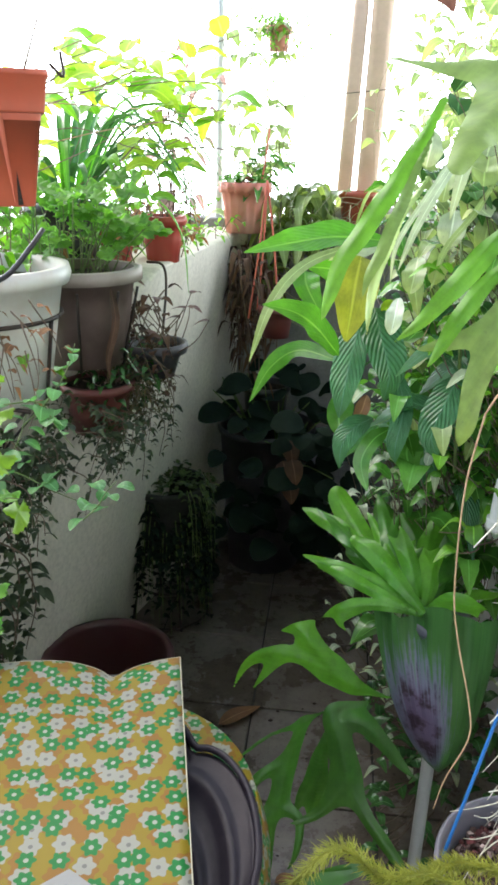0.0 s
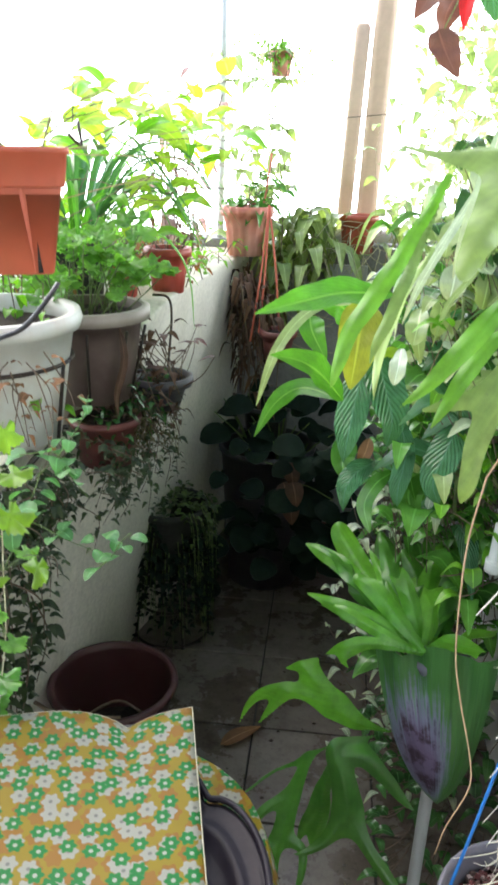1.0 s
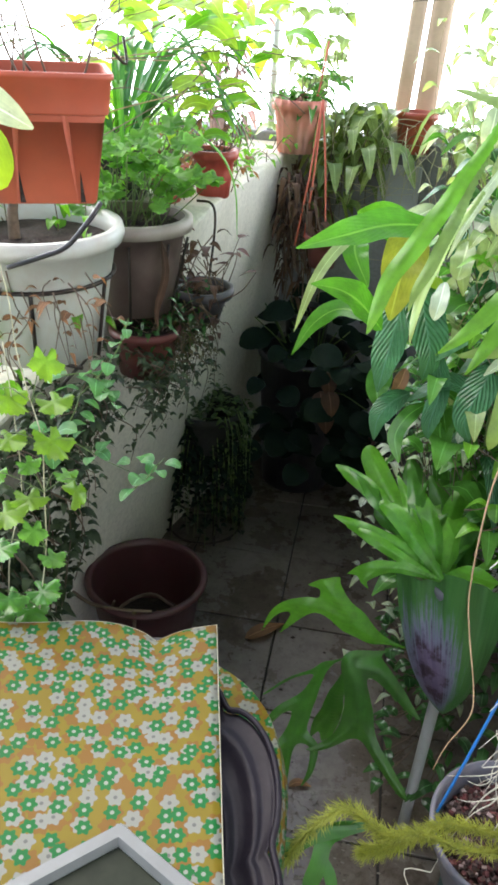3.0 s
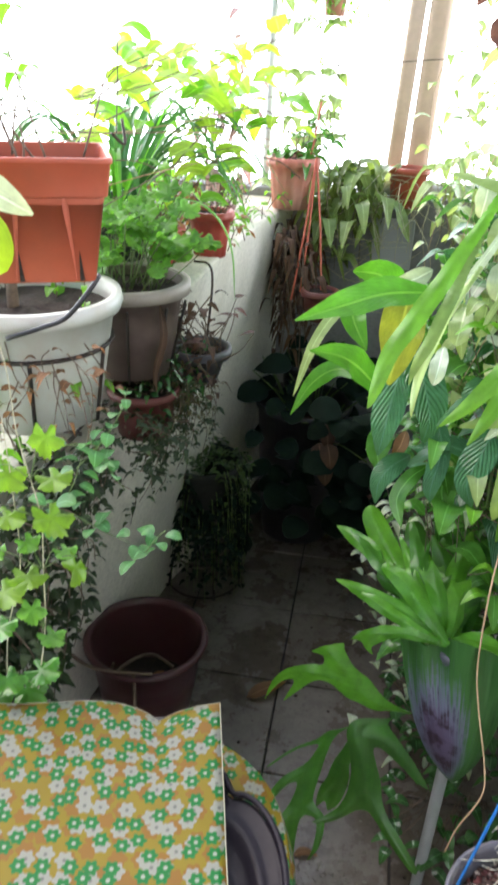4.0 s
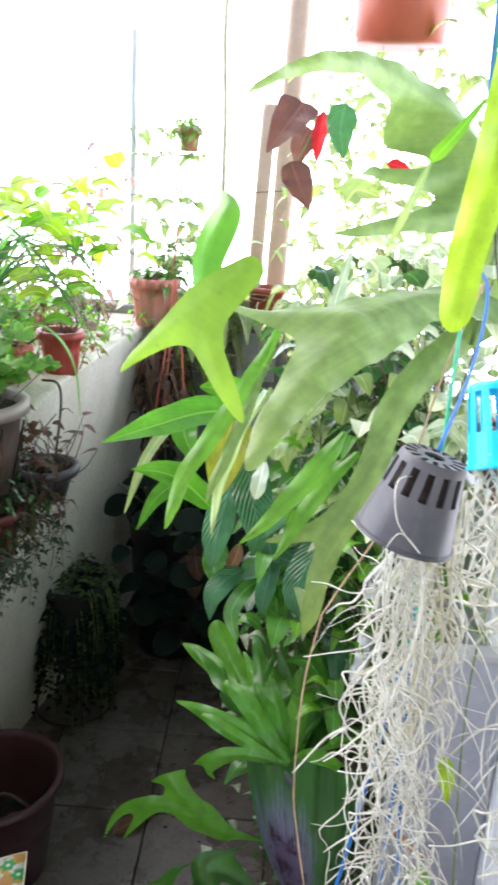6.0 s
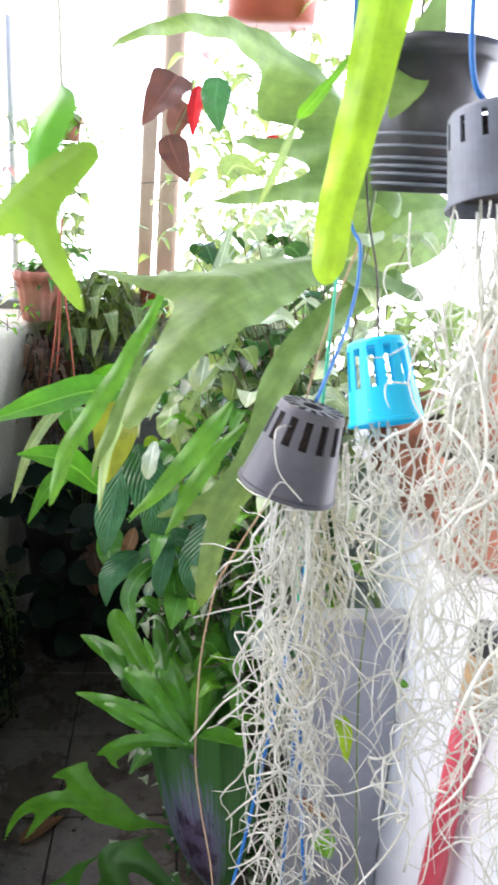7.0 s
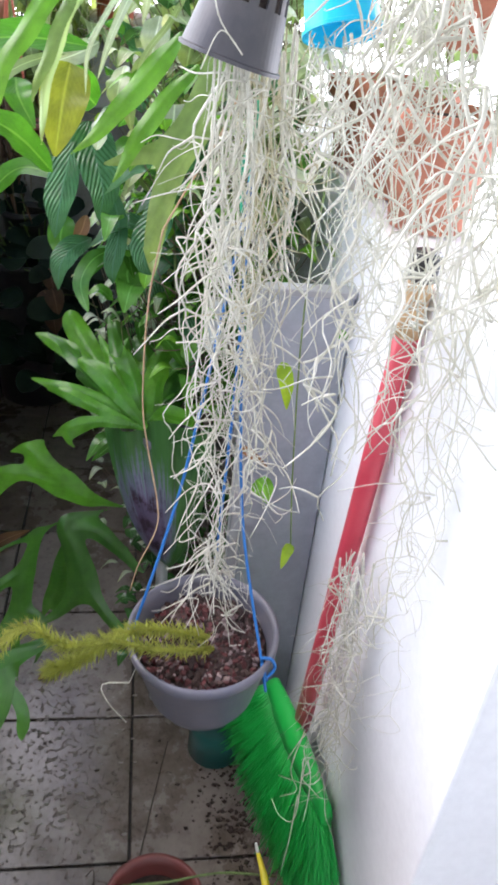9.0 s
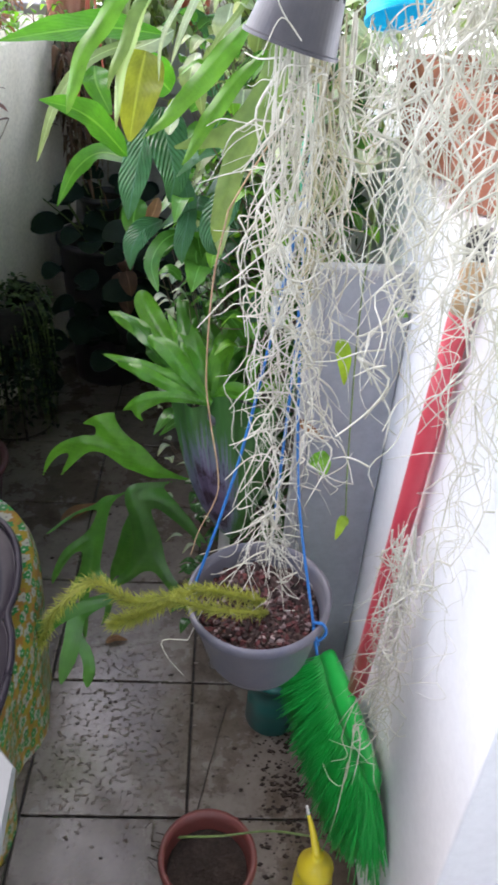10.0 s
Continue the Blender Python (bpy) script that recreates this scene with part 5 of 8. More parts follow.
# bright climbing vine over the parapet
t = thing("parapet_vine", (-0.35, 1.7, 1.2), "vine with large sunlit yellow-green leaves over the parapet", "plant")
st = Mesh()
lv = Mesh()
rng = random.Random(101)
lines = ([(-0.370, 1.582, 1.396), (-0.319, 1.709, 1.432), (-0.224, 1.850, 1.493), (-0.076, 2.001, 1.563)],
         [(-0.401, 1.644, 1.426), (-0.350, 1.780, 1.485), (-0.289, 1.839, 1.482), (-0.186, 1.941, 1.439), (-0.119, 2.055, 1.436)],
         [(-0.299, 1.766, 1.295), (-0.229, 1.861, 1.381), (-0.149, 1.937, 1.418), (-0.052, 1.931, 1.375)],
         [(-0.268, 1.864, 1.260), (-0.214, 1.896, 1.328), (-0.173, 1.938, 1.428), (-0.144, 1.980, 1.528)],
         [(-0.52, 1.75, 1.30), (-0.45, 1.85, 1.45), (-0.40, 1.95, 1.50), (-0.33, 2.05, 1.46)],
         [(-0.55, 2.1, 1.25), (-0.48, 2.2, 1.45), (-0.40, 2.3, 1.50), (-0.28, 2.35, 1.47)])
for line in lines:
    tube(st, line, 0.0016, 0.0009, 6)
    pl = spline(line, 12)
    for k in range(19):
        p = pl[k * 12 // 19] + rnd_dir(rng) * 0.045
        d = (rnd_dir(rng, -0.35, 0.4) + Vector((0.25, -0.2, 0.0))).normalized()
        ln = rng.uniform(0.04, 0.095)
        m = Mesh()
        blade(m, [p, p + d * ln * 0.5 + Vector((0, 0, 0.008)), p + d * ln - Vector((0, 0, rng.uniform(-0.004, 0.022)))], ln * rng.uniform(0.42, 0.6), "ovate", 10, fold=0.2, up=(rng.uniform(-0.5, 0.5), -0.5, 1), seed=k)
        part("leaf", m, L_SUNLIT if rng.random() < 0.8 else L_FRESH, t)
tube(st, [(-0.212, 1.777, 1.324), (-0.147, 1.791, 1.337), (-0.081, 1.799, 1.334), (-0.034, 1.794, 1.305)], 0.0016, 0.001, 5)
part("stem", st, M_TWIG, t, kind="stuff")
t = thing("ledge_litter", (-0.40, 2.2, 1.09), "low mat of creeper and dry stems over the parapet ledge", "plant")
lv, lp, st = Mesh(), Mesh(), Mesh()
rng = random.Random(105)
for k in range(120):
    p = Vector((rng.uniform(-0.66, -0.20), rng.uniform(1.76, 2.80), 1.095))
    e = p + Vector((rng.uniform(-0.08, 0.08), rng.uniform(-0.10, 0.10), rng.uniform(0.01, 0.10)))
    vine(lv if k % 3 else lp, st, [p, (p + e) / 2 + Vector((0, 0, 0.03)), e], rng, 5, 0.036, 0.022, "ovate", 0.0016)
part("foliage", lv, L_FRESH, t, kind="stuff")
part("dry_leaves", lp, L_DRY, t, kind="stuff")
part("stem", st, M_TWIG, t, kind="stuff")
# vines and pale growth at the outer side of the parapet
t = thing("outer_creeper", (-0.60, 2.0, 1.10), "tangle of pale creeper along the outer edge of the parapet", "plant")
lv, st = Mesh(), Mesh()
rng = random.Random(111)
for k in range(60):
    p = Vector((rng.uniform(-0.70, -0.42), rng.uniform(1.5, 2.8), 1.10))
    e = p + Vector((rng.uniform(-0.1, 0.15), rng.uniform(-0.15, 0.15), rng.uniform(0.08, 0.30)))
    vine(lv, st, [p, (p + e) / 2 + rnd_dir(rng) * 0.04, e], rng, 8, 0.05, 0.028, "ovate", 0.0018)
part("foliage", lv, L_FRESH, t, kind="stuff")
part("stem", st, M_TWIG, t, kind="stuff")
t = thing("potted_seedlings", (-0.45, 1.15, 0.94), "tangled stems and small leaves behind the hanging pot", "plant")
lv, st = Mesh(), Mesh()
for k in range(46):
    p = Vector((rng.uniform(-0.64, -0.36), rng.uniform(1.15, 1.75), 0.93))
    e = p + Vector((rng.uniform(-0.06, 0.1), rng.uniform(-0.08, 0.1), rng.uniform(0.15, 0.42)))
    vine(lv, st, [p, (p + e) / 2 + rnd_dir(rng) * 0.03, e], rng, 9, 0.035, 0.022, "ovate", 0.0016)
part("foliage", lv, L_FRESH, t, kind="stuff")
part("stem", st, M_TWIG, t, kind="stuff")

# ---- far end ----
t = pot("salmon_hanging_pot", (-0.150, 2.70, 1.094), 0.076, 0.058, 0.150, M_SALMON, "faded salmon plastic pot with fluted sides on the parapet corner", soil=0.92, seed=121, flute=0.10, nflute=16, lip=0.009, lip_h=0.03)
m = Mesh()
for a, e in (((-0.074, 2.620, 1.253), (-0.104, 2.454, 0.870)), ((-0.074, 2.620, 1.253), (-0.080, 2.467, 0.894)), ((-0.073, 2.619, 1.250), (-0.019, 2.478, 0.900))):
    mid = (Vector(a) + Vector(e)) / 2
    tube(m, [a, mid + Vector((0.004, 0, 0)), e], 0.0034, 0.003, 6)
tube(m, [(-0.16, 2.70, 1.26), (-0.11, 2.68, 1.25), (-0.095, 2.685, 1.22), (-0.105, 2.69, 1.20)], 0.007, 0.005, 7)
tube(m, [(-0.08, 2.72, 1.40), (-0.09, 2.70, 1.30), (-0.10, 2.685, 1.24)], 0.003, 0.003, 6)
part("red_cord", m, M_REDCORD, t)
lv, st = Mesh(), Mesh()
rng = random.Random(122)
for k in range(14):
    p = Vector((-0.14 + rng.uniform(-0.05, 0.06), 2.70 + rng.uniform(-0.04, 0.04), 1.24))
    e = p + Vector((rng.uniform(-0.05, 0.16), rng.uniform(-0.03, 0.06), rng.uniform(0.0, 0.12)))
    vine(lv, st, [p, (p + e) / 2 + rnd_dir(rng) * 0.03, e], rng, 4, 0.06, 0.03, "ovate", 0.002)
part("foliage", lv, L_MID, t)
part("stem", st, M_TWIG, t, kind="stuff")
t = thing("wall_creeper", (0.15, 2.85, 1.12), "pale waxy creeper hanging over the far wall", "plant")
lv, lp, st = Mesh(), Mesh(), Mesh()
rng = random.Random(131)
for k in range(30):
    p = Vector((rng.uniform(-0.08, 0.56) if k % 2 else rng.uniform(-0.09, 0.06), rng.uniform(2.70, 2.88), rng.uniform(1.08, 1.24)))
    e = p + Vector((rng.uniform(-0.06, 0.06), rng.uniform(-0.10, 0.0), -rng.uniform(0.02, 0.26)))
    vine(lv if k % 2 else lp, st, [p, (p + e) / 2 + Vector((0.01, -0.05, 0.05)), e], rng, 5, 0.105, 0.060, "ovate", 0.0018, droop=0.9)
part("foliage", lv, L_HOYA, t, kind="stuff")
part("foliage", lp, L_OLIVE, t, kind="stuff")
part("stem", st, M_TWIG, t, kind="stuff")
wires = Mesh()
for k in range(60):
    a = Vector((rng.uniform(-0.06, 0.50), rng.uniform(2.70, 2.86), rng.uniform(1.10, 1.20)))
    e = a + Vector((rng.uniform(-0.10, 0.14), rng.uniform(-0.10, 0.02), rng.uniform(-0.24, 0.10)))
    tube(wires, [a, (a + e) / 2 + Vector((rng.uniform(-0.04, 0.04), -0.04, rng.uniform(0.0, 0.05))), e], 0.0016, 0.0009, 5, 12)
for k in range(16):
    a = Vector((rng.uniform(-0.10, 0.10), rng.uniform(2.62, 2.80), rng.uniform(0.82, 1.12)))
    e = a + Vector((rng.uniform(0.12, 0.30), rng.uniform(-0.04, 0.04), rng.uniform(-0.10, 0.16)))
    tube(wires, [a, (a + e) / 2 + Vector((0, 0, rng.uniform(-0.07, 0.05))), e], 0.0011, 0.0009, 5, 14)
part("dry_tendril", wires, M_ROOTOLD, t, "thin pale dry tendrils", "stuff")
t = pot("brown_wall_pot", (0.205, 2.83, 1.10), 0.06, 0.05, 0.12, M_TERRA, "brown-red plastic pot on the far wall among creepers", soil=0.9, seed=132)
t = thing("hanging_fern_pot", (-0.075, 2.90, 1.60), "small pink hanging pot with feathery fern", "plant pot")
m = Mesh()
lathe(m, (-0.075, 2.90, 1.63), pot_profile(0.036, 0.028, 0.07), 24)
part("pot", m, M_SALMON, t)
m = Mesh()
tube(m, [(-0.075, 2.90, 1.70), (-0.07, 2.90, 2.0), (-0.07, 2.6, 2.39)], 0.0015, sides=4)
part("hanging_wire", m, M_WIRE, t)
lv, st = Mesh(), Mesh()
rng = random.Random(141)
for k in range(18):
    p = Vector((-0.075, 2.90, 1.70))
    a = rng.uniform(0, 6.28)
    e = p + Vector((0.20 * math.cos(a), 0.10 * math.sin(a), -rng.uniform(0.02, 0.22)))
    vine(lv, st, [p, (p + e) / 2 + Vector((0, 0, 0.06)), e], rng, 14, 0.034, 0.014, "lance", 0.001)
part("foliage", lv, L_FRESH, t, kind="stuff")
part("stem", st, M_GSTEM, t, kind="stuff")
t = thing("climbing_vine", (-0.17, 2.86, 1.09), "vine climbing a thin support at the parapet corner", "plant")
lv, st = Mesh(), Mesh()
for k in range(13):
    x = -0.15 + rng.uniform(-0.07, 0.10)
    vine(lv, st, [(x, 2.86, 1.12), (x + rng.uniform(-0.04, 0.04), 2.86, 1.4), (x + rng.uniform(-0.06, 0.06), 2.86, 1.75)], rng, 8, 0.085, 0.05, "ovate", 0.002)
part("foliage", lv, L_HOYA, t)
part("stem", st, M_TWIG, t, kind="stuff")
m = Mesh()
tube(m, [(-0.268, 2.93, 1.09), (-0.262, 2.93, 1.98)], 0.013, 0.012, sides=10)
solid("plant_stake", m, M_PVC, "white plastic pole standing at the parapet corner", "stake")
t = thing("purple_leaf_shrub", (-0.36, 2.62, 1.09), "tall shrub with faded mauve-brown leaves on bare stems", "plant")
lv, st = Mesh(), Mesh()
rng = random.Random(143)
for k in range(7):
    x = -0.36 + rng.uniform(-0.05, 0.06)
    top = Vector((x + rng.uniform(-0.09, 0.10), 2.62 + rng.uniform(-0.08, 0.1), rng.uniform(1.50, 1.80)))
    vine(lv, st, [(x, 2.62, 1.10), (x + rng.uniform(-0.03, 0.03), 2.62, 1.35), top], rng, 6, 0.085, 0.034, "lance", 0.003, droop=0.7)
part("foliage", lv, L_MAUVE, t)
part("stem", st, M_TWIG, t, kind="stuff")
t = thing("twig_trellis", (-0.35, 1.6, 1.20), "loose dry twigs and wires crossing above the parapet pots", "plant")
for k in range(9):
    a = Vector((rng.uniform(-0.60, -0.30), rng.uniform(1.25, 1.9), rng.uniform(1.28, 1.46)))
    e = a + Vector((rng.uniform(0.18, 0.38), rng.uniform(-0.05, 0.35), rng.uniform(-0.04, 0.12)))
    st = Mesh()
    tube(st, [a, a.lerp(e, 0.35) + rnd_dir(rng) * 0.02, a.lerp(e, 0.7) + rnd_dir(rng) * 0.02, e], 0.0010, 0.0006, 5, 12)
    part("twig", st, M_STEM if k % 2 else M_TWIG, t)
# dry stems hanging on the parapet's inner corner
t = thing("dry_hanging_stems", (-0.10, 2.72, 0.70), "dry brown stems and withered leaves hanging in the corner", "plant")
lv, st = Mesh(), Mesh()
rng = random.Random(151)
for k in range(44):
    p = Vector((rng.uniform(-0.21, -0.06), rng.uniform(2.45, 2.82), rng.uniform(0.92, 1.06)))
    p.x = max(p.x, -0.165 - 0.29 * (1.09 - p.z) + 0.02)
    e = p + Vector((rng.uniform(-0.01, 0.05), rng.uniform(-0.05, 0.03), -rng.uniform(0.10, 0.38)))
    vine(lv, st, [p, (p + e) / 2 + rnd_dir(rng) * 0.02, e], rng, 6, 0.055, 0.020, "lance", 0.0026, droop=1.4)
part("withered_leaf", lv, L_DEAD, t, kind="stuff")
part("stem", st, M_TWIG, t, kind="stuff")
# begonia and pots in the dark corner
t = pot("corner_red_pot", (0.14, 2.66, 0.0), 0.075, 0.055, 0.14, M_REDOLD, "dull red plastic pot in the dark far corner", soil=0.9, seed=161)
t2 = pot("corner_black_pot", (-0.05, 2.58, 0.0), 0.155, 0.12, 0.50, M_BLACK, "large black pot in the dark far corner", soil=0.9, seed=162)
pot("corner_small_pot", (-0.06, 2.62, 0.452), 0.075, 0.06, 0.17, M_BLACK, "small black pot standing in the larger black one", soil=0.9, seed=165)
t = thing("begonia", (-0.05, 2.55, 0.40), "broad round-leaved plant, the far corner's shade put into its leaf colour", "plant")
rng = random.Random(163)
# crowded near-black leaves paint the corner's darkness
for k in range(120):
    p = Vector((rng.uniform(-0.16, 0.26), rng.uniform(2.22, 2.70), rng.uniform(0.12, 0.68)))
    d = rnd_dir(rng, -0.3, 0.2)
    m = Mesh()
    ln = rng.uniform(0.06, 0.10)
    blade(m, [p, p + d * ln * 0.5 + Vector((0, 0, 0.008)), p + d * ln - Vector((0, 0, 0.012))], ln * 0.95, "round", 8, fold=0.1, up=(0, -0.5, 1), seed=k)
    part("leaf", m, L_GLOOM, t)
for k in range(4):
    p = Vector((rng.uniform(-0.06, 0.10), rng.uniform(2.24, 2.32), rng.uniform(0.38, 0.56)))
    m = Mesh()
    blade(m, [p, p + Vector((0.01, -0.02, -0.03)), p + Vector((0.015, -0.025, -0.07))], 0.055, "ovate", 8, fold=0.15, up=(rng.uniform(-0.4, 0.4), -1, 0.3), seed=k)
    part("leaf", m, L_DEAD, t, "dull maroon underside of a leaf")
st = Mesh()
for k in range(26):
    p = Vector((rng.uniform(-0.08, 0.05), rng.uniform(2.55, 2.65), 0.28))
    e = Vector((rng.uniform(-0.20, 0.20), rng.uniform(2.32, 2.68), rng.uniform(0.42, 0.75)))
    tube(st, [p, (p + e) / 2 + Vector((0, 0, 0.05)), e], 0.003, 0.002, 5)
part("stem", st, M_GSTEM, t, kind="stuff")
t = pot("small_clay_pot", (-0.02, 2.45, 0.82), 0.05, 0.038, 0.09, M_REDOLD, "small red pot hung on the corner cords", soil=0.9, seed=164)

m = Mesh()
box(m, 0.114, 0.247, 2.850, 2.862, 0.890, 1.054, 0.003)
solid("pale_board", m, M_FRAME, "pale blue-grey board hung on the far wall", "board", smooth=False)

# ---- right side plant bank ----
for name, c, s, n, ln, w, mt, sd, lab in (
    ("shade_shrub", (0.44, 2.10, 0.55), (0.22, 0.60, 0.50), 420, 0.062, 0.030, L_DARK, 201, "dense dark green shrub along the east wall"),
    ("silver_leaf_shrub", (0.33, 1.65, 0.50), (0.20, 0.40, 0.50), 150, 0.046, 0.019, L_SILVER, 202, "shrub with narrow pale-edged leaves"),
    ("green_shrub", (0.42, 1.80, 0.95), (0.22, 0.60, 0.40), 330, 0.066, 0.034, L_MID, 203, "leafy mid-green shrub against the east wall"),
    ("pale_hoya", (0.44, 1.70, 1.14), (0.20, 0.50, 0.32), 340, 0.062, 0.036, L_HOYA, 204, "pale green waxy climber on the rack"),
    ("broad_leaf_plant", (0.40, 1.60, 0.75), (0.18, 0.32, 0.40), 90, 0.11, 0.05, L_MID, 205, "plant with broad drooping leaves"),
    ("veined_leaf_plant", (0.42, 1.52, 1.00), (0.18, 0.26, 0.25), 60, 0.12, 0.055, L_BLUE, 206, "plant with bluish corrugated leaves"),
    ("round_leaf_vine", (0.46, 1.50, 1.22), (0.16, 0.36, 0.30), 230, 0.055, 0.044, L_SILVER, 208, "vine with round silvery leaves hanging on the rack"),
    ("glossy_filler_plant", (0.42, 1.55, 0.80), (0.16, 0.22, 0.30), 170, 0.05, 0.024, L_MID, 209, "bushy plant with small glossy green leaves"),
    ("variegated_filler", (0.33, 1.62, 0.58), (0.15, 0.20, 0.32), 100, 0.044, 0.018, L_SILVER, 210, "small plant with white-edged narrow leaves"),
    ("light_green_filler", (0.42, 1.42, 0.98), (0.16, 0.24, 0.26), 110, 0.048, 0.026, L_FRESH, 211, "small bright green leaved plant among the shrubs"),
    ("dark_leaf_climber", (0.40, 1.50, 1.27), (0.14, 0.16, 0.19), 70, 0.075, 0.044, L_DARK, 212, "climber with dark green oval leaves behind the fern fronds"),
    ("low_ground_cover", (0.42, 1.60, 0.16), (0.18, 0.45, 0.14), 200, 0.045, 0.024, L_DARK, 207, "low dark foliage over the floor by the wall")):
    rng = random.Random(sd)
    t = thing(name, (c[0], c[1], 0), lab, "plant")
    lv, st = Mesh(), Mesh()
    scatter_leaves(lv, st, rng, c, s, n, ln, w, "ovate", 0.45, root=(c[0] + 0.10, c[1] + 0.05, max(0, c[2] - s[2])))
    part("foliage", lv, mt, t, kind="stuff")
    part("stem", st, M_TWIG, t, kind="stuff")
# pale tangle higher up on the right
t = thing("dry_wire_tangle", (0.45, 2.0, 1.30), "tangle of dry stems, wires and pale leaves on the rack", "plant")
lv, st = Mesh(), Mesh()
rng = random.Random(211)
for k in range(120):
    p = Vector((rng.uniform(0.28, 0.64), rng.uniform(1.5, 2.7), rng.uniform(1.30, 1.95)))
    e = p + Vector((rng.uniform(-0.08, 0.08), rng.uniform(-0.12, 0.12), -rng.uniform(0.15, 0.5)))
    vine(lv, st, [p, (p + e) / 2 + rnd_dir(rng) * 0.05, e], rng, 5, 0.058, 0.030, "ovate", 0.0010)
part("foliage", lv, L_HOYA, t, kind="stuff")
part("stem", st, M_STEM, t, kind="stuff")
t = thing("rack_frame", (0.55, 1.9, 0.0), "thin iron rack that carries the hanging plants", "rack")
for pts in ([(0.57, 1.3, 1.95), (0.57, 1.3, 2.40)], [(0.57, 2.5, 1.95), (0.57, 2.5, 2.40)], [(0.57, 0.75, 1.95), (0.57, 2.6, 1.95)], [(0.40, 0.55, 1.95), (0.40, 2.6, 1.95)], [(0.40, 1.3, 1.95), (0.57, 1.3, 1.95)], [(0.40, 0.75, 1.95), (0.57, 0.75, 1.95)], [(0.40, 2.5, 1.95), (0.57, 2.5, 1.95)]):
    m = Mesh()
    tube(m, pts, 0.009, sides=8)
    part("rail", m, M_WIRE, t)

# fronds of the hanging ferns
staghorn = thing("staghorn_fern", (0.46, 1.15, 1.36), "large sage-green staghorn fern hanging with broad antler-shaped fronds", "fern")
antler(staghorn, [[(0.575, 1.24, 1.391, 0.0475), (0.488, 1.21, 1.417, 0.0614), (0.415, 1.16, 1.419, 0.067), (0.358, 1.1, 1.405, 0.0886), (0.313, 1.03, 1.389, 0.0777), (0.272, 0.95, 1.357, 0.0462), (0.249, 0.89, 1.339, 0.03), (0.237, 0.855, 1.324, 0.0186), (0.231, 0.835, 1.314, 0.0024)], [(0.33, 1.06, 1.405, 0.065), (0.286, 1.05, 1.409, 0.0501), (0.249, 1.05, 1.41, 0.0373), (0.211, 1.055, 1.413, 0.022), (0.18, 1.06, 1.417, 0.0033)]], L_STAG, blend=0.009)
antler(staghorn, [[(0.256, 1.16, 1.387, 0.0102), (0.219, 1.14, 1.318, 0.0185), (0.188, 1.11, 1.27, 0.0234), (0.157, 1.08, 1.225, 0.0213), (0.144, 1.06, 1.19, 0.0156), (0.136, 1.055, 1.153, 0.0019)]], L_STRAP)
antler(staghorn, [[(0.249, 1.17, 1.361, 0.0074), (0.222, 1.13, 1.292, 0.0141), (0.201, 1.1, 1.241, 0.015), (0.187, 1.09, 1.209, 0.0121), (0.18, 1.08, 1.183, 0.002)]], L_STAG)
antler(staghorn, [[(0.246, 1.15, 1.307, 0.0058), (0.216, 1.12, 1.262, 0.0112), (0.196, 1.1, 1.209, 0.0123), (0.188, 1.09, 1.173, 0.0094), (0.188, 1.08, 1.14, 0.002)]], L_HOYA)
antler(staghorn, [[(0.563, 1.31, 1.502, 0.0488), (0.509, 1.32, 1.564, 0.0919), (0.456, 1.33, 1.619, 0.0978), (0.389, 1.29, 1.657, 0.0671), (0.334, 1.22, 1.674, 0.0358), (0.282, 1.14, 1.665, 0.026), (0.243, 1.07, 1.645, 0.0177), (0.215, 1.01, 1.622, 0.0117), (0.195, 0.97, 1.601, 0.0022)], [(0.503, 1.32, 1.55, 0.0755), (0.459, 1.28, 1.517, 0.0475), (0.398, 1.24, 1.505, 0.0274), (0.341, 1.2, 1.495, 0.019), (0.29, 1.16, 1.488, 0.0028)], [(0.475, 1.32, 1.572, 0.0525), (0.427, 1.28, 1.559, 0.0316), (0.374, 1.25, 1.56, 0.023), (0.349, 1.24, 1.562, 0.0167), (0.327, 1.22, 1.554, 0.0037)], [(0.403, 1.3, 1.645, 0.0435), (0.383, 1.31, 1.619, 0.0228), (0.368, 1.32, 1.596, 0.0041)]], L_STAG, blend=0.010)
antler(staghorn, [[(0.658, 1.4, 1.489, 0.055), (0.612, 1.38, 1.479, 0.1261), (0.559, 1.35, 1.459, 0.1316), (0.525, 1.32, 1.412, 0.0768)]], L_STAG)
antler(staghorn, [[(0.56, 1.27, 1.402, 0.0326), (0.499, 1.25, 1.374, 0.0415), (0.447, 1.22, 1.335, 0.0465), (0.404, 1.19, 1.284, 0.0451), (0.378, 1.17, 1.204, 0.0412), (0.355, 1.155, 1.151, 0.042), (0.331, 1.14, 1.098, 0.0356), (0.319, 1.12, 1.055, 0.0321), (0.313, 1.105, 1.025, 0.026), (0.309, 1.098, 1.002, 0.0041)], [(0.358, 1.155, 1.151, 0.0333), (0.324, 1.15, 1.132, 0.0259), (0.284, 1.14, 1.12, 0.0214), (0.243, 1.13, 1.111, 0.0028)]], L_STAG, blend=0.008)
antler(staghorn, [[(0.339, 1.15, 1.257, 0.0086), (0.316, 1.13, 1.228, 0.0254), (0.285, 1.11, 1.194, 0.0248), (0.251, 1.09, 1.16, 0.0162), (0.22, 1.08, 1.133, 0.0027)]], L_STRAP)
antler(staghorn, [[(0.361, 1.18, 1.222, 0.0089), (0.327, 1.17, 1.185, 0.0206), (0.3, 1.15, 1.152, 0.0216), (0.281, 1.13, 1.124, 0.0155), (0.264, 1.12, 1.096, 0.0028)]], L_STRAP)
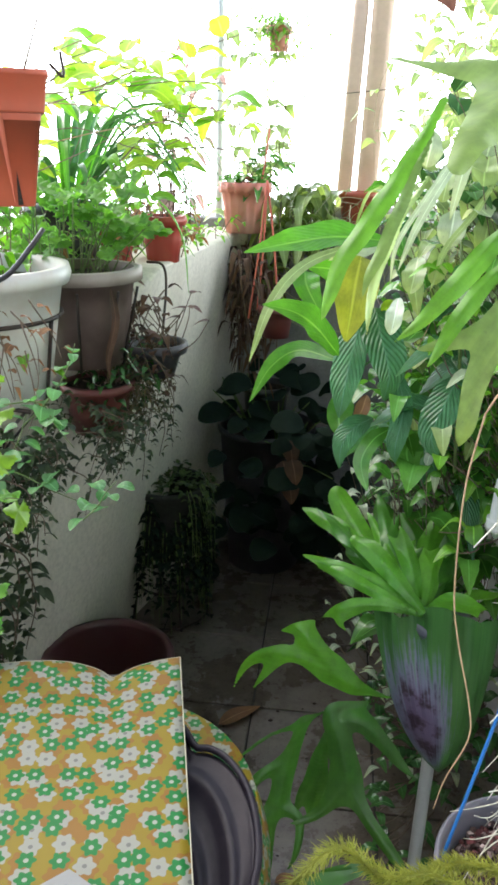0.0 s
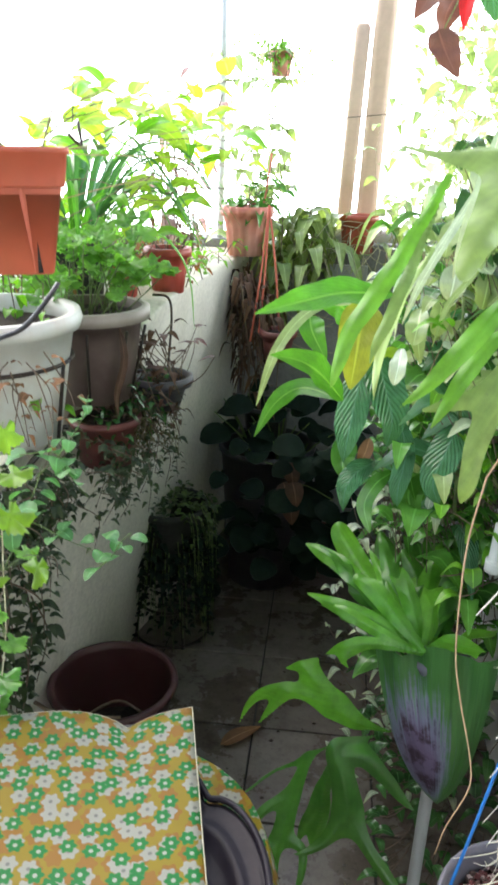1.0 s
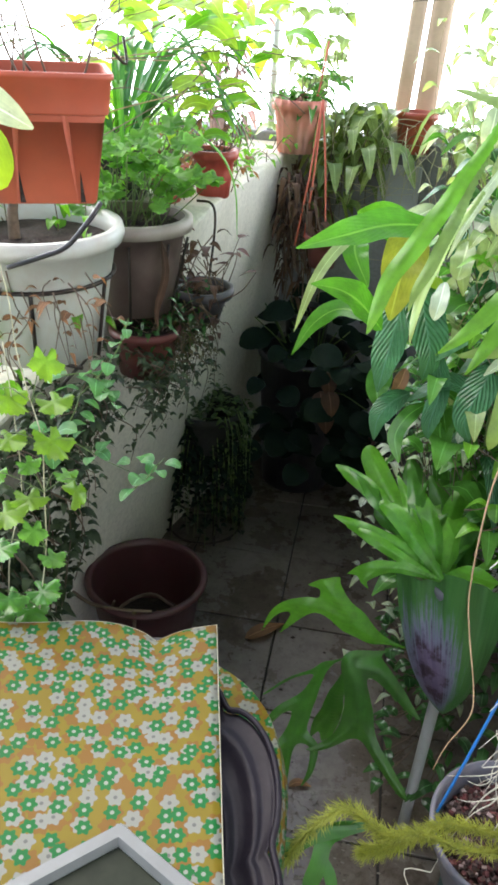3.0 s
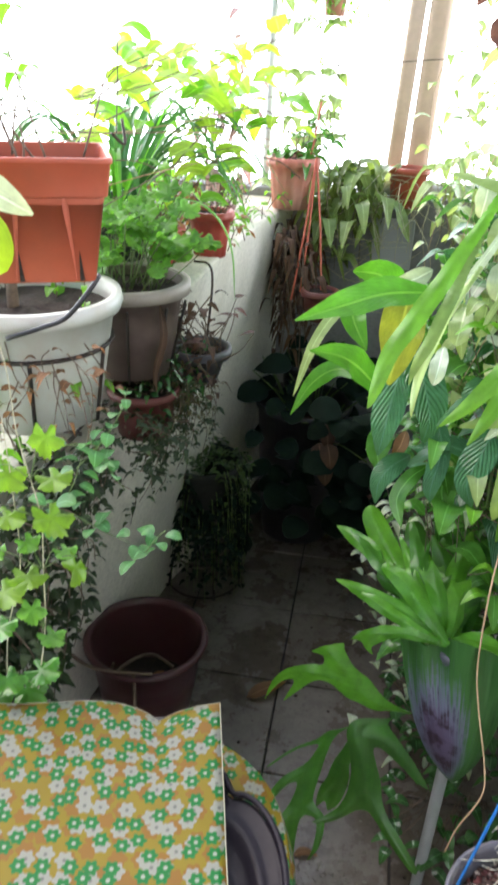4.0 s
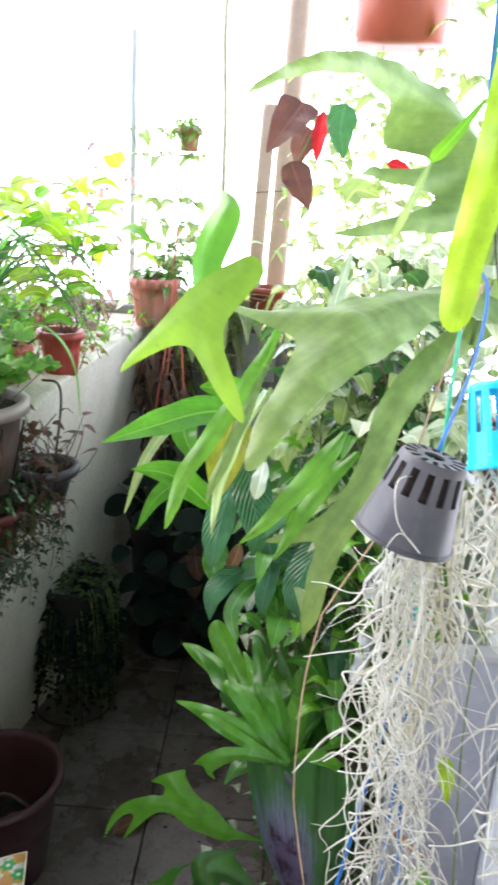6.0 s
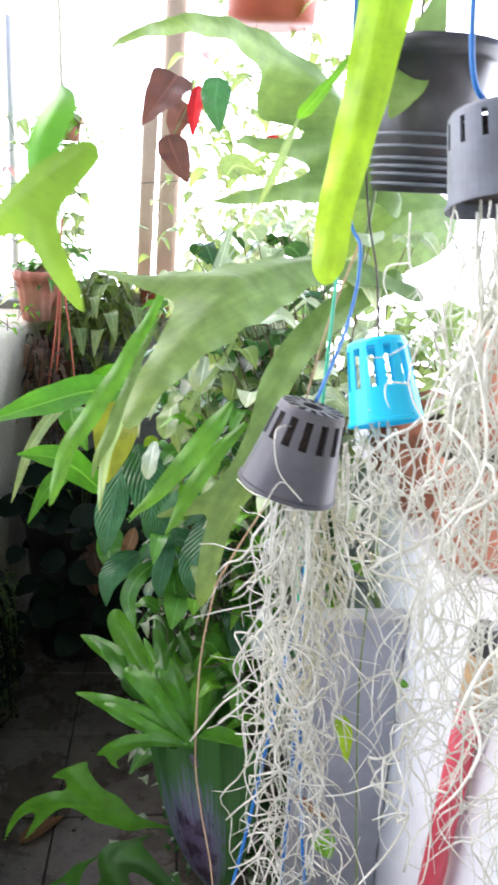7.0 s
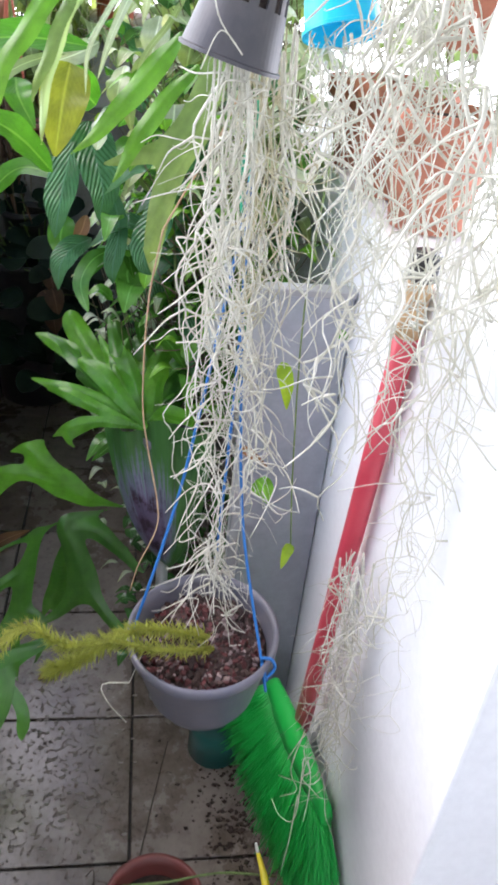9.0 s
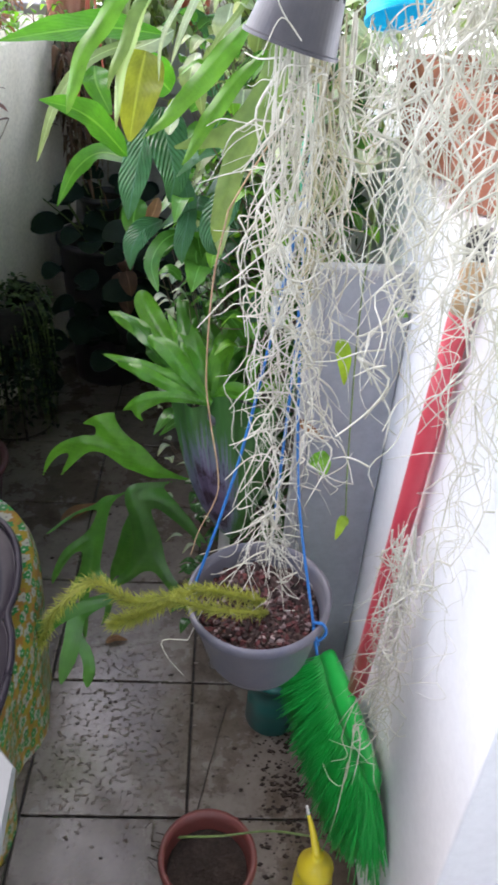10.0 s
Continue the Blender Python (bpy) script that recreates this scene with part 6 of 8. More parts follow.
leaf(staghorn, [(0.188, 1.565, 1.191), (0.096, 1.499, 1.159), (0.046, 1.450, 1.101), (0.019, 1.394, 1.019)], 0.020, "strap", L_HOYA, up=(-0.3, -1, 0.4))
leaf(staghorn, [(0.328, 1.345, 1.365), (0.296, 1.344, 1.315), (0.257, 1.333, 1.240), (0.235, 1.328, 1.179)], 0.012, "strap", L_SILVER, up=(-0.3, -1, 0.6))
leaf(staghorn, [(0.341, 1.360, 1.401), (0.325, 1.358, 1.344), (0.302, 1.352, 1.278)], 0.014, "strap", L_SILVER, up=(-0.3, -1, 0.6))
leaf(staghorn, [(0.350, 1.350, 1.427), (0.310, 1.319, 1.357), (0.270, 1.290, 1.294), (0.228, 1.280, 1.222), (0.222, 1.279, 1.166)], 0.008, "strap", L_SILVER, up=(-0.3, -1, 0.6))
leaf(staghorn, [(0.344, 1.340, 1.459), (0.323, 1.309, 1.384), (0.307, 1.302, 1.316), (0.295, 1.298, 1.252)], 0.019, "strap", L_SILVER, up=(-0.3, -1, 0.6))
leaf(staghorn, [(0.367, 1.363, 1.316), (0.332, 1.337, 1.257), (0.298, 1.326, 1.212), (0.281, 1.322, 1.150)], 0.009, "strap", L_HOYA, up=(-0.3, -1, 0.6))
leaf(staghorn, [(0.280, 1.470, 1.368), (0.275, 1.438, 1.342), (0.270, 1.427, 1.316)], 0.038, "round", L_SILVER, up=(0.4, -1, 0.3))
leaf(staghorn, [(0.366, 1.469, 1.340), (0.359, 1.437, 1.315), (0.354, 1.426, 1.288)], 0.043, "round", L_HOYA, up=(-0.4, -1, 0.3))
leaf(staghorn, [(0.344, 1.448, 1.292), (0.337, 1.416, 1.268), (0.332, 1.406, 1.241)], 0.037, "round", L_HOYA, up=(0.4, -1, 0.3))
leaf(staghorn, [(0.319, 1.431, 1.256), (0.313, 1.400, 1.232), (0.308, 1.390, 1.206)], 0.042, "round", L_SILVER, up=(-0.2, -1, 0.3))
leaf(staghorn, [(0.308, 1.454, 1.319), (0.302, 1.423, 1.294), (0.297, 1.412, 1.268)], 0.033, "round", L_HOYA, up=(-0.4, -1, 0.3))
leaf(staghorn, [(0.269, 1.401, 1.190), (0.263, 1.370, 1.168), (0.258, 1.360, 1.142)], 0.037, "round", L_HOYA, up=(-0.5, -1, 0.3))
leaf(staghorn, [(0.243, 1.376, 1.132), (0.238, 1.346, 1.111), (0.233, 1.335, 1.085)], 0.028, "round", L_SILVER, up=(-0.5, -1, 0.3))
leaf(staghorn, [(0.370, 1.433, 1.245), (0.363, 1.402, 1.222), (0.358, 1.391, 1.195)], 0.047, "round", L_HOYA, up=(0.4, -1, 0.3))
leaf(staghorn, [(0.301, 1.410, 1.204), (0.295, 1.379, 1.182), (0.291, 1.368, 1.155)], 0.033, "round", L_HOYA, up=(0.2, -1, 0.3))
leaf(staghorn, [(0.352, 1.491, 1.402), (0.345, 1.459, 1.376), (0.340, 1.448, 1.350)], 0.038, "round", L_SILVER, up=(-0.1, -1, 0.3))
strap_plant = thing("strap_leaf_plant", (0.50, 0.80, 1.62), "bright lime strap-leaved plant hanging close overhead", "plant")
antler(strap_plant, [[(0.466, 1.03, 1.76, 0.0518), (0.454, 1.0, 1.702, 0.0499), (0.443, 0.985, 1.648, 0.0455), (0.431, 0.965, 1.593, 0.041), (0.417, 0.945, 1.538, 0.0355), (0.406, 0.93, 1.492, 0.0316), (0.4, 0.915, 1.452, 0.0289), (0.398, 0.91, 1.439, 0.0184)]], L_LIME)
leaf(strap_plant, [(0.541, 1.139, 1.714), (0.509, 1.092, 1.631), (0.480, 1.066, 1.580)], 0.035, "strap", L_STAG, up=(-0.5, -1, 0.1))
leaf(strap_plant, [(0.421, 1.009, 1.622), (0.397, 1.000, 1.591), (0.377, 0.993, 1.568)], 0.013, "club", L_FRESH, up=(-0.5, -1, 0.1))
leaf(strap_plant, [(0.377, 0.993, 1.568), (0.361, 0.982, 1.530), (0.342, 0.969, 1.490)], 0.008, "strap", L_HOYA, up=(-0.5, -1, 0.1))
near_frond = thing("hanging_fern_frond", (0.24, 0.57, 1.62), "yellow-green forked fern frond hanging near the camera", "fern")
antler(near_frond, [[(0.239, 0.536, 1.51, 0.0138), (0.229, 0.533, 1.502, 0.0178), (0.217, 0.531, 1.492, 0.0141), (0.206, 0.53, 1.484, 0.0099), (0.197, 0.53, 1.477, 0.0063), (0.189, 0.53, 1.468, 0.0014)], [(0.224, 0.531, 1.492, 0.0113), (0.228, 0.523, 1.482, 0.0115), (0.234, 0.516, 1.472, 0.0099), (0.239, 0.513, 1.464, 0.0064), (0.242, 0.511, 1.459, 0.0011)]], L_ELK, blend=0.005, wave=0.002)
antler(near_frond, [[(0.221, 0.539, 1.499, 0.0047), (0.223, 0.548, 1.512, 0.0125), (0.227, 0.558, 1.524, 0.0143), (0.228, 0.566, 1.532, 0.0076), (0.225, 0.573, 1.537, 0.001)]], L_STAG2, blend=0.005, wave=0.002)
long_leaf_plant = thing("long_leaf_plant", (0.36, 1.45, 0.80), "green plant with long glossy leaves, one turning yellow", "plant")
leaf(long_leaf_plant, [(0.224, 1.383, 1.213), (0.149, 1.314, 1.224), (0.091, 1.243, 1.222), (0.033, 1.184, 1.214)], 0.050, "lance", L_BIG, up=(0.1, -0.8, 0.75))
leaf(long_leaf_plant, [(0.187, 1.474, 1.179), (0.180, 1.438, 1.144), (0.175, 1.401, 1.106), (0.169, 1.374, 1.063)], 0.074, "ovate", L_OLD, up=(0.1, -1, 0.1))
leaf(long_leaf_plant, [(0.160, 1.414, 1.031), (0.123, 1.386, 1.080), (0.088, 1.361, 1.108), (0.044, 1.329, 1.123)], 0.053, "lance", L_BIG, up=(0.2, -0.7, 0.7))
leaf(long_leaf_plant, [(0.162, 1.587, 0.977), (0.087, 1.635, 0.982), (0.033, 1.647, 0.943), (-0.006, 1.637, 0.873)], 0.041, "lance", L_BIG, up=(0.2, -0.7, 0.7))
leaf(long_leaf_plant, [(0.095, 1.537, 1.144), (0.102, 1.507, 1.121), (0.129, 1.473, 1.081)], 0.047, "ovate", L_BIG, up=(0.2, -1, 0.2))
leaf(long_leaf_plant, [(0.193, 1.460, 1.086), (0.182, 1.420, 1.039), (0.172, 1.377, 0.986), (0.166, 1.360, 0.944)], 0.057, "lance", L_BLUE, up=(-0.4, -1, 0.1))
leaf(long_leaf_plant, [(0.214, 1.448, 1.103), (0.225, 1.411, 1.062), (0.239, 1.375, 1.017), (0.233, 1.358, 0.977)], 0.067, "ovate", L_BLUE, up=(0.3, -1, 0.1))
leaf(long_leaf_plant, [(0.339, 1.354, 1.020), (0.323, 1.330, 0.990), (0.303, 1.301, 0.946), (0.314, 1.288, 0.911)], 0.052, "lance", L_BLUE, up=(-0.4, -1, 0.2))
leaf(long_leaf_plant, [(0.249, 1.399, 1.021), (0.264, 1.359, 0.969), (0.255, 1.336, 0.912), (0.256, 1.327, 0.887)], 0.035, "lance", L_BLUE, up=(-0.4, -1, 0.1))
leaf(long_leaf_plant, [(0.220, 1.386, 0.939), (0.189, 1.357, 0.928), (0.173, 1.345, 0.903), (0.171, 1.332, 0.870)], 0.039, "lance", L_BLUE, up=(-0.2, -1, 0.5))
leaf(long_leaf_plant, [(0.210, 1.426, 0.964), (0.202, 1.406, 0.941), (0.189, 1.389, 0.928)], 0.024, "lance", L_DRY, up=(-0.2, -1, 0.3))
leaf(long_leaf_plant, [(0.174, 1.451, 0.954), (0.167, 1.427, 0.922), (0.174, 1.414, 0.887)], 0.043, "ovate", L_MID, up=(0, -1, 0.2))
leaf(long_leaf_plant, [(0.248, 1.382, 0.923), (0.221, 1.354, 0.912), (0.205, 1.340, 0.879), (0.217, 1.325, 0.837)], 0.027, "strap", L_MID, up=(-0.2, -1, 0.3))
leaf(long_leaf_plant, [(0.296, 1.400, 0.900), (0.277, 1.373, 0.889), (0.291, 1.337, 0.847)], 0.054, "ovate", L_MID, up=(0, -1, 0.2))
leaf(long_leaf_plant, [(0.270, 1.461, 1.179), (0.273, 1.446, 1.137), (0.280, 1.431, 1.096)], 0.030, "ovate", L_HOYA, up=(0, -1, 0.2))
leaf(long_leaf_plant, [(0.301, 1.556, 1.277), (0.285, 1.567, 1.311), (0.274, 1.576, 1.337)], 0.033, "ovate", L_HOYA, up=(0, -1, 0.2))
leaf(long_leaf_plant, [(0.236, 1.455, 1.116), (0.235, 1.447, 1.095), (0.238, 1.439, 1.074)], 0.025, "ovate", L_LIME, up=(0, -1, 0.2))
leaf(long_leaf_plant, [(0.194, 1.987, 1.039), (0.145, 1.967, 1.086), (0.082, 1.941, 1.097)], 0.076, "ovate", L_BIG, up=(0.2, -1, 0.4))
leaf(long_leaf_plant, [(0.225, 1.568, 1.202), (0.189, 1.555, 1.183), (0.134, 1.538, 1.163)], 0.033, "lance", L_SILVER, up=(0.2, -1, 0.4))
heart_vine = thing("heart_leaf_vine", (0.26, 1.40, 1.45), "vine of maroon and crimson heart-shaped leaves", "plant")
leaf(heart_vine, [(0.266, 1.44, 1.654), (0.244, 1.42, 1.622), (0.218, 1.40, 1.583)], 0.060, "heart", L_RED, up=(-0.3, -1, 0.1))
leaf(heart_vine, [(0.278, 1.46, 1.622), (0.266, 1.45, 1.598), (0.262, 1.45, 1.568)], 0.038, "ovate", L_RED, up=(0.3, -1, 0.1))
leaf(heart_vine, [(0.253, 1.42, 1.574), (0.266, 1.41, 1.544), (0.283, 1.39, 1.511)], 0.044, "ovate", L_RED, up=(0.2, -1, 0.1))
leaf(heart_vine, [(0.296, 1.45, 1.645), (0.292, 1.44, 1.611), (0.289, 1.43, 1.573)], 0.024, "lance", L_CRIM, up=(-0.4, -1, 0.1))
leaf(heart_vine, [(0.323, 1.42, 1.653), (0.319, 1.41, 1.619), (0.326, 1.40, 1.581)], 0.042, "ovate", L_BLUE, up=(0, -1, 0.1))
leaf(heart_vine, [(0.400, 1.503, 1.581), (0.417, 1.501, 1.578), (0.437, 1.498, 1.573)], 0.019, "lance", L_CRIM, up=(0, -1, 0.4))
leaf(heart_vine, [(0.300, 1.636, 1.715), (0.323, 1.637, 1.721), (0.352, 1.631, 1.709)], 0.047, "lance", L_PINK, up=(0, -1, 0.4))
leaf(heart_vine, [(0.342, 1.486, 1.524), (0.358, 1.491, 1.541), (0.394, 1.486, 1.531)], 0.040, "ovate", L_HOYA, up=(0, -1, 0.4))
nest_fern = thing("potted_staghorn_fern", (0.345, 1.25, 0.0), "young staghorn fern with mauve shield frond on a grey pole", "fern")
antler(nest_fern, [[(0.314, 1.27, 0.665, 0.0118), (0.24, 1.34, 0.696, 0.0238), (0.186, 1.41, 0.719, 0.0328), (0.145, 1.45, 0.725, 0.0262), (0.115, 1.47, 0.729, 0.0047)]], L_STAG2, face=(-0.1, -0.75, 0.65))
antler(nest_fern, [[(0.323, 1.28, 0.659, 0.0133), (0.257, 1.36, 0.685, 0.0286), (0.21, 1.44, 0.714, 0.0428), (0.18, 1.49, 0.74, 0.0398), (0.17, 1.5, 0.761, 0.0064)]], L_STAG2, face=(-0.1, -0.75, 0.65))
antler(nest_fern, [[(0.335, 1.29, 0.653, 0.0134), (0.305, 1.4, 0.666, 0.037), (0.267, 1.49, 0.703, 0.0446), (0.253, 1.52, 0.734, 0.0163)]], L_STAGDK, face=(-0.1, -0.75, 0.65))
antler(nest_fern, [[(0.305, 1.26, 0.671, 0.0104), (0.241, 1.29, 0.694, 0.0241), (0.184, 1.31, 0.702, 0.0273), (0.152, 1.32, 0.709, 0.0165), (0.124, 1.323, 0.716, 0.0041)]], L_STAG2, face=(-0.1, -0.75, 0.65))
antler(nest_fern, [[(0.311, 1.25, 0.675, 0.0103), (0.273, 1.28, 0.707, 0.0265), (0.234, 1.32, 0.733, 0.0331), (0.205, 1.34, 0.743, 0.0182)]], L_STAG2, face=(-0.1, -0.75, 0.65))
antler(nest_fern, [[(0.3, 1.25, 0.673, 0.009), (0.241, 1.27, 0.689, 0.0197), (0.193, 1.29, 0.704, 0.0214), (0.17, 1.3, 0.71, 0.0095)]], L_STAG2, face=(-0.1, -0.75, 0.65))
antler(nest_fern, [[(0.322, 1.27, 0.662, 0.0105), (0.296, 1.33, 0.684, 0.0306), (0.263, 1.38, 0.722, 0.032), (0.246, 1.39, 0.727, 0.0103)]], L_STAGDK, face=(-0.1, -0.75, 0.65))
antler(nest_fern, [[(0.338, 1.3, 0.641, 0.0108), (0.333, 1.38, 0.665, 0.0363), (0.313, 1.44, 0.702, 0.0413), (0.293, 1.48, 0.724, 0.0126)]], L_STAGDK, face=(-0.1, -0.75, 0.65))
antler(nest_fern, [[(0.346, 1.3, 0.642, 0.0108), (0.368, 1.4, 0.657, 0.0414), (0.372, 1.46, 0.699, 0.0466), (0.352, 1.5, 0.731, 0.0128)]], L_STAGDK, face=(-0.1, -0.75, 0.65))
antler(nest_fern, [[(0.308, 1.25, 0.67, 0.0142), (0.244, 1.26, 0.674, 0.0221), (0.192, 1.26, 0.663, 0.0221), (0.155, 1.27, 0.633, 0.0039)], [(0.207, 1.26, 0.664, 0.0169), (0.187, 1.25, 0.646, 0.0142), (0.199, 1.25, 0.626, 0.0032)]], L_STAG2, face=(-0.1, -0.75, 0.65))
antler(nest_fern, [[(0.317, 1.25, 0.681, 0.0064), (0.338, 1.22, 0.717, 0.0225), (0.366, 1.215, 0.719, 0.0324), (0.394, 1.2, 0.72, 0.0061)], [(0.353, 1.22, 0.712, 0.025), (0.375, 1.21, 0.706, 0.0186), (0.385, 1.21, 0.694, 0.0037)]], L_STAG2, face=(-0.1, -0.75, 0.65))
antler(nest_fern, [[(0.298, 1.264, 0.499, 0.0059), (0.236, 1.22, 0.52, 0.0075), (0.183, 1.19, 0.52, 0.0224), (0.197, 1.18, 0.473, 0.0426), (0.21, 1.17, 0.419, 0.0481), (0.209, 1.165, 0.384, 0.0331)], [(0.192, 1.19, 0.505, 0.0249), (0.231, 1.185, 0.506, 0.0326), (0.267, 1.18, 0.473, 0.0276), (0.295, 1.175, 0.441, 0.0191), (0.323, 1.17, 0.416, 0.0024)], [(0.212, 1.17, 0.408, 0.0362), (0.245, 1.15, 0.358, 0.0267), (0.273, 1.13, 0.331, 0.025), (0.301, 1.11, 0.304, 0.0189), (0.315, 1.1, 0.291, 0.0022)], [(0.207, 1.165, 0.401, 0.036), (0.18, 1.15, 0.362, 0.0256), (0.15, 1.14, 0.344, 0.0167), (0.119, 1.13, 0.343, 0.0023)]], L_STAGDK, blend=0.008)
antler(nest_fern, [[(0.183, 1.19, 0.522, 0.0049), (0.139, 1.17, 0.512, 0.0119), (0.096, 1.14, 0.509, 0.0098), (0.058, 1.12, 0.488, 0.0096), (0.027, 1.1, 0.478, 0.0016)], [(0.139, 1.17, 0.512, 0.022), (0.119, 1.16, 0.441, 0.0329), (0.109, 1.15, 0.381, 0.0355), (0.098, 1.14, 0.33, 0.0213), (0.093, 1.13, 0.254, 0.0165), (0.095, 1.12, 0.196, 0.0022)], [(0.111, 1.16, 0.439, 0.0258), (0.076, 1.14, 0.418, 0.0236), (0.052, 1.13, 0.377, 0.0165), (0.043, 1.12, 0.351, 0.0022)], [(0.111, 1.15, 0.358, 0.0238), (0.142, 1.14, 0.342, 0.0184), (0.141, 1.12, 0.294, 0.0152), (0.121, 1.12, 0.243, 0.0022)], [(0.101, 1.15, 0.355, 0.0215), (0.079, 1.13, 0.331, 0.0182), (0.076, 1.12, 0.287, 0.0022)]], L_STAGDK, blend=0.007)
antler(nest_fern, [[(0.193, 1.22, 0.486, 0.0125), (0.17, 1.22, 0.401, 0.0306), (0.166, 1.22, 0.315, 0.0338), (0.154, 1.22, 0.261, 0.0025)], [(0.165, 1.22, 0.364, 0.0256), (0.141, 1.22, 0.309, 0.0181), (0.132, 1.22, 0.268, 0.0025)]], L_STAGDK, blend=0.007)
antler(nest_fern, [[(0.286, 1.262, 0.498, 0.0052), (0.244, 1.25, 0.513, 0.0187), (0.192, 1.235, 0.552, 0.0451), (0.151, 1.23, 0.605, 0.0341), (0.124, 1.235, 0.635, 0.0235), (0.093, 1.24, 0.627, 0.0032)], [(0.174, 1.235, 0.564, 0.0387), (0.134, 1.225, 0.585, 0.0277), (0.086, 1.22, 0.598, 0.0231), (0.045, 1.216, 0.574, 0.0181), (0.019, 1.2, 0.52, 0.0025)], [(0.138, 1.23, 0.617, 0.0278), (0.137, 1.24, 0.634, 0.0204), (0.146, 1.25, 0.642, 0.0039)], [(0.102, 1.22, 0.595, 0.02), (0.076, 1.21, 0.565, 0.0149), (0.051, 1.2, 0.527, 0.0025)]], L_STAG2, blend=0.008)
rng = random.Random(207)
for k in range(17):
    q = k / 16
    tip = Vector((0.135 + 0.28 * q + rng.uniform(-0.02, 0.02), rng.uniform(1.29, 1.50), rng.uniform(0.69, 0.80) - 0.06 * abs(q - 0.45)))
    foot = Vector((0.305 + 0.02 * q, 1.265 + 0.02 * rng.random(), 0.66))
    bend = foot.lerp(tip, 0.55) + Vector((rng.uniform(-0.015, 0.015), 0, rng.uniform(0.0, 0.02)))
    w = rng.uniform(0.026, 0.040)
    fork = bend.lerp(tip, 0.5) + Vector((rng.choice((-1, 1)) * rng.uniform(0.02, 0.03), 0, rng.uniform(-0.005, 0.015)))
    antler(nest_fern, [[(*foot, 0.012), (*foot.lerp(bend, 0.6), w * 0.8), (*bend, w), (*bend.lerp(tip, 0.6), w * 0.7), (*tip, 0.004)], [(*foot.lerp(bend, 0.8), w * 0.7), (*bend, w * 0.7), (*fork, 0.006)]], L_STAG2 if k % 3 else L_STAGDK, wave=0.004)
apex, lo, hi = Vector((0.362, 1.222, 0.390)), Vector((0.278, 1.250, 0.432)), Vector((0.240, 1.300, 0.652))
ro, rh = Vector((0.425, 1.225, 0.440)), Vector((0.424, 1.235, 0.690))
m = Mesh()
nu, nv = 30, 20
verts, uvs = [], []
for j in range(nv + 1):
    v = j / nv
    a = (1 - v) ** 2 * apex + 2 * v * (1 - v) * lo + v * v * hi
    b = (1 - v) ** 2 * apex + 2 * v * (1 - v) * ro + v * v * rh
    for i in range(nu + 1):
        u = 2 * i / nu - 1
        p = a.lerp(b, (u + 1) / 2) + Vector((0, -0.034, 0.012)) * (1 - u * u) * math.sin(math.pi * min(1, v * 1.15) * 0.8)
        rim = max(0, v - 0.6) / 0.4
        p += Vector((0.004 * math.sin(u * 13), -0.016 * math.sin(u * 8 + 0.6), 0.016 * math.sin(u * 6.5 + 1.0) - 0.01 * u * u)) * rim ** 1.5
        p += Vector((0, -0.0022 * math.sin(u * 26 + 3 * v), 0)) * v
        verts.append(p)
        uvs.append((u, v))
m.add(verts, [(j * (nu + 1) + i, j * (nu + 1) + i + 1, (j + 1) * (nu + 1) + i + 1, (j + 1) * (nu + 1) + i) for j in range(nv) for i in range(nu)], uvs)
part("shield_frond", m, L_SHIELDMIX, nest_fern, "green shield frond with a mauve papery patch")
m = Mesh()
tube(m, [(0.345, 1.25, 0.0), (0.352, 1.25, 0.56)], 0.011, sides=14)
part("pole", m, M_POLE, nest_fern)
m = Mesh()
lathe(m, (0.35, 1.29, 0.50), pot_profile(0.045, 0.035, 0.14, 0.004), 28)
part("mount", m, M_GREYPOT, nest_fern)
for f, pts in ((staghorn, [(0.50, 1.24, 1.36), (0.53, 1.27, 1.6), (0.57, 1.30, 1.95)]), (strap_plant, [(0.50, 0.80, 1.75), (0.45, 0.78, 1.95)]), (near_frond, [(0.224, 0.588, 1.535), (0.228, 0.60, 1.66), (0.30, 0.62, 1.82), (0.40, 0.65, 1.95)]), (heart_vine, [(0.262, 1.425, 1.575), (0.285, 1.45, 1.63), (0.30, 1.45, 1.72), (0.40, 1.5, 1.95)]), (long_leaf_plant, [(0.36, 1.40, 0.85), (0.34, 1.36, 1.05), (0.32, 1.34, 1.22)])):
    m = Mesh()
    thin = 0.0011 if f in (near_frond, heart_vine) else 0.003
    tube(m, pts, thin, thin * 0.7, 6)
    part("stem", m, M_ROOTOLD if f is near_frond else M_GSTEM, f)

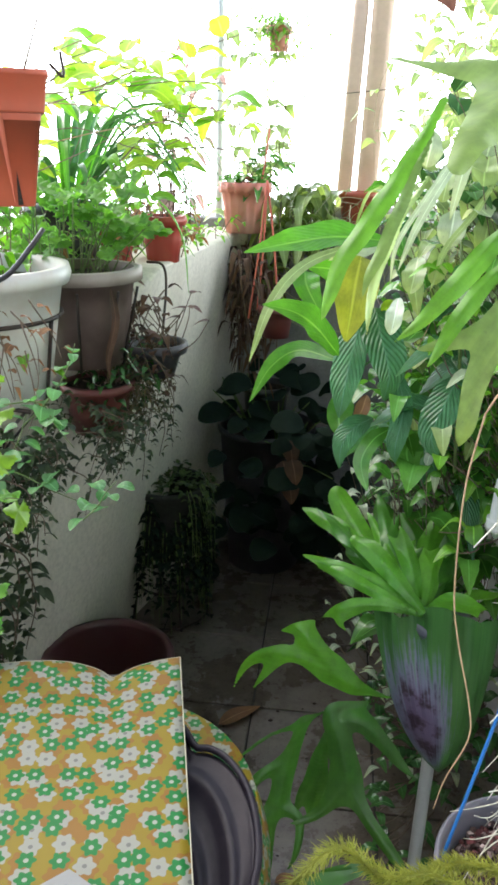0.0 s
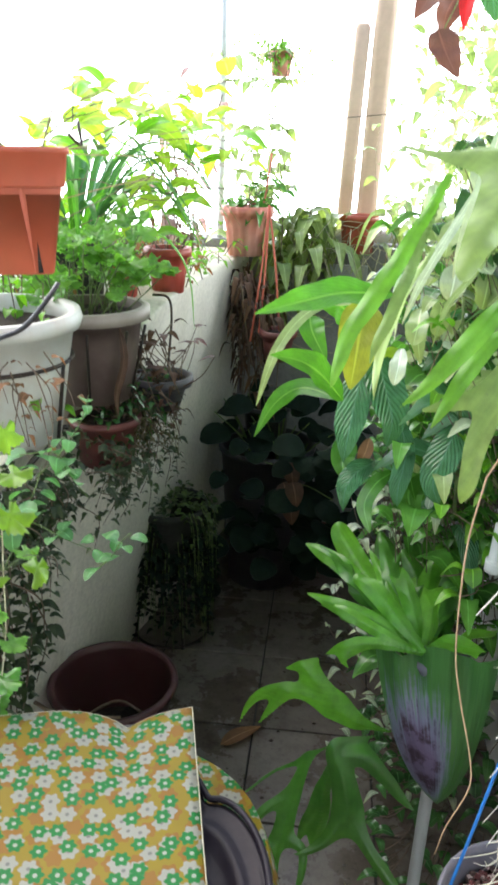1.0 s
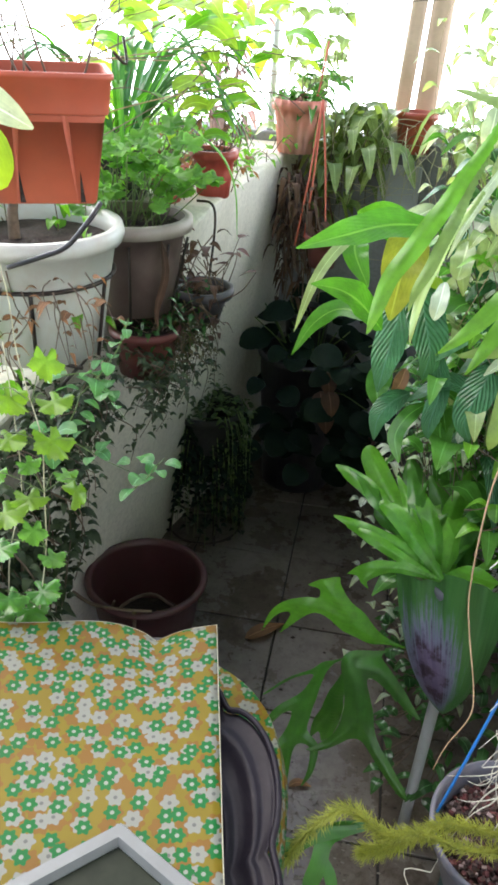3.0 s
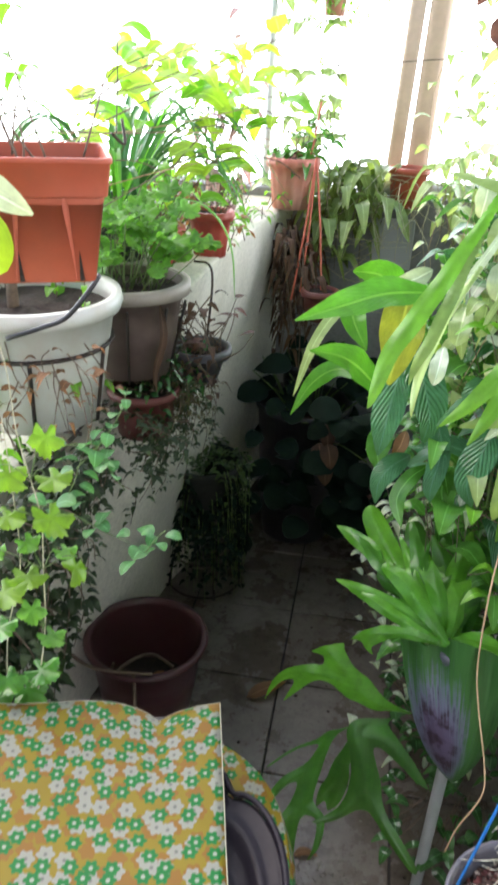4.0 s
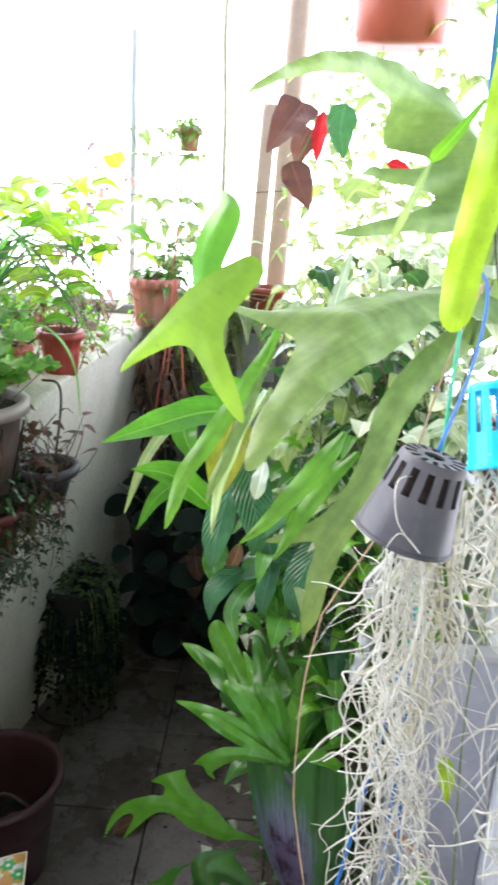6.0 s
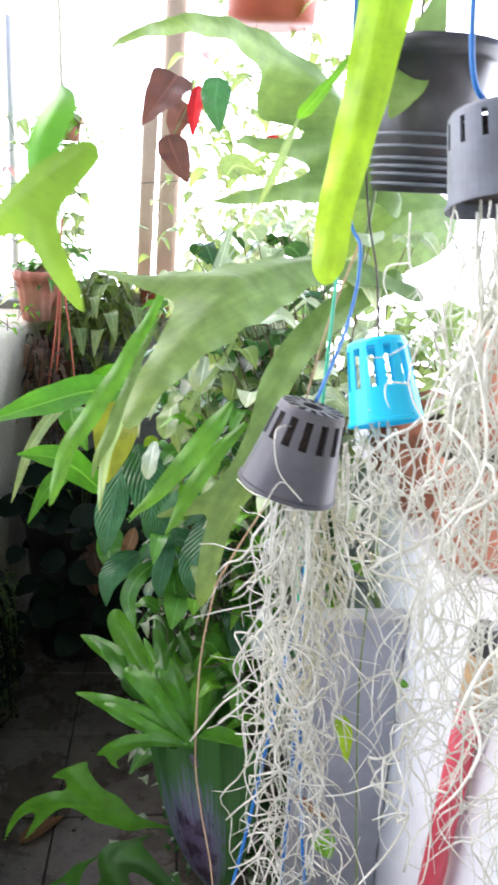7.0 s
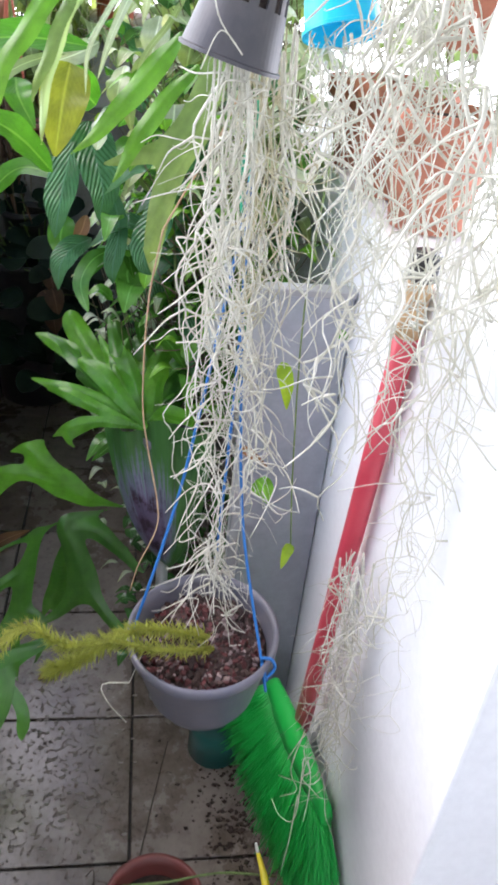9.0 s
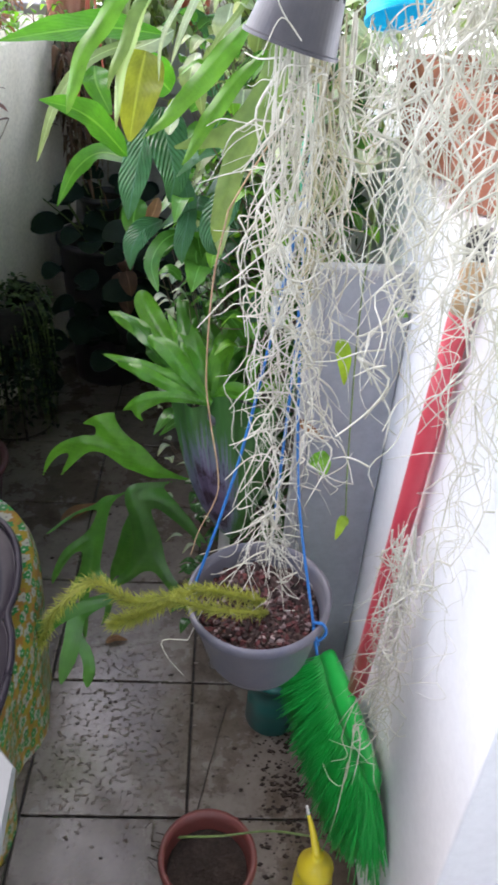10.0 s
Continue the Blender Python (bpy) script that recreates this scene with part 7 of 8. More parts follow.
# ---- orchids' net pots and their roots ----
def net_pot(name, top, bot, r_top, r_bot, material, label, slots, slot0, gap=(1, 2)):
    """An upturned slotted basket."""
    t = thing(name, bot, label, "orchid pot")
    ax = (Vector(top) - Vector(bot))
    h = ax.length
    q = ax.to_track_quat("Z", "Y").to_matrix()
    m = Mesh()
    segs = slots * 4
    levels = [(r_bot + 0.002, 0.0), (r_bot + 0.002, h * 0.04), (r_bot, h * 0.05), (r_bot + (r_top - r_bot) * slot0, h * slot0), (r_bot + (r_top - r_bot) * 0.90, h * 0.90), (r_top, h * 0.96), (r_top * 0.94, h)]
    for r, z in levels:
        for k in range(segs):
            a = 2 * math.pi * k / segs
            m.v.append(tuple(Vector(bot) + q @ Vector((r * math.cos(a), r * math.sin(a), z))))
    for i in range(len(levels) - 1):
        for k in range(segs):
            if i == 3 and k % 4 in gap:
                continue
            k2 = (k + 1) % segs
            m.f.append((i * segs + k, i * segs + k2, (i + 1) * segs + k2, (i + 1) * segs + k))
    o = (len(levels) - 1) * segs
    inner = len(m.v)
    for rr in (0.55, 0.32):
        for k in range(segs):
            a = 2 * math.pi * k / segs
            m.v.append(tuple(Vector(bot) + q @ Vector((r_top * rr * math.cos(a), r_top * rr * math.sin(a), h))))
    for k in range(segs):
        k2 = (k + 1) % segs
        if k % 4 in (0, 3):
            m.f.append((o + k, o + k2, inner + k2, inner + k))
        m.f.append((inner + k, inner + k2, inner + segs + k2, inner + segs + k))
    m.uv = [(p[0], p[1]) for p in m.v]
    ob = part("basket", m, material, t, smooth=False)
    md = ob.modifiers.new("thickness", "SOLIDIFY")
    md.thickness = 0.0022
    if material is M_CYAN:
        return t
    m = Mesh()
    lathe(m, (0, 0, 0), [(0.001, h * 0.12), (r_bot * 0.80, h * 0.14), (r_top * 0.82, h * 0.86), (0.001, h * 0.90)], 20)
    m.v = [tuple(Vector(bot) + q @ Vector(p)) for p in m.v]
    part("filling", m, M_SOIL, t, "dark fibre filling")
    return t


def roots(parent, top, bottom, count, spread, seed, material, r=0.0016, curl=0.02, top_spread=0.03, branch=2):
    """A hank of aerial roots hanging from top towards bottom, wandering, kinking and forking sideways."""
    rng = random.Random(seed)
    m = Mesh()
    a, b = Vector(top), Vector(bottom)
    for k in range(count):
        u = rng.uniform(0.35, 1.0) if k % 3 else rng.uniform(0.8, 1.05)
        p = a + Vector((rng.gauss(0, top_spread), rng.gauss(0, top_spread), rng.uniform(-0.03, 0.02)))
        e = a.lerp(b, u) + Vector((rng.gauss(0, spread), rng.gauss(0, spread), 0))
        n = max(5, int((p - e).length / 0.035))
        drift = Vector((0, 0, 0))
        pts = []
        for i in range(n + 1):
            s = i / n
            drift = drift * 0.72 + Vector((rng.gauss(0, 1), rng.gauss(0, 1), rng.gauss(0, 0.5))) * curl * 0.42
            pts.append(p.lerp(e, s) + drift * min(1, s * 3))
        rr = r * rng.choice((0.55, 0.8, 1.1, 1.7))
        tube(m, pts, rr, rr * 0.45, 5, n * 3)
        for j in range(branch):
            q = pts[rng.randint(1, n)]
            h = rng.uniform(0, 6.28)
            d = Vector((math.cos(h), math.sin(h), rng.uniform(-1.2, 0.25))).normalized()
            ln = rng.uniform(0.02, 0.075)
            w = Vector((math.cos(h + 1.6), math.sin(h + 1.6), 0)) * rng.gauss(0, 0.012)
            tube(m, [q, q + d * ln * 0.35 + w, q + d * ln * 0.7 + w * 0.3 - Vector((0, 0, 0.006)), q + d * ln - w - Vector((0, 0, rng.uniform(0, 0.03)))], rr * 0.85, rr * 0.4, 4, 9)
    return part("root_hank", m, material, parent, "long pale hanging aerial roots", kind="stuff")


t = net_pot("grey_net_pot", (0.385, 0.851, 1.338), (0.367, 0.850, 1.266), 0.028, 0.041, M_NETPOT, "upturned charcoal slotted net pot with a hank of aerial roots", 14, 0.58)
roots(t, (0.368, 0.852, 1.285), (0.392, 0.880, 0.68), 23, 0.013, 301, M_ROOT, 0.0009, 0.027, 0.012, 7)
roots(t, (0.412, 0.885, 1.275), (0.424, 0.895, 0.72), 18, 0.012, 302, M_ROOT, 0.0009, 0.027, 0.012, 7)
roots(t, (0.41, 0.90, 1.27), (0.415, 0.91, 0.98), 16, 0.014, 303, M_ROOTOLD, 0.0009, 0.024, 0.014, 3)
m = Mesh()
tube(m, [(0.376, 0.852, 1.32), (0.35, 0.81, 1.33), (0.352, 0.80, 1.30), (0.372, 0.80, 1.275), (0.355, 0.802, 1.29), (0.342, 0.81, 1.262)], 0.0006, 0.0005, 5, 30)
part("loose_root", m, M_ROOT, t)
for mt, pts, lab in ((M_GREENCORD, [(0.449, 1.137, 1.95), (0.437, 1.051, 1.517), (0.410, 0.935, 1.346), (0.404, 0.920, 1.235), (0.403, 0.917, 1.182), (0.401, 0.907, 1.153)], "green twine"),
                     (M_GREENCORD, [(0.403, 0.915, 1.20), (0.392, 0.905, 1.17), (0.395, 0.90, 1.13)], "green twine"),
                     (M_BLUECORD, [(0.441, 1.138, 1.95), (0.440, 1.056, 1.532), (0.451, 1.016, 1.453), (0.432, 0.960, 1.390), (0.388, 0.855, 1.342)], "twisted blue twine")):
    m = Mesh()
    tube(m, pts, 0.0018, sides=6, n=40)
    part("cord", m, mt, t, lab)
t = net_pot("cyan_net_pot", (0.479, 1.026, 1.362), (0.490, 0.992, 1.283), 0.031, 0.038, M_CYAN, "bright cyan slotted net pot hung on a wire", 12, 0.42)
roots(t, (0.488, 0.99, 1.285), (0.50, 0.985, 1.10), 16, 0.022, 304, M_ROOT, 0.0010, 0.026, 0.016, 4)
m = Mesh()
tube(m, [(0.478, 1.244, 1.95), (0.487, 1.187, 1.556), (0.496, 1.118, 1.423), (0.482, 1.03, 1.365)], 0.0013, sides=6, n=40)
part("hook_wire", m, M_WIRE, t)
t = net_pot("dark_net_pot", (0.494, 0.832, 1.566), (0.500, 0.812, 1.502), 0.031, 0.035, M_BAND, "blue-grey net pot hung overhead with trailing roots", 12, 0.62, (1,))
roots(t, (0.498, 0.80, 1.50), (0.505, 0.78, 0.94), 38, 0.020, 305, M_ROOT, 0.0012, 0.040, 0.020, 3)
roots(t, (0.500, 0.80, 1.40), (0.500, 0.80, 0.86), 15, 0.018, 306, M_ROOT, 0.0013, 0.045, 0.022, 4)
m = Mesh()
tube(m, [(0.494, 0.827, 1.565), (0.47, 0.82, 1.60), (0.45, 0.80, 1.75), (0.42, 0.78, 1.95)], 0.002, sides=6, n=30)
part("cord", m, M_BLUECORD, t)
t = pot("black_nursery_pot", (0.538, 1.140, 1.512), 0.068, 0.050, 0.150, M_BLACK, "black nursery pot on the rack overhead", soil=0.9, seed=311)
for z, rr in ((1.520, 0.0512), (1.530, 0.0524), (1.538, 0.0534), (1.546, 0.0544), (1.558, 0.0558), (1.570, 0.0573)):
    m = Mesh()
    tube(m, [(0.538 + rr * math.cos(a), 1.14 + rr * math.sin(a), z) for a in [2 * math.pi * k / 32 for k in range(33)]], 0.0022, sides=6, n=64)
    part("moulded_band", m, M_BAND, t, "pale scuffed band")
m = Mesh()
tube(m, [(0.538, 1.205, 1.655), (0.545, 1.21, 1.75), (0.57, 1.22, 1.95)], 0.0016, sides=5)
part("hanging_wire", m, M_WIRE, t)
t = thing("wall_orchid", (0.58, 0.80, 1.07), "orchid in a hung clay pot, pale roots straggling down", "orchid")
roots(t, (0.555, 0.68, 1.24), (0.560, 0.735, 0.60), 14, 0.014, 307, M_ROOT, 0.0008, 0.026, 0.028, 6)
roots(t, (0.545, 0.72, 1.34), (0.560, 0.70, 1.06), 19, 0.03, 308, M_ROOT, 0.0013, 0.036, 0.03, 5)
roots(t, (0.562, 0.840, 0.735), (0.562, 0.800, 0.330), 22, 0.010, 309, M_ROOT, 0.0008, 0.026, 0.012, 6)
for pts in ([(0.55, 0.86, 0.40), (0.535, 0.845, 0.33), (0.545, 0.83, 0.30), (0.525, 0.84, 0.27)], [(0.55, 0.84, 0.36), (0.54, 0.80, 0.28), (0.525, 0.82, 0.25), (0.515, 0.85, 0.25)], [(0.545, 0.82, 0.30), (0.535, 0.79, 0.23), (0.53, 0.785, 0.16)]):
    m = Mesh()
    tube(m, pts, 0.0010, 0.0006, 5, 20)
    part("loose_root", m, M_ROOT, t)
m = Mesh()
lathe(m, (0.615, 0.93, 1.285), pot_profile(0.060, 0.047, 0.11), 28)
part("pot", m, M_CLAY, t)
m = Mesh()
tube(m, [(0.56, 0.93, 1.39), (0.57, 0.93, 1.62), (0.57, 0.93, 1.95)], 0.0012, sides=5)
part("hanging_wire", m, M_WIRE, t)
# hanging grey pot with tassel fern
t = thing("hanging_grey_pot", (0.39, 0.85, 0.50), "grey-blue plastic pot of coarse chips hung on blue cords", "plant pot")
tl = Euler((radians(4), radians(-3), 0)).to_matrix()
m = Mesh()
lathe(m, (0.392, 0.848, 0.505), [(0.001, 0), (0.060, 0), (0.070, 0.02), (0.088, 0.105), (0.094, 0.112), (0.095, 0.125), (0.090, 0.128), (0.086, 0.115), (0.066, 0.02), (0.001, 0.01)], 56, tilt=tl)
part("pot", m, M_GREYPOT, t)
cm = worn("bark_chips", (0.10, 0.06, 0.05), (0.05, 0.03, 0.03), 0.9, 40, 120, 0.4)
m = Mesh()
disc(m, Vector((0.392, 0.848, 0.505)) + tl @ Vector((0, 0, 0.092)), 0.081, 30, 0.003, 7, tilt=tl)
part("soil", m, M_SOIL, t)
rng = random.Random(321)
chips = [Mesh(), Mesh(), Mesh()]
for k in range(1500):
    a, r = rng.uniform(0, 6.28), 0.078 * math.sqrt(rng.random())
    p = Vector((0.392, 0.848, 0.505)) + tl @ Vector((r * math.cos(a), r * math.sin(a), 0.094 + rng.uniform(0, 0.006)))
    s = rng.uniform(0.0012, 0.0034)
    ro = Euler((rng.uniform(0, 6), rng.uniform(0, 6), rng.uniform(0, 6))).to_matrix()
    v = [p + ro @ Vector((x * s * 1.3, y * s, z * s * 0.7)) for x in (-1, 1) for y in (-1, 1) for z in (-1, 1)]
    chips[(0, 0, 1, 2, 0, 2, 0)[k % 7]].add(v, [(0, 1, 3, 2), (4, 6, 7, 5), (0, 4, 5, 1), (2, 3, 7, 6), (0, 2, 6, 4), (1, 5, 7, 3)])
part("chip_layer", chips[0], cm, t, "brown bark chips", "stuff", smooth=False)
part("chip_layer", chips[1], worn("pale_stone_chips", (0.45, 0.37, 0.35), (0.2, 0.13, 0.13), 0.9, 40, 120, 0.3), t, "pale stone chips", "stuff", smooth=False)
part("chip_layer", chips[2], worn("red_brick_chips", (0.16, 0.045, 0.045), (0.08, 0.03, 0.03), 0.9, 40, 120, 0.3), t, "red brick chips", "stuff", smooth=False)
for pts in ([(0.300, 0.848, 0.625), (0.334, 0.883, 0.735), (0.359, 0.904, 0.842), (0.394, 0.921, 1.071), (0.403, 0.917, 1.17)], [(0.461, 0.782, 0.600), (0.452, 0.790, 0.632), (0.428, 0.865, 0.754), (0.419, 0.918, 0.869), (0.405, 0.921, 1.071), (0.403, 0.917, 1.17)], [(0.406, 0.939, 0.628), (0.406, 0.925, 0.752), (0.410, 0.937, 0.950), (0.403, 0.917, 1.17)]):
    m = Mesh()
    tube(m, pts, 0.0019, sides=6, n=36)
    cord = part("cord", m, M_BLUECORD, t, "bright blue twine")
m = Mesh()
tube(m, [(0.452, 0.788, 0.634), (0.462, 0.780, 0.640), (0.468, 0.780, 0.625), (0.458, 0.776, 0.615), (0.452, 0.782, 0.630), (0.46, 0.775, 0.59)], 0.0021, sides=6, n=30)
part("knot", m, M_BLUECORD, cord)
m = Mesh()
tube(m, [(0.324, 1.052, 1.062), (0.309, 1.032, 0.977), (0.305, 0.996, 0.867), (0.312, 0.972, 0.814), (0.325, 0.935, 0.759), (0.325, 0.915, 0.728), (0.304, 0.906, 0.677), (0.294, 0.898, 0.640)], 0.0012, 0.0008, 7, 50)
tube(m, [(0.47, 1.10, 1.46), (0.44, 1.10, 1.36), (0.40, 1.08, 1.20), (0.345, 1.06, 1.10), (0.324, 1.052, 1.062)], 0.0014, 0.0012, 7, 30)
part("trailing_stem", m, M_STEM, staghorn, "long tan stem")
roots(t, (0.394, 0.882, 0.74), (0.392, 0.850, 0.595), 18, 0.034, 322, M_ROOT, 0.0009, 0.02, 0.010, 3)
t = thing("tassel_fern", (0.36, 0.83, 0.60), "yellow-green bristly tassel fern arching out of the grey pot", "fern")
rng = random.Random(331)
for pts in ([(0.398, 0.826, 0.610), (0.328, 0.790, 0.649), (0.273, 0.777, 0.679), (0.228, 0.762, 0.688), (0.186, 0.768, 0.711), (0.145, 0.751, 0.682), (0.125, 0.737, 0.640)],
            [(0.393, 0.837, 0.620), (0.306, 0.804, 0.668), (0.247, 0.769, 0.664), (0.208, 0.755, 0.657)]):
    line = spline(pts, 150)
    m = Mesh()
    tube(m, pts, 0.003, 0.002, 6, 40)
    for i in range(1, 150):
        p = line[i]
        tn = (line[i] - line[i - 1]).normalized()
        for j in range(12):
            d = (rnd_dir(rng) + tn * 0.7).normalized()
            ln = rng.uniform(0.008, 0.018)
            blade(m, [p, p + d * ln * 0.5, p + d * ln + tn * 0.003], 0.0013, "lance", 2, fold=0.1, cols=2, seed=j)
    part("tassel", m, L_MOSS, t)

for pts, w in (([(0.215, 0.77, 0.690), (0.170, 0.762, 0.668), (0.160, 0.742, 0.63), (0.148, 0.724, 0.585)], 0.020), ([(0.20, 0.765, 0.684), (0.15, 0.752, 0.672), (0.122, 0.74, 0.645), (0.105, 0.73, 0.61)], 0.017), ([(0.165, 0.752, 0.645), (0.180, 0.738, 0.61), (0.178, 0.728, 0.575)], 0.014), ([(0.14, 0.748, 0.66), (0.112, 0.742, 0.662), (0.088, 0.735, 0.645)], 0.013)):
    leaf(t, pts, w, "ribbon", L_STAGDK, up=(0.2, -0.6, 0.7))

# ---- floor things on the right ----
t = pot("teal_pot", (0.463, 1.125, 0.0), 0.050, 0.052, 0.15, M_TEAL, "small dark teal pot standing on the floor", soil=0.9, seed=341)
t = pot("red_floor_pot", (0.338, 0.765, 0.0), 0.074, 0.055, 0.13, M_REDOLD, "dull red plastic pot on the tiled floor", soil=0.7, seed=342, lip=0.005)
m = Mesh()
tube(m, [(0.29, 0.80, 0.118), (0.36, 0.79, 0.142), (0.44, 0.80, 0.14), (0.53, 0.80, 0.12)], 0.0022, 0.0016, 6)
part("green_shoot", m, M_GSTEM, t)
t = thing("yellow_bottle", (0.515, 0.78, 0.0), "yellow plastic squeeze bottle with a nozzle on the floor", "bottle")
m = Mesh()
lathe(m, (0.515, 0.775, 0.0), [(0.001, 0), (0.030, 0), (0.032, 0.006), (0.032, 0.05), (0.026, 0.06), (0.030, 0.07), (0.030, 0.085), (0.018, 0.10), (0.011, 0.108), (0.011, 0.115), (0.001, 0.115)], 28)
part("body", m, M_YELLOW, t)
m = Mesh()
tube(m, [(0.515, 0.775, 0.11), (0.508, 0.80, 0.135), (0.500, 0.82, 0.155)], 0.008, 0.003, 10)
nozzle = part("nozzle", m, M_YELLOW, t)
m = Mesh()
tube(m, [(0.500, 0.82, 0.155), (0.497, 0.83, 0.165)], 0.003, 0.002, 8)
part("cap", m, M_PVC, nozzle)

# broom leaning on the wall
t = thing("broom", (0.555, 0.90, 0.10), "green-bristled broom with a red stick leaning on the white wall", "broom")
j = Vector((0.572, 0.945, 0.290))
top = Vector((0.586, 0.890, 1.105))
m = Mesh()
tube(m, [j, j.lerp(top, 0.885)], 0.0140, sides=16)
stick = part("stick", m, M_STICKRED, t, "red plastic-sleeved stick")
m = Mesh()
tube(m, [j.lerp(top, 0.885), j.lerp(top, 0.97)], 0.0137, sides=16)
part("stick_end", m, M_STICKYEL, stick, "bare wooden stick end")
m = Mesh()
tube(m, [j.lerp(top, 0.965), j.lerp(top, 1.0)], 0.0150, sides=16)
part("cap", m, M_BLACK, stick, "black plastic cap")
h0, h1 = Vector((0.540, 1.045, 0.285)), Vector((0.578, 0.775, 0.318))
ends = spline([(0.474, 1.075, 0.165), (0.486, 0.985, 0.150), (0.512, 0.890, 0.135), (0.545, 0.800, 0.120), (0.575, 0.735, 0.165)], 40)
d = (h1 - h0).normalized()
m = Mesh()
verts, faces = [], []
for i in range(17):
    q = i / 16
    p = h0.lerp(h1, q)
    dn = (ends[int(q * 40)] - p).normalized()
    side = d.cross(dn).normalized()
    k = 0.7 + 0.3 * math.sin(math.pi * min(1, max(0, q)))
    verts += [p + dn * a * k + side * c * k for a, c in ((-0.022, 0.0), (-0.018, 0.009), (0.004, 0.012), (0.022, 0.010), (0.022, -0.010), (0.004, -0.012), (-0.018, -0.009))]
for i in range(16):
    for k in range(7):
        faces.append((i * 7 + k, i * 7 + (k + 1) % 7, (i + 1) * 7 + (k + 1) % 7, (i + 1) * 7 + k))
faces += [tuple(range(7))[::-1], tuple(range(112, 119))]
m.add(verts, faces)
head = part("head", m, M_BRISTLE, t)
m = Mesh()
rng = random.Random(351)
for k in range(2400):
    q = rng.random()
    p = h0.lerp(h1, q)
    tip = ends[min(40, int(q * 40))]
    dn = (tip - p).normalized()
    side = d.cross(dn).normalized()
    if k % 6 == 0:
        q = min(1.0, max(0.0, rng.gauss(0.97, 0.05)))
        p = h0.lerp(h1, q)
        tip = Vector((0.578, rng.uniform(0.69, 0.76), rng.uniform(0.16, 0.27)))
    p = p + dn * 0.015 + side * rng.uniform(-0.009, 0.009)
    e = p.lerp(tip, rng.uniform(0.80, 1.02)) + side * rng.gauss(0, 0.012) + d * rng.gauss(0, 0.006)
    e.x = min(e.x, 0.592)
    tube(m, [p, p.lerp(e, 0.5) + rnd_dir(rng) * 0.003, e], 0.0012, 0.0007, 4, 3)
part("bristles", m, M_BRISTLE, head, "bright green plastic bristles", "stuff")

# pots on the east wall
for at, r, h, sd in (((0.662, 1.12, 1.068), 0.068, 0.14, 361), ((0.66, 1.28, 1.068), 0.072, 0.15, 362), ((0.655, 1.45, 1.068), 0.065, 0.13, 363)):
    t = pot("clay_pot", at, r, r * 0.72, h, M_CLAY, "terracotta clay pot on the low white wall", soil=0.9, seed=sd, lip=0.007, lip_h=0.03)
    lv, st = Mesh(), Mesh()
    rng = random.Random(sd)
    scatter_leaves(lv, st, rng, (at[0], at[1], at[2] + h + 0.06), (0.08, 0.09, 0.09), 34, 0.055, 0.03, "ovate", 0.3, root=(at[0], at[1], at[2] + h))
    part("foliage", lv, L_HOYA, t, kind="stuff")
    part("stem", st, M_TWIG, t, kind="stuff")
t = pot("terracotta_top_pot", (0.415, 1.64, 1.765), 0.082, 0.070, 0.15, M_TERRA, "terracotta plastic pot hung high on the rack", soil=0.9, seed=371, lip=0.006)
m = Mesh()
tube(m, [(0.40, 1.57, 1.90), (0.40, 1.6, 1.95)], 0.002, sides=5)
part("hanging_wire", m, M_WIRE, t)
m = Mesh()
v = [(0.50, 0.66, 1.285), (0.56, 0.56, 1.285), (0.56, 0.55, 1.345), (0.50, 0.65, 1.345), (0.503, 0.662, 1.285), (0.563, 0.562, 1.285), (0.563, 0.552, 1.345), (0.503, 0.652, 1.345)]
m.add(v, [(0, 1, 2, 3), (7, 6, 5, 4), (0, 4, 5, 1), (3, 2, 6, 7), (0, 3, 7, 4), (1, 5, 6, 2)])
solid("plant_tag", m, M_PAPER, "white plastic plant tag hanging among the roots", "tag", smooth=False)

# yellow and green leaves hanging among the roots
t = thing("vanilla_vine", (0.50, 1.0, 0.6), "thin vine with a few yellow-green leaves among the roots", "plant")
for pts, w, mt in (([(0.470, 0.985, 0.93), (0.478, 0.98, 0.905), (0.482, 0.975, 0.87)], 0.020, L_LIME), ([(0.50, 0.92, 0.70), (0.495, 0.915, 0.69), (0.488, 0.905, 0.67)], 0.016, L_LIME), ([(0.535, 1.0, 0.965), (0.545, 1.0, 0.962), (0.555, 1.0, 0.957)], 0.012, L_MID), ([(0.46, 1.0, 0.745), (0.47, 0.99, 0.735), (0.475, 0.98, 0.72)], 0.03, L_FRESH), ([(0.43, 1.0, 0.80), (0.45, 0.99, 0.79), (0.47, 0.985, 0.775)], 0.012, L_DRY)):
    leaf(t, pts, w, "ovate", mt, up=(0, -1, 0.3))
m = Mesh()
tube(m, [(0.50, 1.0, 1.2), (0.49, 0.99, 1.0), (0.495, 0.95, 0.80), (0.50, 0.92, 0.70)], 0.0012, sides=5)
part("stem", m, M_GSTEM, t)

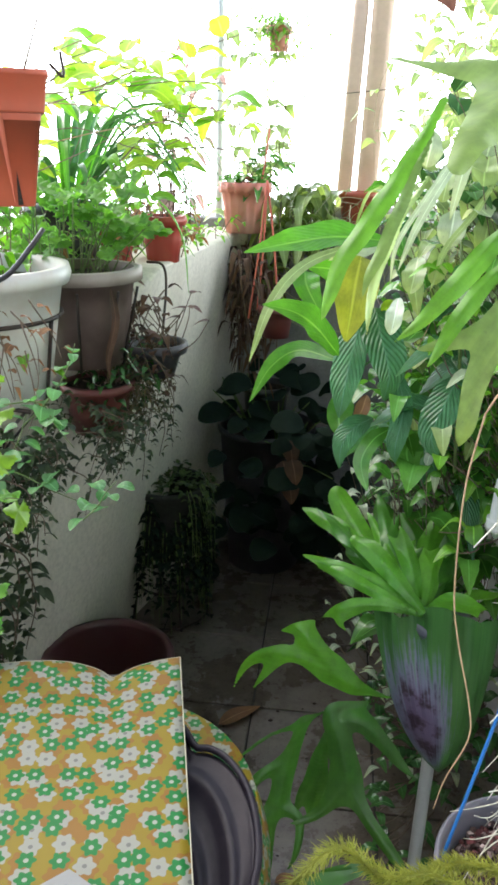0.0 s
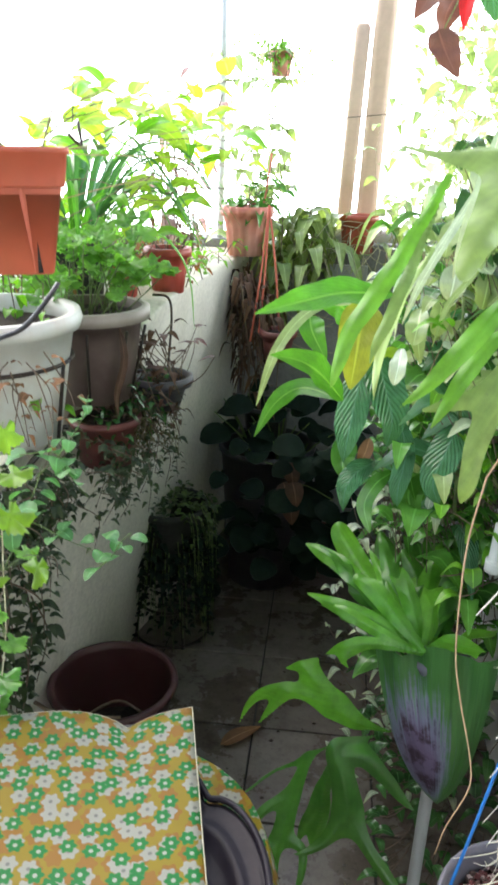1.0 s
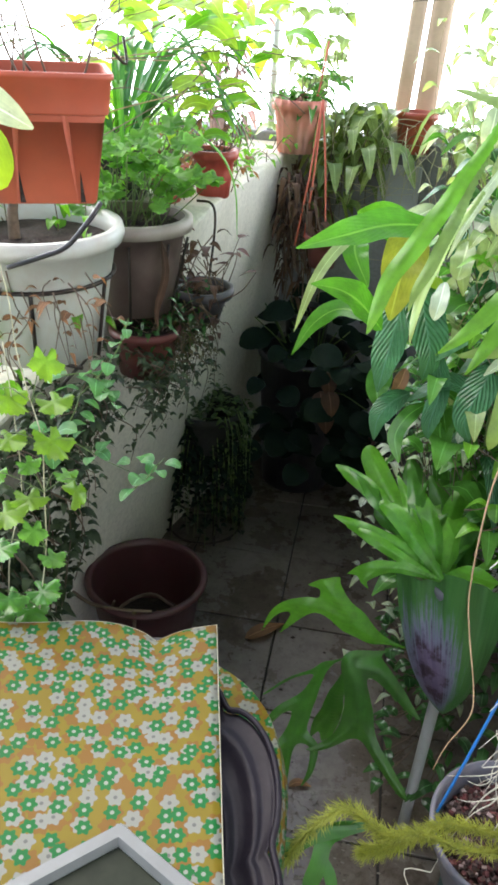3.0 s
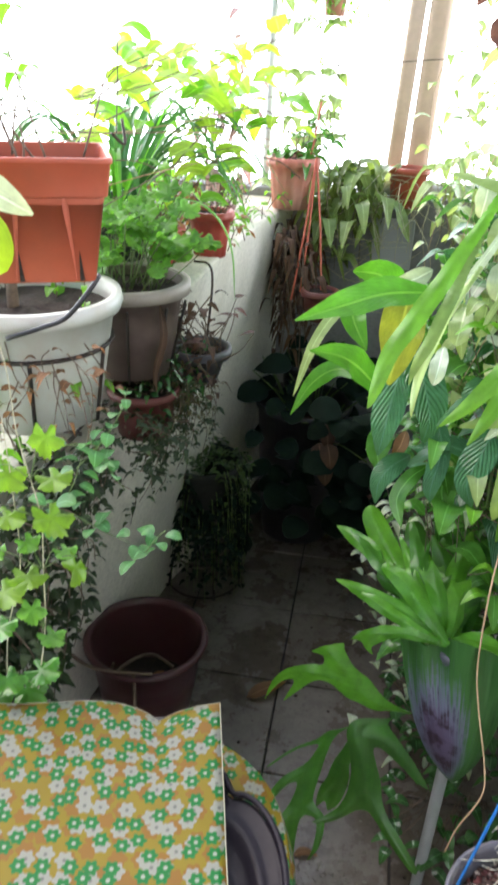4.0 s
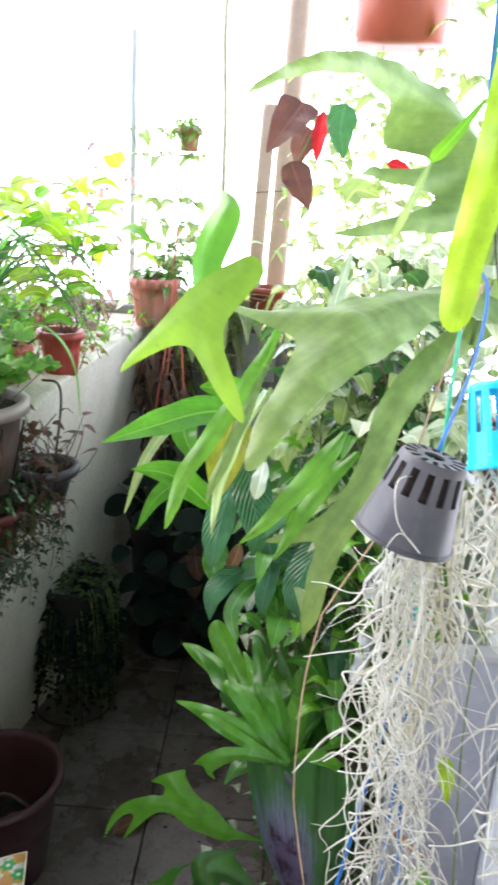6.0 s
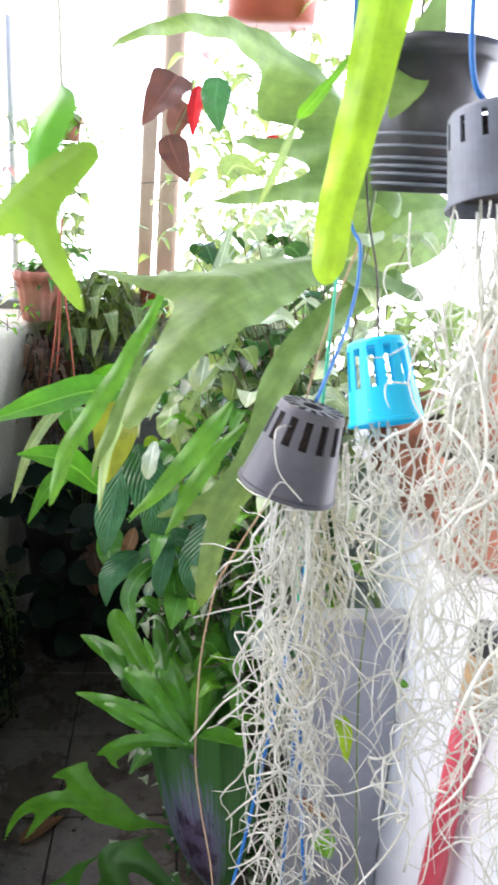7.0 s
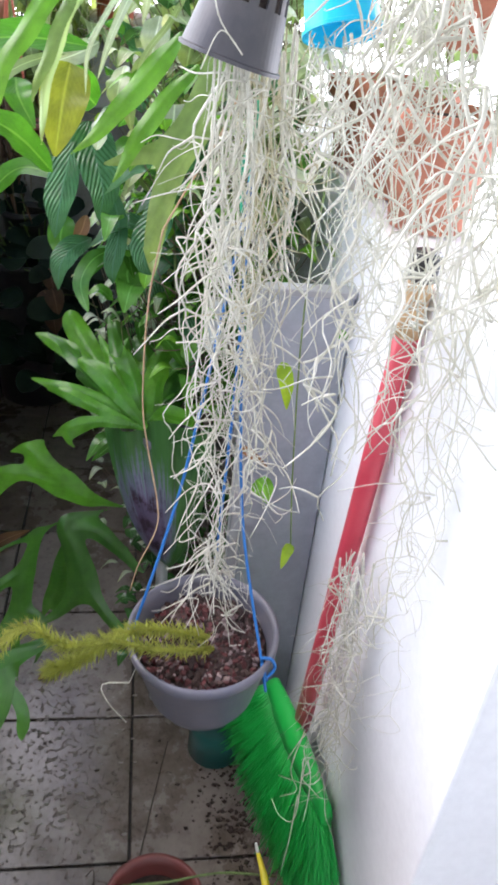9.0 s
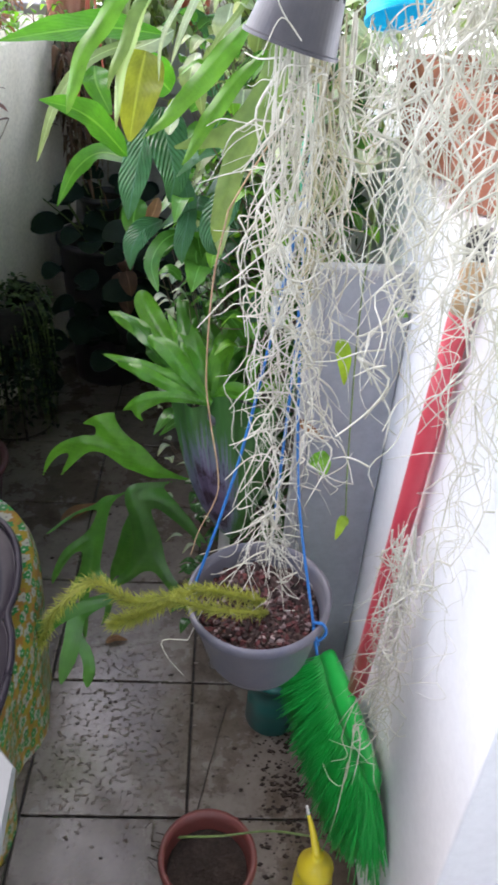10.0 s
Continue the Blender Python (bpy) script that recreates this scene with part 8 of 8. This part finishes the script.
# fallen things on the floor
rng = random.Random(381)
for pts, w in (([(-0.075, 1.72, 0.006), (-0.03, 1.75, 0.018), (0.02, 1.80, 0.006)], 0.045), ([(0.10, 1.30, 0.006), (0.12, 1.31, 0.012), (0.15, 1.31, 0.006)], 0.02)):
    m = Mesh()
    blade(m, pts, w, "lance", 10, fold=0.15)
    solid("fallen_leaf", m, L_DRY, "dry brown leaf lying on the floor tiles", "leaf", "leaves on the floor")
m = Mesh()
for k in range(620):
    if k < 520:
        x, y = rng.gauss(0.50, 0.04), rng.gauss(0.95, 0.085)
    else:
        x, y = rng.uniform(-0.1, 0.56), rng.uniform(0.6, 2.3)
    x = min(x, 0.585)
    s = 0.0008 + 0.0038 * rng.random() ** 2
    a = rng.uniform(0, 6.28)
    v = [(x + s * 1.6 * math.cos(a + q) * f, y + s * math.sin(a + q), z) for z, f in ((0.003, 1.0), (0.003 + s * 0.6, 0.7)) for q in (0, 1.3, 2.9, 4.4)]
    m.add(v, [(0, 1, 5, 4), (1, 2, 6, 5), (2, 3, 7, 6), (3, 0, 4, 7), (4, 5, 6, 7)])
solid("soil_crumbs", m, M_SOIL, "dark crumbs of spilt soil scattered over the tiles", "debris", kind="stuff", smooth=False)
m = Mesh()
for k in range(160):
    x, y = rng.gauss(0.18, 0.05), rng.gauss(1.12, 0.12)
    s = rng.uniform(0.0012, 0.004)
    a = rng.uniform(0, 6.28)
    ring = [(x + s * 1.8 * math.cos(a + q), y + s * math.sin(a + q), 0.0032) for q in (0, 1.05, 2.1, 3.15, 4.2, 5.25)]
    m.add(ring + [(x, y, 0.0034 + s * 0.55)], [(i, (i + 1) % 6, 6) for i in range(6)])
wm, nt, b = mat_base("standing_water")
b.inputs["Base Color"].default_value = (0.24, 0.215, 0.185, 1)
b.inputs["Roughness"].default_value = 0.02
b.inputs["IOR"].default_value = 1.7
ripple = noise_node(nt, 700, 2)
bump_node(nt, b, ripple.outputs[0], 1.0, 0.004)
lit = Mesh()
tube(lit, [(0.371, 1.138, 0.004), (0.345, 1.03, 0.004), (0.318, 0.91, 0.004)], 0.0011, 0.0009, 5)
solid("dry_stalk", lit, M_CORDGREY, "thin dark dry stalk lying across a floor tile", "stalk")
lit = Mesh()
rng2 = random.Random(17)
for k in range(7):
    p = Vector((0.252 + rng2.uniform(-0.012, 0.012), 0.835 + rng2.uniform(-0.02, 0.02), 0.006))
    tube(lit, [p, p + Vector((rng2.uniform(-0.02, 0.02), rng2.uniform(-0.02, 0.03), 0.012)), p + Vector((rng2.uniform(-0.02, 0.02), rng2.uniform(-0.05, 0.04), 0.004))], 0.0014, 0.0008, 5)
solid("dry_root_tangle", lit, M_CORDGREY, "small dark tangle of dead roots beside the red pot", "roots")
solid("water_drops", m, wm, "small drops and puddles of water on the tiles", "water", kind="stuff")

# ---- floor ----
m = Mesh()
box(m, -0.9, 2.0, -1.5, 3.02, -0.2, -0.004)
floor = solid("floor", m, M_GROUT, "balcony floor of square grey-brown glazed tiles with dark joints", "floor", kind="structure", smooth=False, at=(0, 0, 0))
m = Mesh()
g = 0.0026
bm = bmesh.new()
bmesh.ops.create_cube(bm, size=1, matrix=Matrix.Translation((0, 0, -0.003)) @ Matrix.Diagonal((0.3 - 2 * g, 0.3 - 2 * g, 0.010, 1)))
bmesh.ops.bevel(bm, geom=[e for e in bm.edges if all(v.co.z > 0 for v in e.verts)], offset=0.0012, segments=1, affect="EDGES")
bm.verts.ensure_lookup_table()
m.add([v.co[:] for v in bm.verts], [[v.index for v in f.verts] for f in bm.faces])
bm.free()
tile_mesh = m.data("tile", M_TILE, smooth=False)
rng = random.Random(391)
for i in range(-2, 3):
    for k in range(-5, 10):
        ob = new("tile", tile_mesh)
        ob.parent = floor
        ob.location = (0.3 * i + 0.15, 0.3 * k + 0.15, rng.uniform(-0.0008, 0.0006))
        ob.rotation_euler = (rng.uniform(-0.002, 0.002), rng.uniform(-0.002, 0.002), 0)
